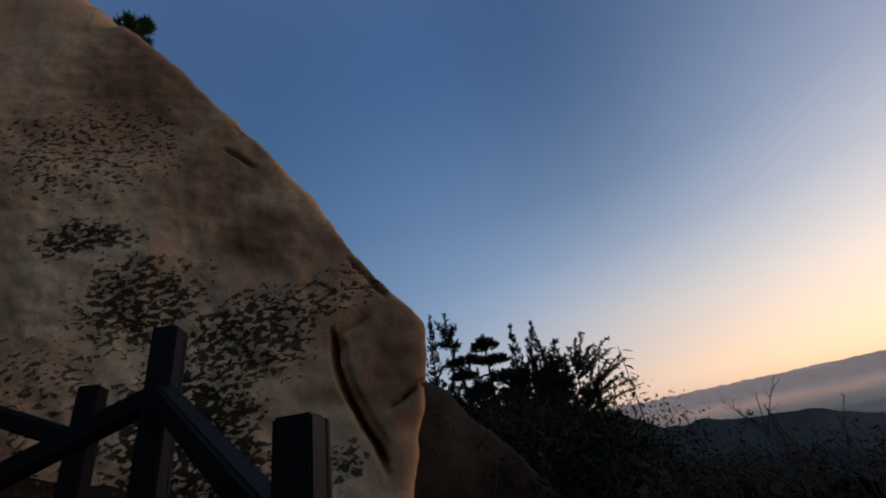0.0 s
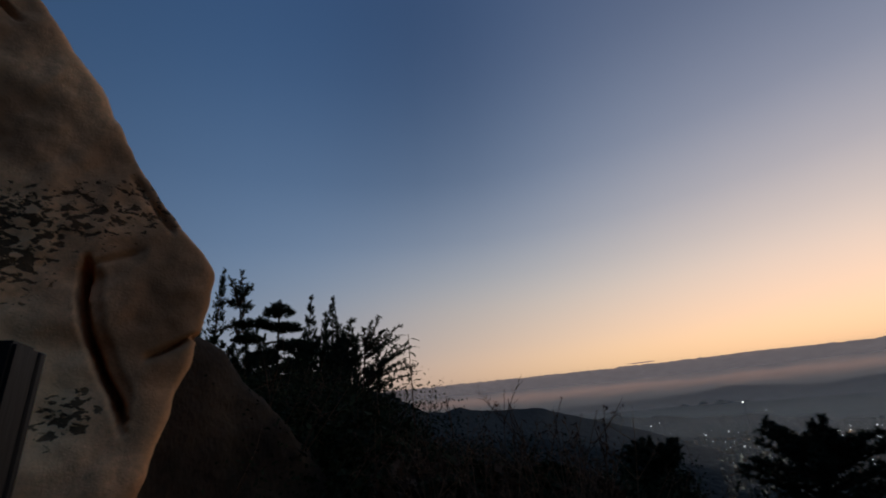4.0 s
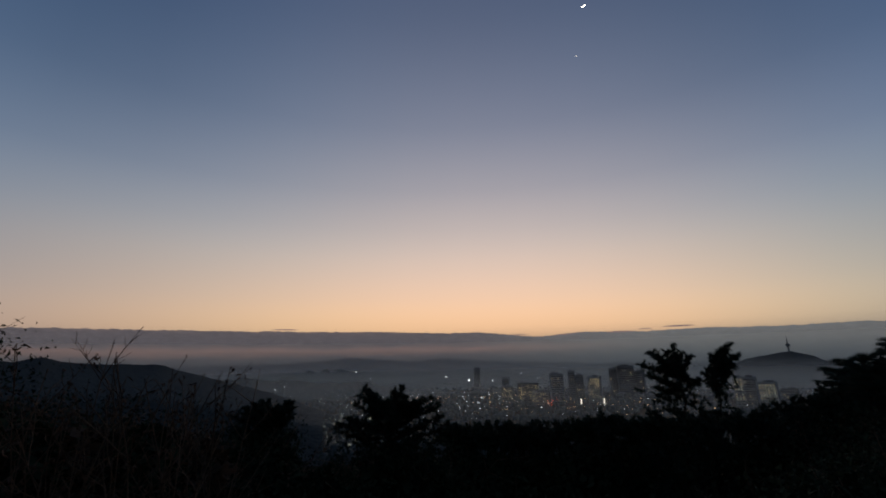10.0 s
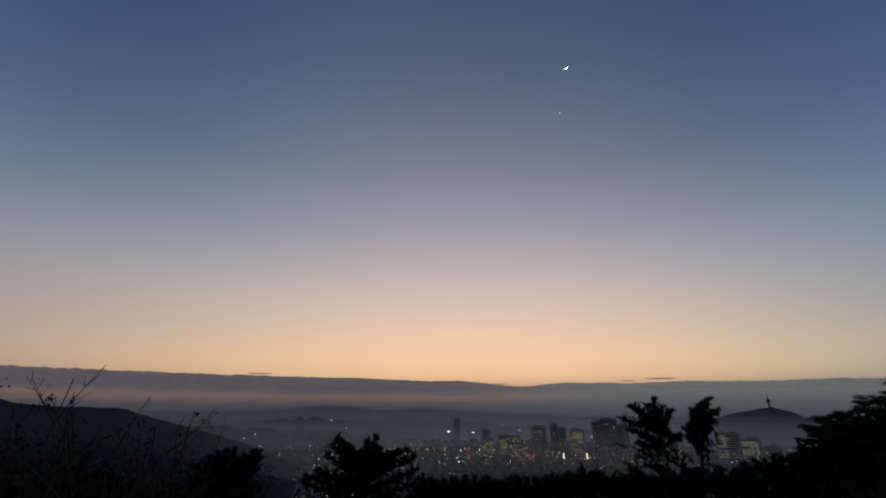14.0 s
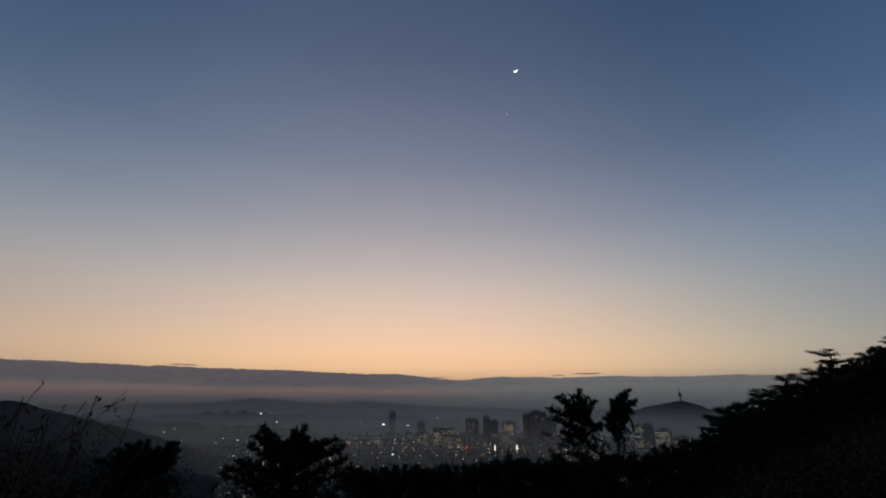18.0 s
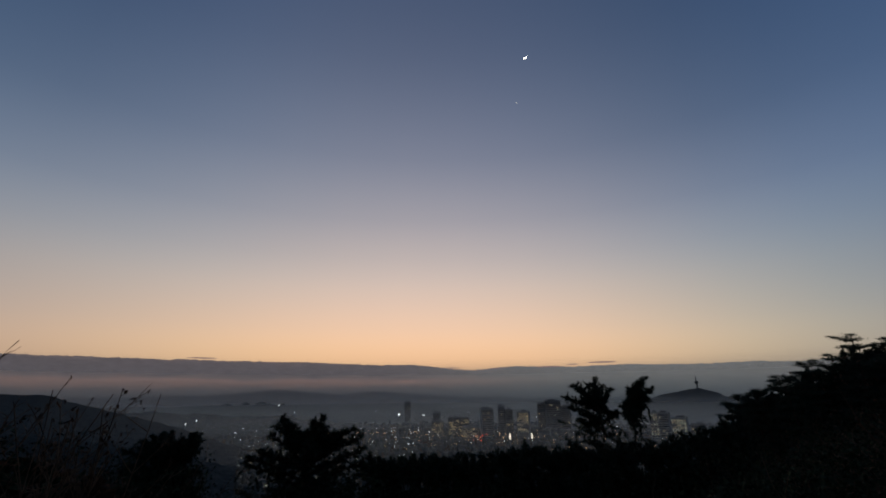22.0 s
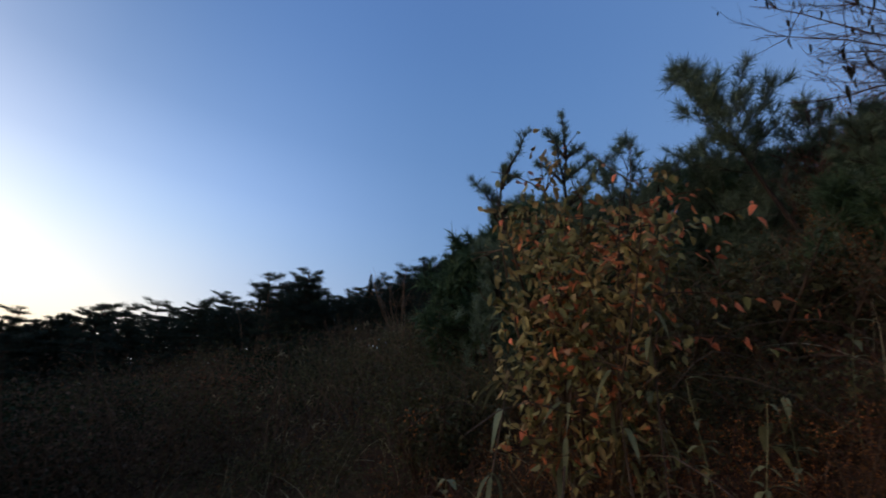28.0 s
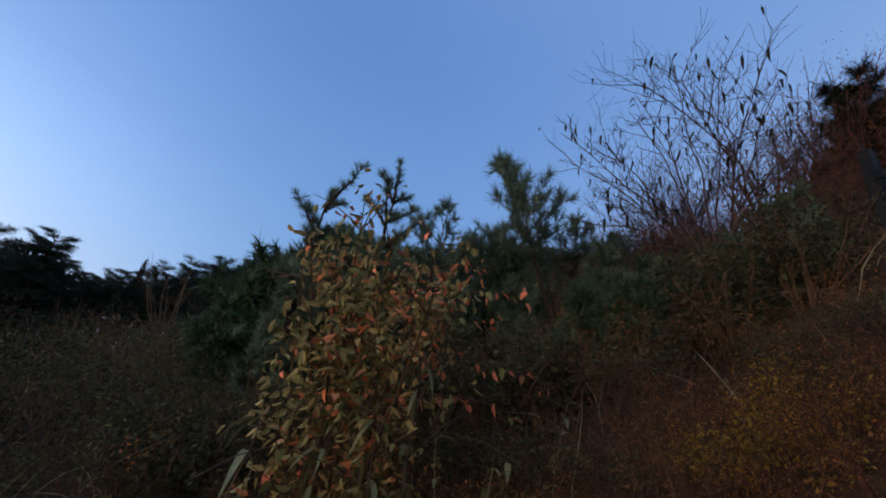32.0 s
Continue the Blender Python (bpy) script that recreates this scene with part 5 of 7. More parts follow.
# autumn-leaved sapling close to the path
def autumn_sapling(az, r, label, seed):
    rng = np.random.default_rng(seed)
    base = ground_at(az, r)
    e = thing("autumn_sapling", base, label, "shrub")
    H = EYE + r * math.tan(radians(31.0)) - base.z
    so, seats, boughs = Soup(), [], []
    for k in range(14):
        a = rng.uniform(0, 2 * math.pi)
        out = rng.uniform(0.05, 0.36)
        path = branch_path(rng, (math.cos(a) * 0.12, math.sin(a) * 0.12, -0.1), (math.cos(a) * out, math.sin(a) * out, 1), H * rng.uniform(0.7, 1.02) * (1.06 - 0.85 * out), 0.16, 9)
        one = Soup()
        one.tube(path, list(np.linspace(0.016, 0.003, 10)), 6)
        part_mesh("stem", one.mesh("stem", M_TWIG, True), e)
        for j in range(12):
            i = int(rng.integers(2, 9))
            b = rng.uniform(0, 2 * math.pi)
            sub = branch_path(rng, path[i], (math.cos(b), math.sin(b), 0.45), rng.uniform(0.2, 0.55), 0.3, 4)
            so.tube(sub, [0.006, 0.005, 0.004, 0.003, 0.002], 4)
            for q in (1, 2, 3, 4):
                seats.append((sub[q], sub[q] - sub[q - 1]))
        for i in range(4, 10):
            seats.append((path[i], path[i] - path[i - 1]))
    for back, z0, length, up in ((0.0, 0.6, 1.1, 0.5), (0.15, 0.5, 1.3, 0.42), (-0.1, 0.38, 1.0, 0.35), (0.1, 0.7, 0.85, 0.75), (0.4, 0.55, 1.0, 0.6), (3.2, 0.5, 0.35, 0.4)):
        a = radians(90 - az) - math.pi / 2 + back
        path = branch_path(rng, (0, 0, H * z0), (math.cos(a), math.sin(a), up), length, 0.2, 8, -0.5)
        one = Soup()
        one.tube(path, list(np.linspace(0.009, 0.002, 9)), 5)
        part_mesh("bough", one.mesh("bough", M_TWIG, True), e)
        for i in range(2, 9):
            for q in range(3):
                boughs.append((path[i] + rng.normal(size=3) * 0.03, path[i] - path[i - 1]))
    tagged(part_mesh("branching", so.mesh("branching", M_TWIG, True), e), kind="stuff")
    kinds = [leaf_mesh(0.086, 0.0225, m, dr, s, 0.8) for m, dr, s in ((M_LEAFGREEN, 0.2, 1), (M_LEAFGREEN, 0.35, 2), (M_LEAFGREEN, 0.1, 3), (M_LEAFTAN, 0.35, 4), (M_LEAFTAN, 0.15, 5), (M_LEAFORANGE, 0.3, 6), (M_LEAFORANGE, 0.15, 7))]
    right = (math.cos(radians(az)), -math.sin(radians(az)))
    seats = [q for q in seats if math.hypot(q[0][0], q[0][1]) < 0.75 and q[0][0] * right[0] + q[0][1] * right[1] > -0.5 and q[0][2] < H * (0.92 - 0.4 * max(0.0, -0.12 - q[0][0] * right[0] - q[0][1] * right[1])) and rng.uniform() < 0.35 + q[0][2] / H]
    order = list(rng.permutation(len(seats)) + len(boughs))
    seats = boughs + seats
    order = list(range(len(boughs))) + order
    far = []
    for n, s in enumerate(order):
        p, d = seats[s]
        yaw = math.atan2(d[1], d[0]) + rng.normal() * 0.9
        pitch = rng.uniform(5, 65)
        u = rng.uniform() ** (0.6 if n < len(boughs) else 1.0)
        g = kinds[int(rng.integers(0, 3))] if u < 0.44 else kinds[int(rng.integers(3, 5))] if u < 0.6 else kinds[int(rng.integers(5, 7))]
        if n < 300:
            ob = new("leaf", g)
            ob.parent = e
            ob.matrix_basis = Matrix.Translation(p) @ Matrix.Rotation(yaw, 4, "Z") @ Matrix.Rotation(radians(pitch), 4, "Y") @ Matrix.Rotation(rng.normal() * 0.6, 4, "X") @ Matrix.Scale(rng.uniform(0.55, 1.15), 4)
        else:
            far.append(p)
    for m, lo, hi, copies in ((M_INNERLEAF, 0.0, 0.62, 8), (M_INNERTAN, 0.62, 0.8, 7), (M_INNERORANGE, 0.8, 1.0, 5)):
        seat = np.repeat(np.array(far[int(len(far) * lo):int(len(far) * hi)]), copies, 0)
        extra = Soup()
        extra.ovals(leaf_ovals(rng, seat + rng.normal(size=seat.shape) * 0.07, 0.074, 0.0185, 0.7))
        tagged(part_mesh("inner_foliage", extra.mesh("inner_foliage", m), e), kind="stuff")
    return e


M_INNERLEAF = material("inner_olive_leaf", (0.21, 0.2, 0.07), (0.4, 0.29, 0.115), 3, 0.55, 0, 40, 0.3, island=True, translucent=0.25)
M_INNERTAN = material("inner_tan_leaf", (0.29, 0.19, 0.08), (0.42, 0.27, 0.1), 3, 0.55, 0, 40, 0.3, island=True, translucent=0.25)
M_INNERORANGE = material("inner_orange_leaf", (0.6, 0.175, 0.07), (0.74, 0.26, 0.11), 3, 0.55, 0, 40, 0.3, island=True, translucent=0.3)
autumn_sapling(102.8, 3.1, "young tree with green, tan and orange autumn leaves beside the path", 500)

# pines behind the autumn sapling
PG = "young pines behind the autumn sapling"
limb_pine(91.5, 5.8, ((87.6, 26.4), (89.6, 25.0), (92.0, 29.0), (93.6, 27.6), (95.3, 31.6), (90.4, 22.6), (88.6, 21.4), (92.6, 23.8), (95.0, 26.2), (89.2, 17.6), (91.6, 19.4), (94.4, 21.0), (90.2, 14.6), (93.2, 15.6)), "young blue-green pine with star-shaped tufts on upright shoots", 511, 12, 0.16, 0.12, 0.006, 44, droop=0.9, body=90, group=PG, mat=M_NEEDLE_BLUE, comb=0.7)
limb_pine(100.2, 5.8, ((100.2, 34.2), (98.0, 32.4), (102.6, 31.4), (96.8, 29.6), (104.4, 29.8), (99.2, 29.0), (101.6, 28.0), (106.4, 28.2), (97.4, 25.6), (103.4, 25.4), (107.4, 25.0), (100.0, 22.0), (105.0, 21.4), (96.8, 19.0)), "young blue-green pine with star-shaped tufts on upright shoots", 514, 12, 0.16, 0.12, 0.006, 44, droop=0.9, body=90, group=PG, mat=M_NEEDLE_BLUE, comb=0.7)
copy_thing(shelf[1], on_ground(88.6, 15, 120, top_height(88.6, 15, 21.0) / 5.5))
copy_thing(shelf[3], on_ground(86.6, 17, 40, top_height(86.6, 17, 19.2) / 5.5))
copy_thing(shelf[4], on_ground(91.0, 14, 200, top_height(91.0, 14, 22.0) / 5.5))
for az, r, el, sp, seed, lean in ((108.5, 6.4, 31.0, 0.25, 516, (0, 0)), (113.0, 6.6, 27.0, 0.36, 522, (0, 0)), (122.0, 6.4, 24.0, 0.36, 523, (0, 0)), (130.0, 6.2, 23.0, 0.36, 524, (0, 0)), (139.0, 6.6, 25.0, 0.36, 525, (0, 0)), (119.0, 6.8, 30.0, 0.3, 517, (0, 0)), (127.0, 7.0, 30.5, 0.3, 518, (0, 0)), (133.0, 7.0, 28.5, 0.3, 519, (0, 0))):
    conifer(ground_at(az, r), top_height(az, r, el), "young blue-green pine with tufted upright shoots", seed, sp, 0.15, 34, "pine", lean, 0.15, 0.005, 34, M_NEEDLE_BLUE, group=PG, lift=0.8, shoots=6, trunk=0.012, split=True)
# leaning pine: foot at azimuth 127, head at 115
foot, head = ground_at(127.5, 6.0), at(115.3, 6.0)
dz = EYE + 6.0 * math.tan(radians(37.5)) - foot.z
conifer(foot, dz, "leaning young pine with long blue-green needles", 521, 0.24, 0.46, 32, "pine", ((head.x - foot.x) / dz, (head.y - foot.y) / dz), 0.19, 0.005, 40, M_NEEDLE_BLUE, group=PG, lift=0.6, shoots=7, trunk=0.011, bend=1.25, split=True)


BOUGH_TIPS = ((124.6, 41.2), (126.4, 38.0), (130.5, 40.0), (134.0, 42.6), (137.0, 45.2), (141.5, 47.0), (127.0, 31.5), (132.0, 34.0), (147.4, 45.6), (153.0, 42.5))


def drooping_shrub(az, r, label, seed):
    """A forked thin tree whose fine branches end in curled hanging leaves."""
    rng = np.random.default_rng(seed)
    base = ground_at(az, r)
    e = thing("drooping_leaf_tree", base, label, "tree")
    H = EYE + r * math.tan(radians(50.0)) - base.z
    twigs, seats = Soup(), []

    def grow(p, d, length, rad, level):
        path = branch_path(rng, p, d, length, 0.22, 6, 0.12)
        own = Soup() if level < 2 else twigs
        own.tube(path, list(np.linspace(rad, rad * 0.45, 7)), 6 if level < 2 else 4)
        if level < 2:
            part_mesh("stem", own.mesh("stem", M_TWIG if level == 0 else M_DUSKTWIG, True), e)
        if level >= 2:
            seats.append(path[-1])
            seats.append(path[4])
        if level == 3:
            return
        for k in range((7, 8, 6)[level]):
            t = rng.uniform(0.35, 1.0) if k else 1.0
            i = min(int(t * 6), 5)
            q = path[i] + (path[i + 1] - path[i]) * (t * 6 - i)
            side = unit(rng.normal(size=3) * (1, 1, 0.35))
            grow(q, unit(path[i + 1] - path[i]) + side * (0.75, 0.7, 0.8)[level], length * (0.62, 0.55, 0.5)[level] * rng.uniform(0.7, 1.15), rad * 0.5, level + 1)

    for d0 in ((0.1, 0.0, 1.0), (-0.25, 0.1, 1.0), (0.3, -0.1, 1.0)):
        grow(np.array((d0[0] * 0.3, d0[1] * 0.3, -0.15)), np.array(d0), H * 0.46, 0.02, 0)
    fork = np.array(at(144.5, r - 0.3) - base) + (0, 0, (r - 0.3) * math.tan(radians(23.0)) + EYE)
    so = Soup()
    so.tube(branch_path(rng, (0, 0, -0.15), fork, float(np.linalg.norm(fork)), 0.03, 6), list(np.linspace(0.03, 0.02, 7)), 6)
    part_mesh("stem", so.mesh("stem", M_TWIG, True), e)
    for taz, tel in BOUGH_TIPS:
        q = r - rng.uniform(0.2, 0.6)
        tip = np.array(at(taz, q) - base) + (0, 0, q * math.tan(radians(tel)) + EYE)
        way = tip - fork
        f = np.linspace(0, 1, 9)[:, None]
        path = fork + way * f + (0, 0, 0.14) * np.sin(f * math.pi) + np.cumsum(rng.normal(size=(9, 3)) * 0.025, 0) * (f > 0)
        one = Soup()
        one.tube(list(path), list(np.linspace(0.013, 0.004, 9)), 5)
        part_mesh("bough", one.mesh("bough", M_DUSKTWIG, True), e)
        for k in range(16):
            i = int(rng.integers(2, 8))
            grow(path[i], unit(way) + unit(rng.normal(size=3) * (1, 1, 0.6)) * 0.8, rng.uniform(0.3, 0.7), 0.005, 2)
        seats.extend([path[8], path[8], path[7]])
    tagged(part_mesh("branching", twigs.mesh("branching", M_DUSKTWIG), e), kind="stuff")
    kinds = [leaf_mesh(0.19, 0.019, M_WILLOWLEAF, dr, k) for dr, k in ((0.5, 1), (0.75, 2), (0.3, 3))]
    chosen = list(rng.permutation(len(seats)))
    for n, k in enumerate(chosen[:296]):
        ob = new("leaf", kinds[n % 3])
        ob.parent = e
        ob.matrix_basis = Matrix.Translation(seats[k]) @ Matrix.Rotation(rng.uniform(0, 6.28), 4, "Z") @ Matrix.Rotation(radians(rng.uniform(35, 85)), 4, "Y") @ Matrix.Scale(rng.uniform(0.65, 1.1), 4)
    return e


M_DUSKTWIG = material("dusky_purple_brown_twig", (0.06, 0.036, 0.032), (0.11, 0.062, 0.052), 8, 0.9, 0.3, 60, island=True, gloss=0.15)
drooping_shrub(143.0, 5.6, "thin forked tree with curled hanging leaves against the sky", 530)



def long_leaf_plant(az, r, label, seed, count=10, length=0.22):
    """A leaning stem with long strap leaves hanging from its upper half."""
    rng = np.random.default_rng(seed)
    e = thing("long_leaf_plant", ground_at(az, r), label, "plant", "long-leaved plants")
    so = Soup()
    h = rng.uniform(1.15, 1.35)
    path = branch_path(rng, (0, 0, -0.1), rng.normal(size=3) * 0.12 + (0, 0, 1), h, 0.15, 8)
    so.tube(path, list(np.linspace(0.008, 0.003, 9)), 6)
    part_mesh("stem", so.mesh("stem", M_PALETWIG, True), e)
    kinds = [leaf_mesh(length, 0.016, M_STRAP, dr, k) for k, dr in enumerate((0.5, 0.9, 0.7))]
    for k in range(count):
        i = int(rng.integers(4, 9))
        ob = new("leaf", kinds[k % 3])
        ob.parent = e
        ob.matrix_basis = Matrix.Translation(path[i]) @ Matrix.Rotation(rng.uniform(0, 6.28), 4, "Z") @ Matrix.Rotation(radians(rng.uniform(-10, 50)), 4, "Y") @ Matrix.Scale(rng.uniform(0.7, 1.2), 4)
    return e


M_STRAP = material("grey_green_strap_leaf", (0.16, 0.16, 0.075), (0.27, 0.25, 0.12), 6, 0.5, 0.15, 50, 0.15, translucent=0.25)
for k, (az, r) in enumerate(((108.5, 2.6), (110.8, 2.7), (90.5, 2.5), (98.0, 2.5))):
    long_leaf_plant(az, r, "tall weed with long grey-green hanging strap leaves", 580 + k)

# low pines closing the gaps behind the young ones
bushy = conifer(ground_at(88, 8), 2.0, "low bushy pine behind the young pines", 540, 0.55, 0.08, 44, "layer", (0, 0), 0.16, 0.013, 20, M_NEEDLE, group=PG, lift=0.4, shoots=9, trunk=0.012)
for k, az in enumerate(np.arange(89, 148, 2.4)):
    r = 7.6 + 1.6 * (k % 3) / 2
    h = EYE + r * math.tan(radians(24.0 if 92 < az < 112 else 26.5 if az > 111 else 20.0)) - ground_at(az, r).z
    copy_thing(bushy, on_ground(float(az), r, 40 * k, min(1.7, max(0.4, h / 2.0))))

# low pine boughs across the bank
for az, r, el, seed in ((129.0, 5.0, 22.0, 526), (134.5, 4.8, 23.0, 527), (140.5, 5.0, 22.0, 528), (146.5, 5.0, 26.0, 529), (151.5, 5.2, 24.0, 531), (149.0, 4.6, 21.0, 532), (144.0, 5.4, 25.0, 533), (137.0, 5.6, 25.5, 534), (131.5, 5.4, 24.0, 535)):
    conifer(ground_at(az, r), top_height(az, r, el), "low bushy pine on the brush bank", seed, 0.5, 0.3, 36, "layer", (0, 0), 0.15, 0.007, 28, M_NEEDLE, group=PG, lift=0.4, shoots=8, trunk=0.012)

# red-brown brush bank, yellow shrub and brambles
red = [shrub(ground_at(150, 9), 2.6, 2.4, "rust-brown leafless brush covering the bank", 540, (0.04, 0.014), 4200, 30, M_REDLEAF, M_REDTWIG, name="brush", group="bank brush", clumps=90),
       shrub(ground_at(138, 8), 1.6, 2.0, "rust-brown leafless brush covering the bank", 541, (0.04, 0.014), 3600, 26, M_REDLEAF, M_REDTWIG, name="brush", group="bank brush", clumps=80)]
for k in range(34):
    az = rs.uniform(130, 172)
    copy_thing(red[k % 2], on_ground(az, rs.uniform(7.0, 12.0) if az < 150 else rs.uniform(7.5, 12), rs.uniform(0, 360), rs.uniform(0.7, 1.0)))
def twig_thicket(seed, height=2.4, width=2.2, twigs=520):
    """A tangle of fine leafless twigs, thick at the foot and misty at the top, with a few dead leaves."""
    rng = np.random.default_rng(seed)
    e = thing("twig_thicket", (0, 0, 0), "fine tangle of rust-brown leafless twigs on the bank", "brush", "bank thickets")
    so, ends = Soup(), []
    for k in range(twigs):
        a, q = rng.uniform(0, 6.28), math.sqrt(rng.uniform())
        z = height * 0.75 * rng.uniform() ** 1.5
        b = np.array((math.cos(a) * q * width / 2, math.sin(a) * q * width / 2, z - 0.15))
        d = unit(rng.normal(size=3) * 0.55 + np.array((0, 0, 1.0)))
        path = branch_path(rng, b, d, height * rng.uniform(0.22, 0.5) * (1.15 - 0.6 * q), 0.5, 4, -0.1)
        so.tube(path, list(np.linspace(0.0055, 0.0022, 5)), 3)
        ends += path[2:]
    tagged(part_mesh("branching", so.mesh("branching", M_REDTWIG), e), kind="stuff")
    ends = np.array(ends)
    lf = Soup()
    lf.quads(leaf_quads(rng, ends[rng.integers(0, len(ends), 900)], 0.035, 0.011, 0.6)[:, :3])
    tagged(part_mesh("dead_leaves", lf.mesh("dead_leaves", M_REDLEAF), e), kind="stuff")
    return e


tangle = [twig_thicket(546), twig_thicket(547, 2.4, 1.8, 460)]
for k in range(26):
    az, r = 131 + 36 * (k + rs.random()) / 26, (5.9, 6.6, 7.3)[k % 3]
    m = on_ground(az, r, rs.uniform(0, 360), top_height(az, r, float(np.interp(az, (126, 135, 144, 151, 157, 168), (26.5, 30.0, 33.0, 35.5, 37.0, 37.5))) - rs.uniform(0.0, 3.0)) / 2.5)
    if k < 2:
        tangle[k].matrix_world = m
    else:
        copy_thing(tangle[k % 2], m)
limb_pine(160.0, 8.2, ((156.6, 37.4), (157.6, 38.6), (158.8, 39.8), (160.2, 40.2), (161.6, 39.8), (162.8, 38.8), (164.0, 38.0), (159.4, 38.0), (161.0, 37.6), (158.2, 36.6)), "dark pine top above the brush bank", 545, 22, 0.3, 0.16, 0.012, 34, droop=0.5, body=260, group="pines on the brush bank", mat=M_SHADE_NEEDLE)
for az, el, seed in ((151.5, 29.5, 581), (145.0, 24.5, 582), (137.5, 23.0, 583), (132.0, 25.0, 584)):
    limb_pine(az, 5.1, ((az - 2.6, el - 1.0), (az - 1.2, el + 0.8), (az + 0.4, el), (az + 1.8, el + 0.6), (az + 2.8, el - 1.4), (az - 3.0, el - 3.4), (az, el - 2.6), (az + 2.4, el - 4.0), (az - 1.4, el - 5.0)), "low dark green pine among rust-brown brush", seed, 14, 0.18, 0.12, 0.006, 36, droop=0.7, body=70, group="pines on the brush bank", mat=M_NEEDLE_BLUE, comb=0.4)
for az, r, h, seed in ((146.5, 2.95, 0.36, 550), (150.2, 2.95, 0.36, 551), (143.5, 3.0, 0.3, 552), (148.6, 2.7, 0.36, 554), (152.8, 2.75, 0.34, 553)):
    shrub(ground_at(az, r), h, 0.9, "low shrub with yellow autumn leaves", seed, (0.024, 0.011), 1500, 14, M_YELLOWLEAF, M_TWIG, group="yellow shrubs", clumps=60, thick=0.3, scatter=0.07)
low = [shrub(ground_at(104, 3.6), 0.75, 1.1, "low rust-coloured undergrowth", 560, (0.022, 0.009), 800, 22, M_RUST, M_REDTWIG, name="undergrowth", group="undergrowth", clumps=45, thick=0.3, scatter=0.05, upright=0.1),
       shrub(ground_at(112, 3.8), 0.7, 1.1, "low brown undergrowth", 561, (0.024, 0.009), 700, 22, M_BROWNLEAF, M_TWIG, name="undergrowth", group="undergrowth", clumps=40, thick=0.3, scatter=0.05, upright=0.1),
       shrub(ground_at(118, 3.4), 0.7, 1.0, "low green undergrowth", 562, (0.034, 0.014), 900, 14, M_BANKLEAF, name="undergrowth", group="undergrowth", clumps=40, thick=0.3, scatter=0.06),
       shrub(ground_at(124, 3.4), 0.7, 1.1, "tangle of thin reddish leafless twigs", 563, (0.02, 0.008), 260, 30, M_RUST, M_REDTWIG, name="undergrowth", group="undergrowth", clumps=90, thick=0.34, scatter=0.04, upright=0.1)]
for k in range(160):
    az = 34 + 140 * (k + rs.random()) / 160
    r = (2.75 if az > 112 else 2.9) + 3.6 * ((k * 0.618) % 1.0) ** 1.1
    s = rs.uniform(0.55, 1.25)
    if az > 154 and r > 3.4:
        continue
    if 141 < az < 157 and r < 4.2:
        s = 0.6
    copy_thing(low[rs.choice((2, 2, 2, 1, 3) if az < 92 else (0, 1, 1, 2, 2, 3) if az < 120 else (0, 1, 1, 2, 2, 2, 3, 3))], on_ground(az, r, rs.uniform(0, 360), s))


for k in range(60):
    az = 112 + 62 * (k + rs.random()) / 60
    copy_thing(low[rs.choice((0, 1, 3, 3, 2))], on_ground(az, 2.45 + 1.3 * ((k * 0.618) % 1.0), rs.uniform(0, 360), 0.6 if 141 < az < 157 else rs.uniform(0.4, 0.9)))


# taller shrubs standing out of the undergrowth
tall = [shrub(ground_at(126, 4.6), 1.15, 1.2, "dark green leafy shrub on the bank", 565, (0.045, 0.018), 2600, 14, M_BANKLEAF, M_TWIG, name="bank_shrub", group="bank shrubs", clumps=70, scatter=0.06, core=500, heart=0.06),
        shrub(ground_at(133, 4.2), 1.1, 1.0, "dry brown shrub with thin bare twigs on the bank", 566, (0.035, 0.014), 700, 22, M_BROWNLEAF, M_TWIG, name="bank_shrub", group="bank shrubs", clumps=60, scatter=0.05, thick=0.45),
        shrub(ground_at(138, 5.0), 1.0, 1.1, "reddish bare-twigged shrub on the bank", 567, (0.03, 0.012), 900, 26, M_REDLEAF, M_REDTWIG, name="bank_shrub", group="bank shrubs", clumps=60, scatter=0.05, thick=0.4)]
for k in range(44):
    az = 84 + 88 * (k + rs.random()) / 44
    r = 4.3 + 1.8 * ((k * 0.618) % 1.0)
    if 94 < az < 108 or az > 155:
        continue
    copy_thing(tall[rs.choice((0, 0, 0, 1, 2) if az < 128 else (0, 0, 1, 2, 2))], on_ground(az, r, rs.uniform(0, 360), rs.uniform(0.6, 1.15)))


for k, (az, r) in enumerate(((152.0, 2.5), (153.5, 2.7), (155.0, 2.45), (156.5, 2.65), (158.0, 2.5), (160.0, 2.7), (151.0, 2.35), (154.2, 2.3), (157.2, 2.9), (162.0, 2.6))):
    copy_thing(low[(1, 3, 0, 3, 2)[k % 5]], on_ground(az, r, 50.0 * k, 0.5))


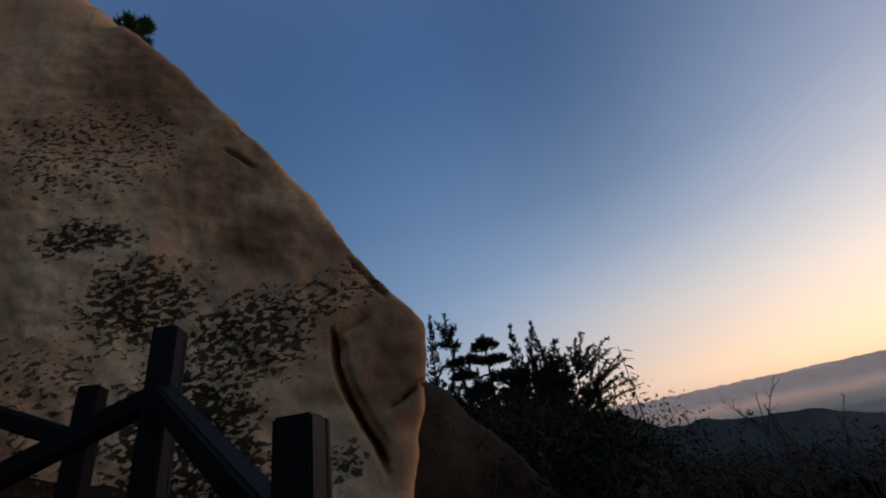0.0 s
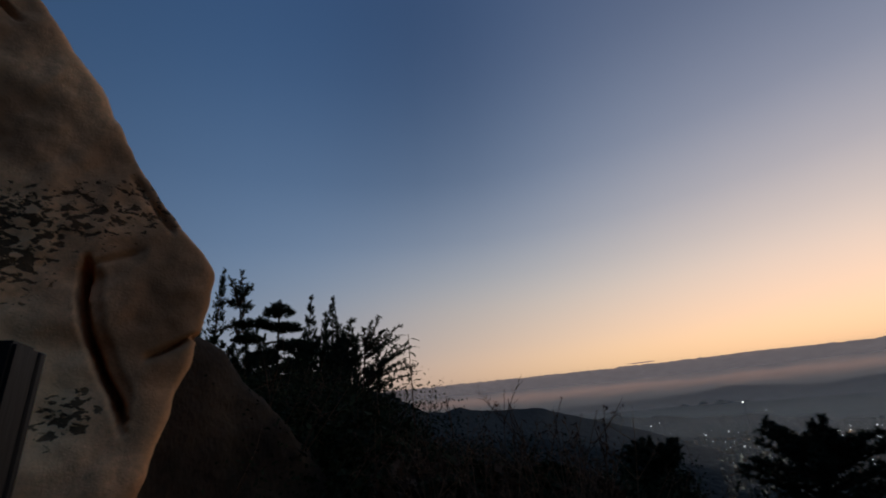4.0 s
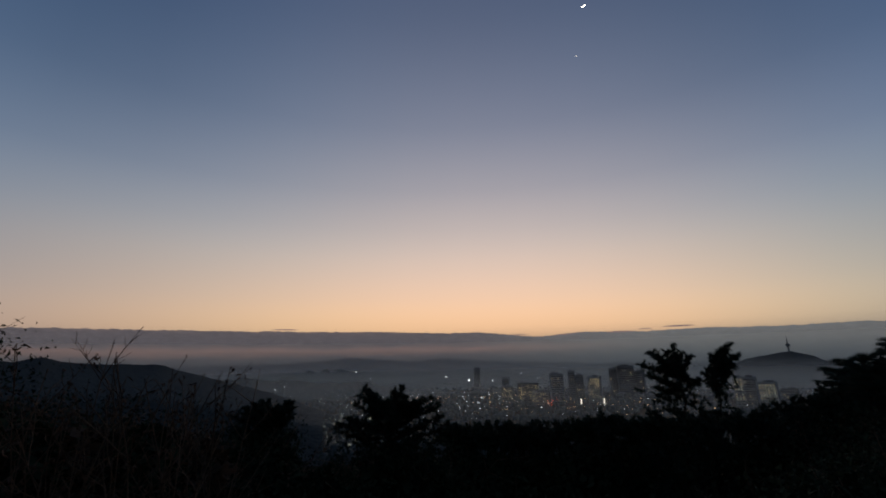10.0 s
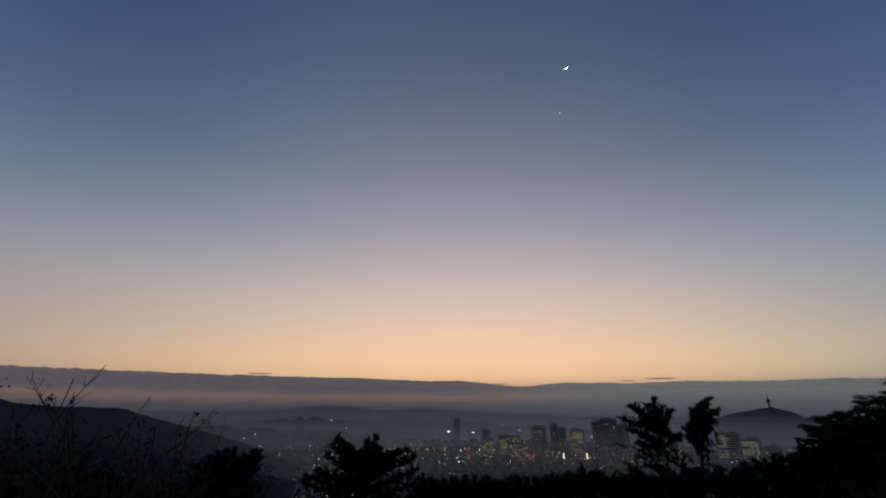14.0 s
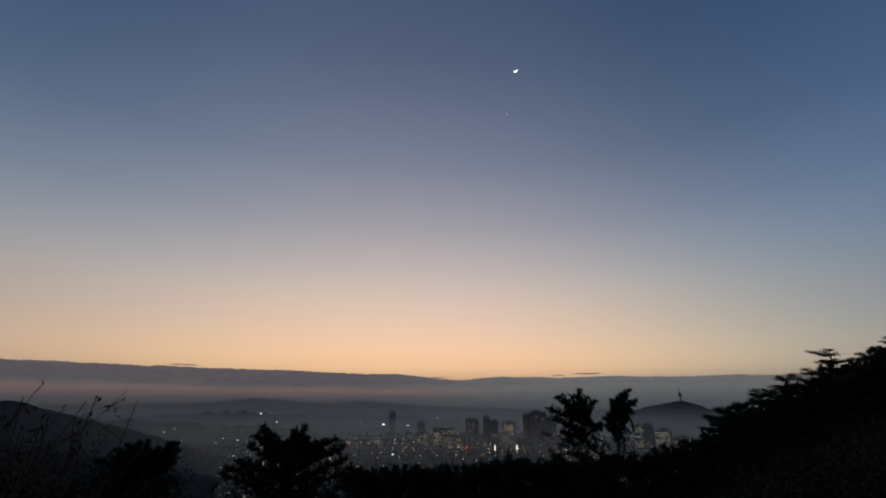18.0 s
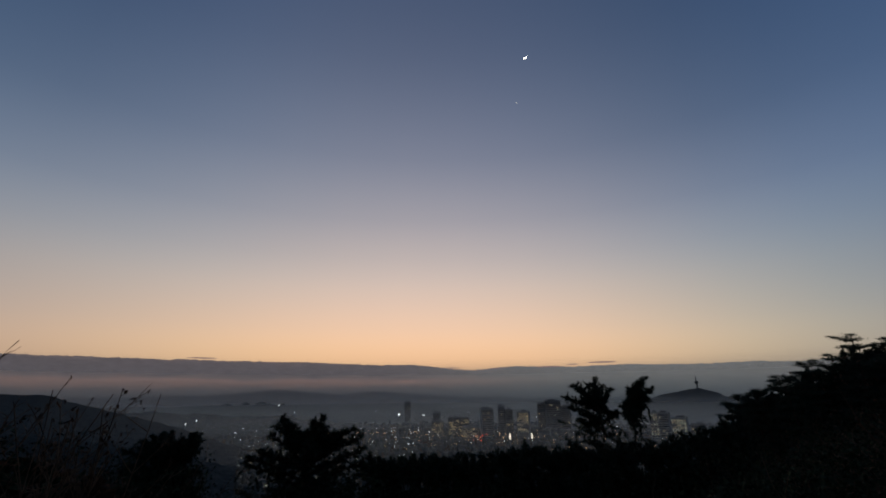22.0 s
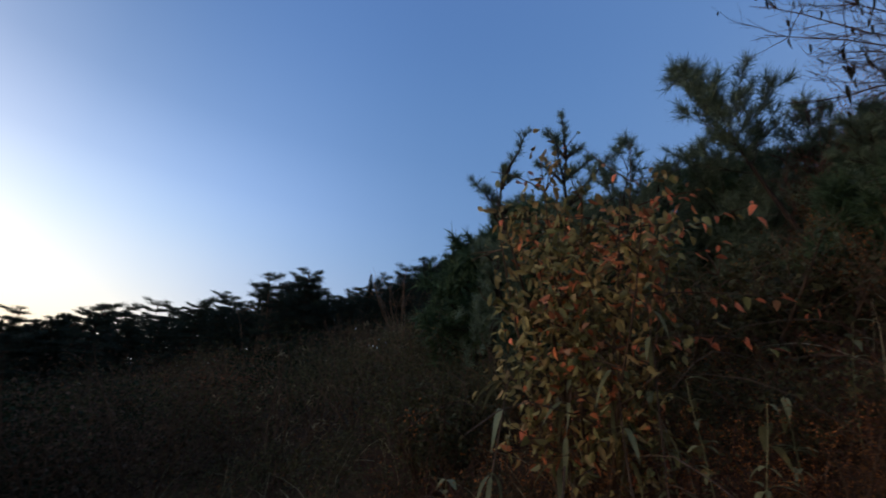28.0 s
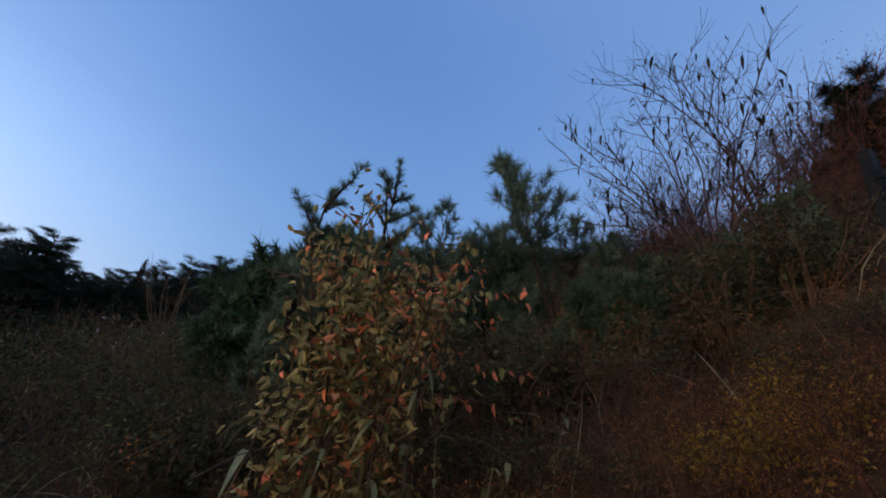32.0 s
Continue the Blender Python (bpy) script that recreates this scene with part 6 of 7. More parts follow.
def broad_weed(az, r, label, seed):
    """A soft green weed: one stem with broad pointed leaves in whorls."""
    rng = np.random.default_rng(seed)
    e = thing("green_weed", ground_at(az, r), label, "weed", "green weeds")
    h = rng.uniform(0.55, 0.8)
    path = branch_path(rng, (0, 0, -0.05), rng.normal(size=3) * 0.1 + (0, 0, 1), h, 0.12, 7)
    so = Soup()
    so.tube(path, list(np.linspace(0.005, 0.002, 8)), 5)
    part_mesh("stem", so.mesh("stem", M_STRAP, True), e)
    kinds = [leaf_mesh(0.12, 0.022, M_STRAP, dr, k, 0.4) for k, dr in enumerate((0.4, 0.7))]
    for k in range(15):
        i = int(rng.integers(2, 8))
        ob = new("leaf", kinds[k % 2])
        ob.parent = e
        ob.matrix_basis = Matrix.Translation(path[i]) @ Matrix.Rotation(k * 2.4, 4, "Z") @ Matrix.Rotation(radians(rng.uniform(-35, 35)), 4, "Y") @ Matrix.Scale(rng.uniform(0.5, 1.1), 4)
    return e


for k, (az, r) in enumerate(((115.3, 2.7), (118.5, 2.6), (122.0, 2.8), (112.0, 2.8), (86.5, 2.8), (126.5, 3.2))):
    broad_weed(az, r, "soft green weed with broad pointed leaves", 590 + k)


def grass(seed, count, az0, az1, r0, r1, length, mat, name, label):
    rng = np.random.default_rng(seed)
    so = Soup()
    for k in range(count):
        g = ground_at(rng.uniform(az0, az1), rng.uniform(r0, r1))
        d = rng.normal(size=3) * 0.45 + (0, 0, 1.0)
        L = length * rng.uniform(0.5, 1.3)
        p = branch_path(rng, g, d, L, 0.3, 5, -0.9)
        side = unit(np.cross(unit(d), rng.normal(size=3))) * rng.uniform(0.0025, 0.006)
        ws = (0.7, 1.0, 1.0, 0.85, 0.5, 0.08)
        v = [q for i in range(6) for q in (p[i] - side * ws[i], p[i] + side * ws[i])]
        so.add(v, [(2 * i, 2 * i + 1, 2 * i + 3, 2 * i + 2) for i in range(5)])
    return tagged(new(name, so.mesh(name, mat)), label, "grass", kind="stuff")


grass(570, 45, 80, 114, 2.3, 3.2, 0.7, M_BLADE, "dry_grass", "pale dry grass blades among the undergrowth")
grass(571, 420, 40, 160, 2.8, 7.0, 0.55, M_BLADE, "sparse_grass", "sparse dry grass on the slope")


def brambles(seed, count):
    rng = np.random.default_rng(seed)
    so = Soup()
    for k in range(count):
        g = ground_at(rng.uniform(95, 160), rng.uniform(3.0, 6.0))
        a = rng.uniform(0, 6.28)
        p = branch_path(rng, g, (math.cos(a) * 0.8, math.sin(a) * 0.8, 1.0), rng.uniform(0.7, 1.9), 0.3, 7, -1.6)
        so.tube(p, list(np.linspace(0.005, 0.002, 8)), 4)
    return tagged(new("bramble_stems", so.mesh("bramble_stems", M_PALETWIG)), "arching pale leafless bramble stems", "bramble", kind="stuff")


brambles(575, 80)


def litter(seed, count):
    rng = np.random.default_rng(seed)
    az, r = rng.uniform(-180, 180, count), 0.9 + 11 * rng.uniform(size=count) ** 1.5
    x, y = r * np.sin(np.radians(az)), r * np.cos(np.radians(az))
    c = np.stack([x, y, ground_z(x, y) + 0.05], -1)
    so = Soup()
    so.quads(leaf_quads(rng, c, 0.042, 0.015, -0.2, axes=np.stack([rng.normal(size=count), rng.normal(size=count), rng.uniform(0, 0.5, count)], -1)))
    return tagged(new("leaf_litter", so.mesh("leaf_litter", M_BROWNLEAF)), "dry brown fallen leaves on the ground", "leaves", kind="stuff")


litter(580, 14000)

# ---- far hills, city, cloud and moon ----


def ridge(name, label, az0, az1, r, stops, seed, depth=260, rough=0.16, base=CITY, mat=None, steps=160):
    """A wooded ridge along an arc: crest heights from a few (azimuth, elevation) stops plus small knobs."""
    xs, ys = [s[0] for s in stops], [s[1] for s in stops]
    vs, fs = [], []
    rows = ((-depth, None), (-depth * 0.5, 0.55), (0, 1.0), (depth * 0.5, 0.6), (depth, None))
    for i in range(steps + 1):
        az = az0 + (az1 - az0) * i / steps
        el = float(np.interp(az, xs, ys)) + rough * noise.fractal((az * 0.55, seed, 0.0), 0.8, 2.0, 4)
        crest = EYE + r * math.tan(radians(el))
        for dr, k in rows:
            z = base - 5 if k is None else base + (crest - base) * k
            p = at(az, r + dr)
            vs.append((p.x, p.y, z))
    for i in range(steps):
        for k in range(4):
            a = i * 5 + k
            fs.append((a, a + 5, a + 6, a + 1))
    me = mesh_from(name, vs, fs, mat or M_FARWOOD, True)
    return tagged(new(name, me), label, "hill", kind="structure")


ridge("ridge_near", "dark wooded ridge beyond the valley", -80, -26, 1250, [(-80, 2.6), (-66, 3.9), (-62, 3.6), (-60.3, 2.5), (-57.4, 0.85), (-55.3, 0.72), (-53.2, 1.0), (-50, 0.38), (-45, 0.28), (-43, 0.15), (-41.6, -0.5), (-38, -1.5), (-32, -3.2), (-26, -5.5)], 3.1, rough=0.12, steps=260)
ridge("ridge_low", "low dark wooded rise in the plain", -46, -8, 2900, [(-46, -1.4), (-36, -1.6), (-29, -1.95), (-22, -2.3), (-15, -3.1), (-8, -4.1)], 5.7, 300, 0.3)
ridge("ridge_far", "hazy far hills on the skyline", -70, 60, 4700, [(-70, 0.3), (-45, -0.1), (-34, 0.0), (-27, 0.3), (-23.5, 0.62), (-21, 0.55), (-18, 0.3), (-15.5, 0.1), (-12, 0.38), (-9, 0.3), (-5, -0.05), (10, -0.5), (30, -0.4), (60, 0.2)], 9.2, 150, 0.16, steps=300)
ridge("ridge_mid", "hazy wooded hill across the plain", -38, 14, 3700, [(-38, -1.4), (-28, -0.8), (-20, -1.1), (-10, -1.3), (0, -1.6), (14, -2.2)], 12.4, 250, 0.4)
ridge("mountain_with_tower", "dark hill rising from the city with a tower on its top", 17, 36, 4000, [(17, -2.9), (20.5, -0.9), (23.9, 0.05), (26.6, 0.42), (28.2, -0.05), (29.9, -0.95), (33, -2.2), (36, -2.9)], 15.3, 420, 0.1)


def hill_tower(az, r, foot_el, top_el):
    z0, z1 = EYE + r * math.tan(radians(foot_el)) - 25, EYE + r * math.tan(radians(top_el))
    p = at(az, r)
    e = thing("observation_tower", (p.x, p.y, z0), "slender grey observation tower with a round pod on the hill", "tower")
    H = z1 - z0

    def ring_part(name, prof):
        so = Soup()
        so.tube([(0, 0, z * H) for z, _ in prof], [w for _, w in prof], 12)
        part_mesh(name, so.mesh(name, M_TOWER, True), e)

    ring_part("base", [(0.0, 16), (0.1, 15), (0.12, 6)])
    ring_part("shaft", [(0.1, 7), (0.42, 5)])
    ring_part("pod", [(0.40, 5), (0.44, 12), (0.52, 14), (0.56, 11), (0.58, 4)])
    ring_part("mast", [(0.57, 4), (0.75, 3), (0.76, 2), (1.0, 0.8)])
    return e


hill_tower(26.4, 4000, 0.45, 2.05)


def lit_window_mesh(width, mat):
    bm = bmesh.new()
    bmesh.ops.create_cube(bm, size=1.0, matrix=Matrix.Diagonal((width, 0.6, 2.4, 1)))
    me = bpy.data.meshes.new("lit_window")
    bm.to_mesh(me)
    bm.free()
    me.materials.append(mat)
    return me


LIT = [lit_window_mesh(4.5, M_LIT_WARM), lit_window_mesh(4.0, M_LIT_DIM), lit_window_mesh(6.0, M_LIT_DIM), lit_window_mesh(4.5, M_LIT_PALE)]


def office(az, r, w, d, h, seed, lit, label="grey office block with rows of lit windows"):
    """A tower block: body, roof plant, parapet, window bands floor by floor, lit windows on a grid."""
    rng = random.Random(seed)
    p = at(az, r)
    e = thing("office_building", (p.x, p.y, CITY - 2), label, "building", "city buildings", turn=-az + rng.uniform(-12, 12))
    bm = bmesh.new()
    bmesh.ops.create_cube(bm, size=1.0, matrix=Matrix.Translation((0, 0, h / 2)) @ Matrix.Diagonal((w, d, h, 1)))
    part("body", bm, M_TOWER, e)
    bm = bmesh.new()
    bmesh.ops.create_cube(bm, size=1.0, matrix=Matrix.Translation((w * rng.uniform(-0.2, 0.2), 0, h + 2.5)) @ Matrix.Diagonal((w * rng.uniform(0.3, 0.6), d * 0.5, 7, 1)))
    part("roof_plant", bm, M_TOWER, e)
    floors = max(3, int(h / 10))
    band = bpy.data.meshes.new("window_band")
    bm = bmesh.new()
    bmesh.ops.create_cube(bm, size=1.0, matrix=Matrix.Diagonal((w * 0.92, 0.8, 4.6, 1)))
    bm.to_mesh(band)
    bm.free()
    band.materials.append(M_GLASSBAND)
    columns = max(2, int(w / 9))
    tone = rng.choice(((0, 1, 1, 2), (0, 0, 1, 2), (1, 2, 3, 3)))
    for k in range(floors):
        z = 6 + (h - 9) * k / floors
        ob = new("window_band", band)
        ob.parent = e
        ob.matrix_basis = Matrix.Translation((0, -d / 2 - 0.3, z))
        full = rng.random()
        for c in range(columns):
            if rng.random() > lit * (0.45 + full) or z < h * 0.25:
                continue
            q = new("lit_window", LIT[rng.choice(tone)])
            q.parent = e
            q.matrix_basis = Matrix.Translation(((c + 0.5) / columns * w * 0.9 - w * 0.45, -d / 2 - 1.0, z))
    return e


def block(az0, az1, top, r, seed, lit, label="grey office block with rows of lit windows"):
    """An office block between two azimuths whose roof stands at the elevation top."""
    return office((az0 + az1) / 2, r, r * radians(az1 - az0), 36, r * math.tan(radians(top)) + EYE - CITY, seed, lit, label)


rc = random.Random(21)
for k in range(64):
    az = rc.triangular(-13, 31, 9)
    r = rc.uniform(2350, 3200)
    top = rc.uniform(-4.0, -2.4) if az < 14 else rc.uniform(-3.6, -2.6)
    w = rc.uniform(0.5, 1.5)
    block(az - w / 2, az + w / 2, min(top, -math.degrees(math.atan(165 / r))), r, k, rc.choice((0.0, 0.03, 0.05, 0.1)), "hazy grey city block at dusk")
block(1.85, 3.37, -1.6, 2300, 900, 0.1, "dark square office block with a flat roof")
block(4.0, 4.85, -1.28, 2350, 901, 0.04, "dark slab office tower")
block(4.8, 5.7, -1.75, 2320, 902, 0.06, "dark slab office tower")
block(6.3, 7.75, -1.95, 2250, 903, 0.75, "office tower with most floors lit yellow")
block(8.75, 9.7, -1.05, 2500, 904, 0.06, "dark slab office tower")
block(9.65, 11.5, -0.75, 2450, 905, 0.05, "tall dark office tower above the city")
block(11.3, 12.6, -1.35, 2480, 906, 0.06, "dark slab office tower")
block(-2.15, 0.4, -2.65, 2250, 907, 0.55, "broad office block with lit floors")
block(-4.2, -2.75, -3.0, 2300, 908, 0.5)
block(-4.0, -3.1, -2.0, 2600, 909, 0.02, "dark slab office tower")
block(-7.5, -6.75, -0.8, 3150, 910, 0.03, "tall far tower block")
block(-0.4, 1.6, -3.6, 2120, 911, 0.4)
block(21.1, 22.0, -1.97, 2250, 912, 0.75)
block(22.1, 23.2, -2.0, 2300, 913, 0.03, "dark slab office tower")
block(23.3, 24.9, -2.5, 2200, 914, 0.7, "wide office block with lit floors")
block(25.2, 26.6, -3.1, 2250, 915, 0.1)


def valley_house(seed):
    """A pale flat-roofed house with a parapet and a lit window."""
    rng = random.Random(seed)
    w, d, h = rng.uniform(14, 26), rng.uniform(9, 14), rng.uniform(7, 12)
    e = thing("valley_house", (0, 0, CITY), "pale low house with a lit window in the valley", "house", "valley houses")
    bm = bmesh.new()
    bmesh.ops.create_cube(bm, size=1.0, matrix=Matrix.Translation((0, 0, h / 2 - 1)) @ Matrix.Diagonal((w, d, h + 2, 1)))
    part("wall", bm, M_PALEWALL, e)
    bm = bmesh.new()
    bmesh.ops.create_cube(bm, size=1.0, matrix=Matrix.Translation((0, 0, h + 0.6)) @ Matrix.Diagonal((w + 1, d + 1, 1.0, 1)))
    part("roof", bm, M_HOUSE, e)
    for k in range(rng.choice((1, 1, 2))):
        q = new("lit_window", LIT[rng.choice((1, 3, 3))])
        q.parent = e
        q.matrix_basis = Matrix.Translation((rng.uniform(-0.4, 0.4) * w, -d / 2 - 0.4, h * 0.55))
    return e


M_PALEWALL = material("pale_house_wall", (0.2, 0.2, 0.19), (0.34, 0.33, 0.31), 0.05, 0.85, 0, 0.6, 0.3, gloss=0.2)
homes = [valley_house(40 + k) for k in range(5)]
for k in range(90):
    az, r = rc.uniform(-31, -17), rc.uniform(1180, 1850)
    m = Matrix.Translation(at(az, r, CITY)) @ Matrix.Rotation(radians(-az + rc.uniform(-25, 25)), 4, "Z")
    if k < 5:
        homes[k].matrix_world = m
    else:
        copy_thing(homes[k % 5], m)


def low_houses(seed, count):
    rng = np.random.default_rng(seed)
    so = Soup()
    for k in range(count):
        az, r = rng.uniform(-52, 40), 1000 + 2900 * rng.uniform() ** 1.3
        p = at(az, r)
        w, d, h = rng.uniform(8, 22), rng.uniform(8, 18), rng.uniform(6, 24)
        c, s = math.cos(rng.uniform(0, 1.5)), math.sin(rng.uniform(0, 1.5))
        q = np.array([(-w, -d), (w, -d), (w, d), (-w, d)]) / 2
        q = np.stack([q[:, 0] * c - q[:, 1] * s + p.x, q[:, 0] * s + q[:, 1] * c + p.y], -1)
        zb, zt = CITY - 3, CITY + h
        rid = (q[0] + q[3]) / 2, (q[1] + q[2]) / 2
        v = [(*a, zb) for a in q] + [(*a, zt) for a in q] + [(*rid[0], zt + 3), (*rid[1], zt + 3)]
        so.add(v, [(0, 1, 5, 4), (1, 2, 6, 5), (2, 3, 7, 6), (3, 0, 4, 7), (4, 5, 9, 8), (6, 7, 8, 9), (5, 6, 9, 9), (7, 4, 8, 8)])
    return tagged(new("low_houses", so.mesh("low_houses", M_HOUSE)), "dense low houses and roofs of the city at dusk", "houses", kind="stuff")


low_houses(31, 4200)


def city_lights(name, seed, count, mat, size, az0, az1, r0, r1, label, z0=6, z1=30):
    rng = np.random.default_rng(seed)
    so = Soup()
    o = np.array([(1, 0, 0), (-1, 0, 0), (0, 1, 0), (0, -1, 0), (0, 0, 1), (0, 0, -1)], float)
    fc = [(0, 2, 4), (2, 1, 4), (1, 3, 4), (3, 0, 4), (2, 0, 5), (1, 2, 5), (3, 1, 5), (0, 3, 5)]
    for k in range(count):
        az = rng.normal((az0 + az1) / 2, (az1 - az0) / 4)
        r = rng.uniform(r0, r1)
        p = at(az, r, CITY + rng.uniform(z0, z1))
        so.add(np.array(p) + o * size * r / 2000 * rng.uniform(0.4, 1.1), fc)
    return tagged(new(name, so.mesh(name, mat)), label, "lights", kind="stuff")


city_lights("white_street_lights", 61, 260, M_LAMP_WHITE, 1.1, -50, 30, 1300, 3300, "scattered small white street lights of the city")
city_lights("white_plain_lights", 65, 170, M_LAMP_WHITE, 1.15, -38, 8, 1500, 2640, "white street and window lights over the plain", 6, 45)
city_lights("amber_street_lights", 62, 260, M_LAMP_WARM, 1.2, -16, 24, 1700, 2640, "amber street lights among the city blocks")
city_lights("valley_lights", 64, 70, M_LIT_PALE, 1.8, -33, -15, 1150, 1900, "pale street lights of the near houses")
city_lights("road_lights", 66, 46, M_LAMP_WARM, 1.5, -18, -4, 2560, 2640, "row of pale street lights along a road", 4, 10)
city_lights("red_traffic_lights", 63, 16, M_LAMP_RED, 2.2, 0, 2.6, 2080, 2200, "red glow of traffic and signs in the city")


def mast(az, el, r, size, mat, label):
    p = at(az, r, CITY)
    top = EYE + r * math.tan(radians(el))
    e = thing("light_mast", p, label, "light", "city light masts")
    so = Soup()
    so.tube([(0, 0, -2), (0, 0, top - CITY)], [1.2, 0.7], 6)
    part_mesh("pole", so.mesh("pole", M_TOWER), e)
    bm = bmesh.new()
    bmesh.ops.create_icosphere(bm, subdivisions=2, radius=size)
    q = part("lamp", bm, mat, e)
    q.matrix_basis = Matrix.Translation((0, 0, top - CITY))
    return e


for az, el, size in ((-8.16, -2.31, 3.4), (-5.17, -2.41, 2.6), (-11.0, -1.9, 1.6), (-22.3, -1.06, 1.8), (-31.6, -2.8, 1.5), (-47.6, 0.3, 1.6), (-30.6, -2.5, 1.3), (-20.5, -1.9, 1.5), (0.4, -2.1, 1.4), (-6.9, -5.6, 1.8), (8.6, -2.7, 1.3), (-1.6, -1.5, 1.3)):
    mast(az, el, 2150 if el > -5 else 1900, size, M_LAMP_WHITE, "bright white floodlight mast in the city")


def lit_sign(az, el, r):
    """A tall narrow glowing sign on a building's corner, on its own post."""
    p = at(az, r, CITY)
    top = EYE + r * math.tan(radians(el)) - CITY
    e = thing("lit_sign", p, "tall narrow white glowing sign on a dark post", "sign", "lit signs", turn=-az)
    so = Soup()
    so.tube([(0, 0, -2), (0, 0, top)], [1.0, 0.8], 6)
    part_mesh("post", so.mesh("post", M_TOWER), e)
    bm = bmesh.new()
    bmesh.ops.create_cube(bm, size=1.0, matrix=Matrix.Translation((0, -1.2, top - 12)) @ Matrix.Diagonal((5.0, 1.6, 22, 1)))
    bmesh.ops.bevel(bm, geom=list(bm.edges), offset=0.4, segments=1, affect="EDGES")
    part("panel", bm, M_SIGN, e)
    return e


M_SIGN = glowing("white_lit_sign", (1.0, 0.96, 0.82), 1.6)
lit_sign(5.31, -4.5, 2050)
lit_sign(7.91, -4.45, 2050)


def cloud_bank():
    """A long low bank of cloud behind the hills, with a ragged top."""
    vs, fs = [], []
    n, r = 1500, 4840
    for i in range(n + 1):
        az = -95 + 190 * i / n
        el = 3.45 + 0.45 * math.sin(radians((az + 75) * 2.4)) + 0.22 * noise.fractal((az * 0.12, 1.0, 0), 0.9, 2.0, 5) - 0.55 * math.exp(-((az - 1) / 5) ** 2)
        el += 0.09 * noise.fractal((az * 1.3, 4.0, 0), 0.6, 2.0, 5) + 0.035 * abs(noise.noise((az * 5.0, 2.0, 0)))
        for k, (f, dr) in enumerate(((0.0, 0), (0.3, -25), (0.65, -35), (0.9, -22), (1.0, 0))):
            p = at(az, r + dr)
            z0 = EYE + r * math.tan(radians(-1.0))
            vs.append((p.x, p.y, z0 + (EYE + r * math.tan(radians(el)) - z0) * f))
    for i in range(n):
        for k in range(4):
            a = i * 5 + k
            fs.append((a, a + 5, a + 6, a + 1))
    me = mesh_from("cloud_bank", vs, fs, M_CLOUD, True)
    return tagged(new("cloud_bank", me), "long low grey-mauve cloud bank along the horizon", "cloud", kind="structure")


def cloud_material(name):
    """Layered dusk cloud: mauve-grey body, a rosy gap under it that fades to the right, grey haze at the foot."""
    m = bpy.data.materials.new(name)
    m.use_nodes = True
    n, l = m.node_tree.nodes, m.node_tree.links
    n.clear()
    co = n.new("ShaderNodeTexCoord")
    sep = n.new("ShaderNodeSeparateXYZ")
    l.new(co.outputs["Generated"], sep.inputs[0])

    def streaks(scale, grain):
        mp = n.new("ShaderNodeMapping")
        mp.inputs["Scale"].default_value = scale
        l.new(co.outputs["Generated"], mp.inputs[0])
        nz = n.new("ShaderNodeTexNoise")
        nz.inputs["Scale"].default_value, nz.inputs["Detail"].default_value = grain, 6
        l.new(mp.outputs[0], nz.inputs["Vector"])
        return nz.outputs["Fac"]

    def layers(stops):
        r = n.new("ShaderNodeValToRGB")
        r.color_ramp.interpolation = "EASE"
        while len(r.color_ramp.elements) < len(stops):
            r.color_ramp.elements.new(0.5)
        for e, (p, c) in zip(r.color_ramp.elements, stops):
            q = lin(*c)
            e.position, e.color = (p * 4 + 1.2) / 5.2, (q[0] / 1.15, q[1] / 1.06, q[2] / 0.97, 1)
        l.new(height.outputs[0], r.inputs[0])
        return r.outputs[0]

    wave = n.new("ShaderNodeMath")
    wave.operation = "SUBTRACT"
    wave.inputs[1].default_value = 0.5
    l.new(streaks((9, 9, 2.5), 3.0), wave.inputs[0])
    height = n.new("ShaderNodeMath")
    height.operation = "MULTIPLY_ADD"
    height.inputs[1].default_value = 0.22
    l.new(wave.outputs[0], height.inputs[0])
    l.new(sep.outputs[2], height.inputs[2])
    rosy = layers([(0.0, (84, 82, 84)), (0.14, (96, 89, 90)), (0.28, (126, 104, 99)), (0.38, (136, 109, 103)), (0.5, (104, 94, 96)), (0.6, (89, 83, 88)), (0.86, (89, 83, 88)), (1.0, (100, 90, 92))])
    grey = layers([(0.0, (94, 97, 100)), (0.2, (104, 105, 106)), (0.45, (112, 111, 111)), (0.7, (106, 106, 108)), (0.9, (100, 100, 103)), (1.0, (104, 102, 104))])
    away = n.new("ShaderNodeMapRange")
    away.interpolation_type = "SMOOTHSTEP"
    away.inputs["From Min"].default_value, away.inputs["From Max"].default_value = 0.38, 0.66
    l.new(sep.outputs[0], away.inputs["Value"])
    mix = n.new("ShaderNodeMix")
    mix.data_type = "RGBA"
    l.new(away.outputs[0], mix.inputs[0])
    l.new(rosy, mix.inputs[6])
    l.new(grey, mix.inputs[7])
    mottle = n.new("ShaderNodeMapRange")
    mottle.inputs["From Min"].default_value, mottle.inputs["From Max"].default_value = 0.3, 0.7
    mottle.inputs["To Min"].default_value, mottle.inputs["To Max"].default_value = 0.86, 1.14
    l.new(streaks((30, 30, 6), 4.0), mottle.inputs["Value"])
    em = n.new("ShaderNodeEmission")
    l.new(mix.outputs[2], em.inputs[0])
    l.new(mottle.outputs[0], em.inputs[1])
    o = n.new("ShaderNodeOutputMaterial")
    l.new(em.outputs[0], o.inputs[0])
    return m


M_CLOUD = cloud_material("dusk_cloud")
M_WISP = glowing("thin_dusk_cloud", lin(112, 98, 104)[:3], 1.0)
M_GAP = glowing("sky_gap_glow", lin(196, 150, 138)[:3], 1.0)
cloud_bank()


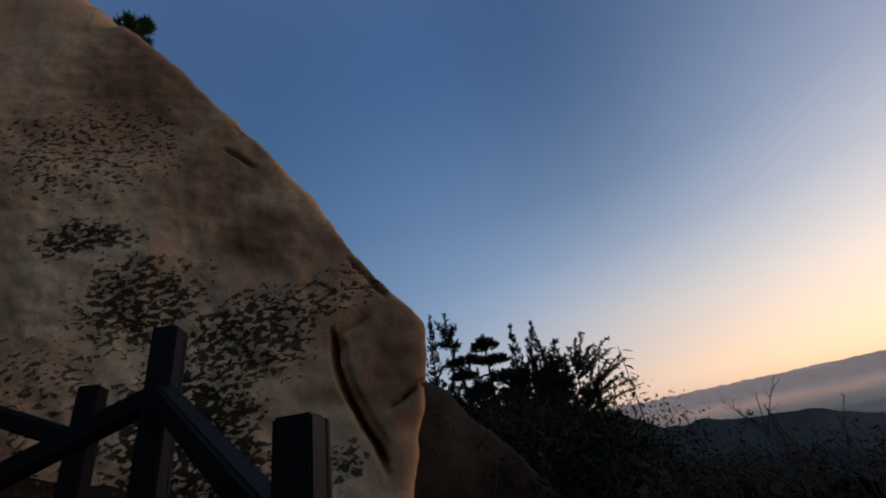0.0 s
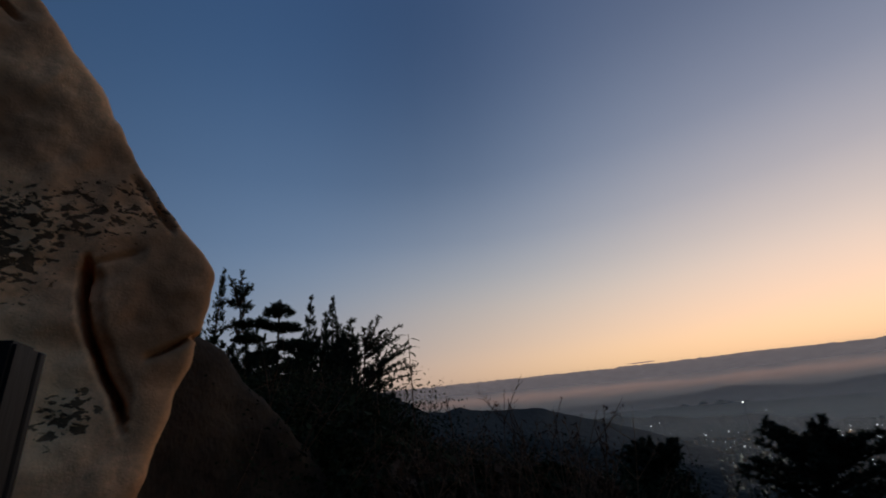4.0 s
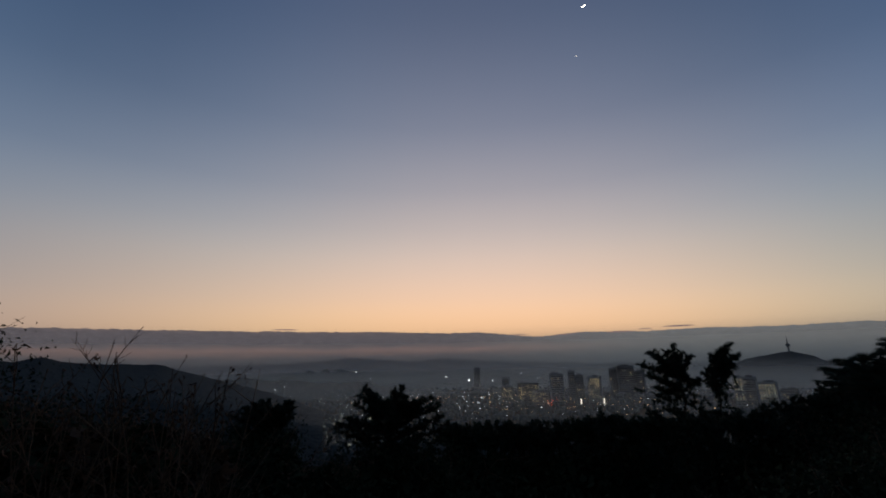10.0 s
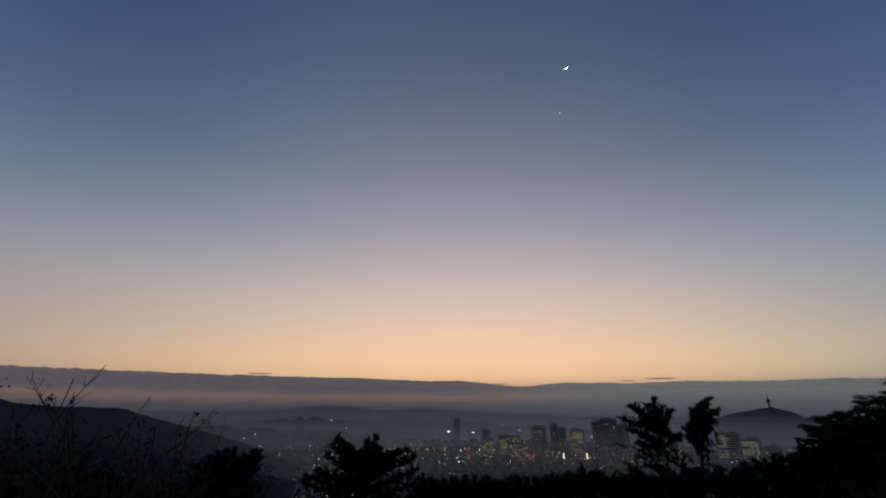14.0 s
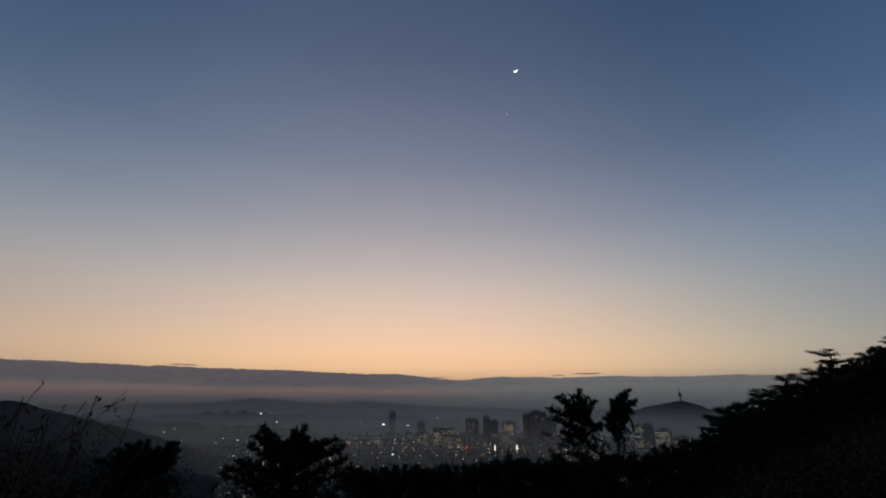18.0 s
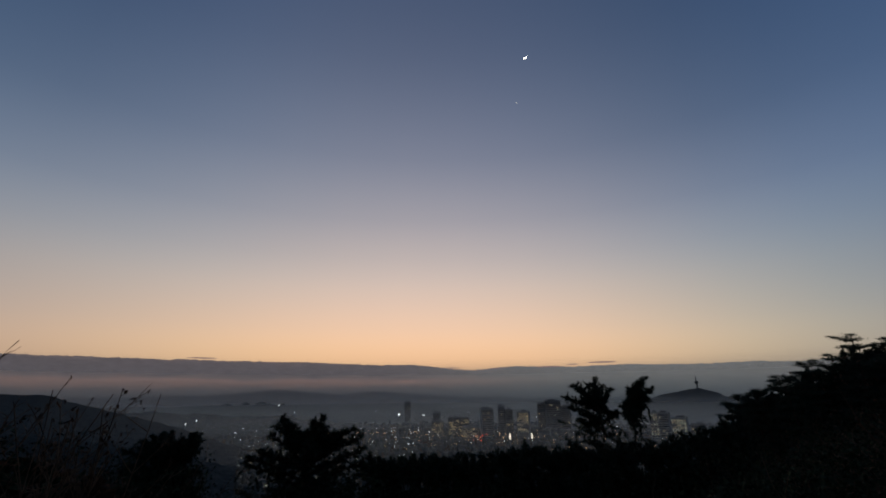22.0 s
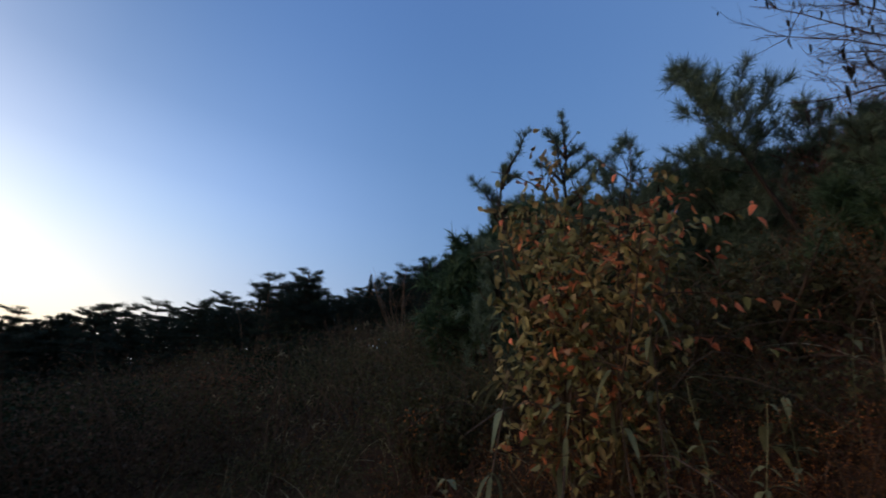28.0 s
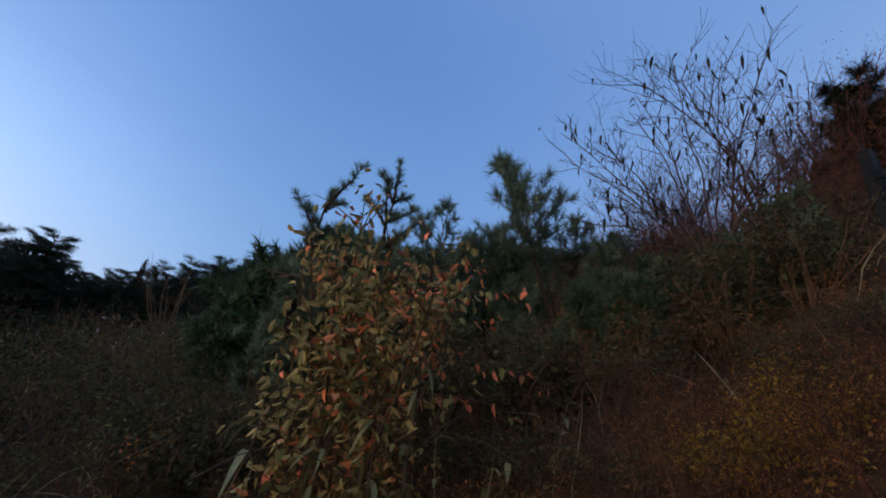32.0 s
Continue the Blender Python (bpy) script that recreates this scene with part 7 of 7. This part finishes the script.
def wisp(az, el, width, thick, mat, label):
    r = 4780
    p = at(az, r, EYE + r * math.tan(radians(el)))
    bm = bmesh.new()
    bmesh.ops.create_icosphere(bm, subdivisions=3, radius=1.0)
    for v in bm.verts:
        v.co *= 1 + 0.35 * noise.noise(v.co * 2.0 + Vector((az, 0, 0)))
    bmesh.ops.scale(bm, vec=(width, 12, thick), verts=bm.verts)
    ob = part("cloud_wisp", bm, mat)
    ob.matrix_world = Matrix.Translation(p) @ Matrix.Rotation(radians(-az), 4, "Z")
    return tagged(ob, label, "cloud", "cloud wisps", "structure")


for az, el, w, t in ((16.8, 3.55, 130, 7), (10.5, 3.15, 120, 8), (-31.0, 4.1, 120, 5), (-1.5, 3.2, 70, 5), (4.0, 3.05, 80, 6), (13.4, 3.4, 60, 5), (-24.0, 3.8, 60, 3)):
    wisp(az, el, w, t, M_WISP, "thin dark wisp of cloud above the bank")
# glowing wisp added where bright sky shows through a gap in the bank
wisp(-7.2, 1.55, 85, 3, M_GAP, "thin glowing streak put in for a sky gap in the cloud bank")


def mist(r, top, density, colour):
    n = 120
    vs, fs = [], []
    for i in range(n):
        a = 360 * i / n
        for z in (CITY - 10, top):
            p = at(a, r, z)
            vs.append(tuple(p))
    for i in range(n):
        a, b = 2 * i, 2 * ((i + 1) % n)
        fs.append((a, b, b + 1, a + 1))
    me = mesh_from("haze_sheet", vs, fs, haze_sheet_material("haze_sheet_tint", colour, density), True)
    return tagged(new("haze_sheet", me), "translucent ring put in for haze over the city", "mist", "mist layers", kind="structure")


# rings of pale translucent colour put in for haze before the far city
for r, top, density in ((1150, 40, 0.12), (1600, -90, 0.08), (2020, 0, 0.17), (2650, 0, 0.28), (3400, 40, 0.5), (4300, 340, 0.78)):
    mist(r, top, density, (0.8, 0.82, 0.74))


def crescent(az, el, r, size):
    """The young moon, lit from below."""
    n = 24
    outer = [(math.cos(a), math.sin(a)) for a in np.linspace(math.pi * 1.0, math.pi * 2.0, n)]
    inner = [(math.cos(a), 0.45 * math.sin(a)) for a in np.linspace(math.pi * 2.0, math.pi * 1.0, n)]
    bm = bmesh.new()
    ring = [bm.verts.new((x * size, 0, z * size)) for x, z in outer + inner[1:-1]]
    fc = bm.faces.new(ring)
    ext = bmesh.ops.extrude_face_region(bm, geom=[fc])
    bmesh.ops.translate(bm, vec=(0, size * 0.3, 0), verts=[v for v in ext["geom"] if isinstance(v, bmesh.types.BMVert)])
    ob = part("moon", bm, M_MOON)
    d = at(az, 1) * math.cos(radians(el)) + Vector((0, 0, math.sin(radians(el))))
    ob.matrix_world = Matrix.Translation(d * r + Vector((0, 0, EYE))) @ d.to_track_quat("Y", "Z").to_matrix().to_4x4() @ Matrix.Rotation(radians(-18), 4, "Y")
    return tagged(ob, "thin bright crescent moon in the evening sky", "moon", kind="structure")


crescent(10.7, 41.5, 4600, 19)
bm = bmesh.new()
bmesh.ops.create_icosphere(bm, subdivisions=2, radius=5.0)
planet = part("planet", bm, M_PLANET)
pd = at(9.0, 1) * math.cos(radians(36.5)) + Vector((0, 0, math.sin(radians(36.5))))
planet.location = pd * 4600
tagged(planet, "tiny bright planet below the moon", "planet", kind="structure")
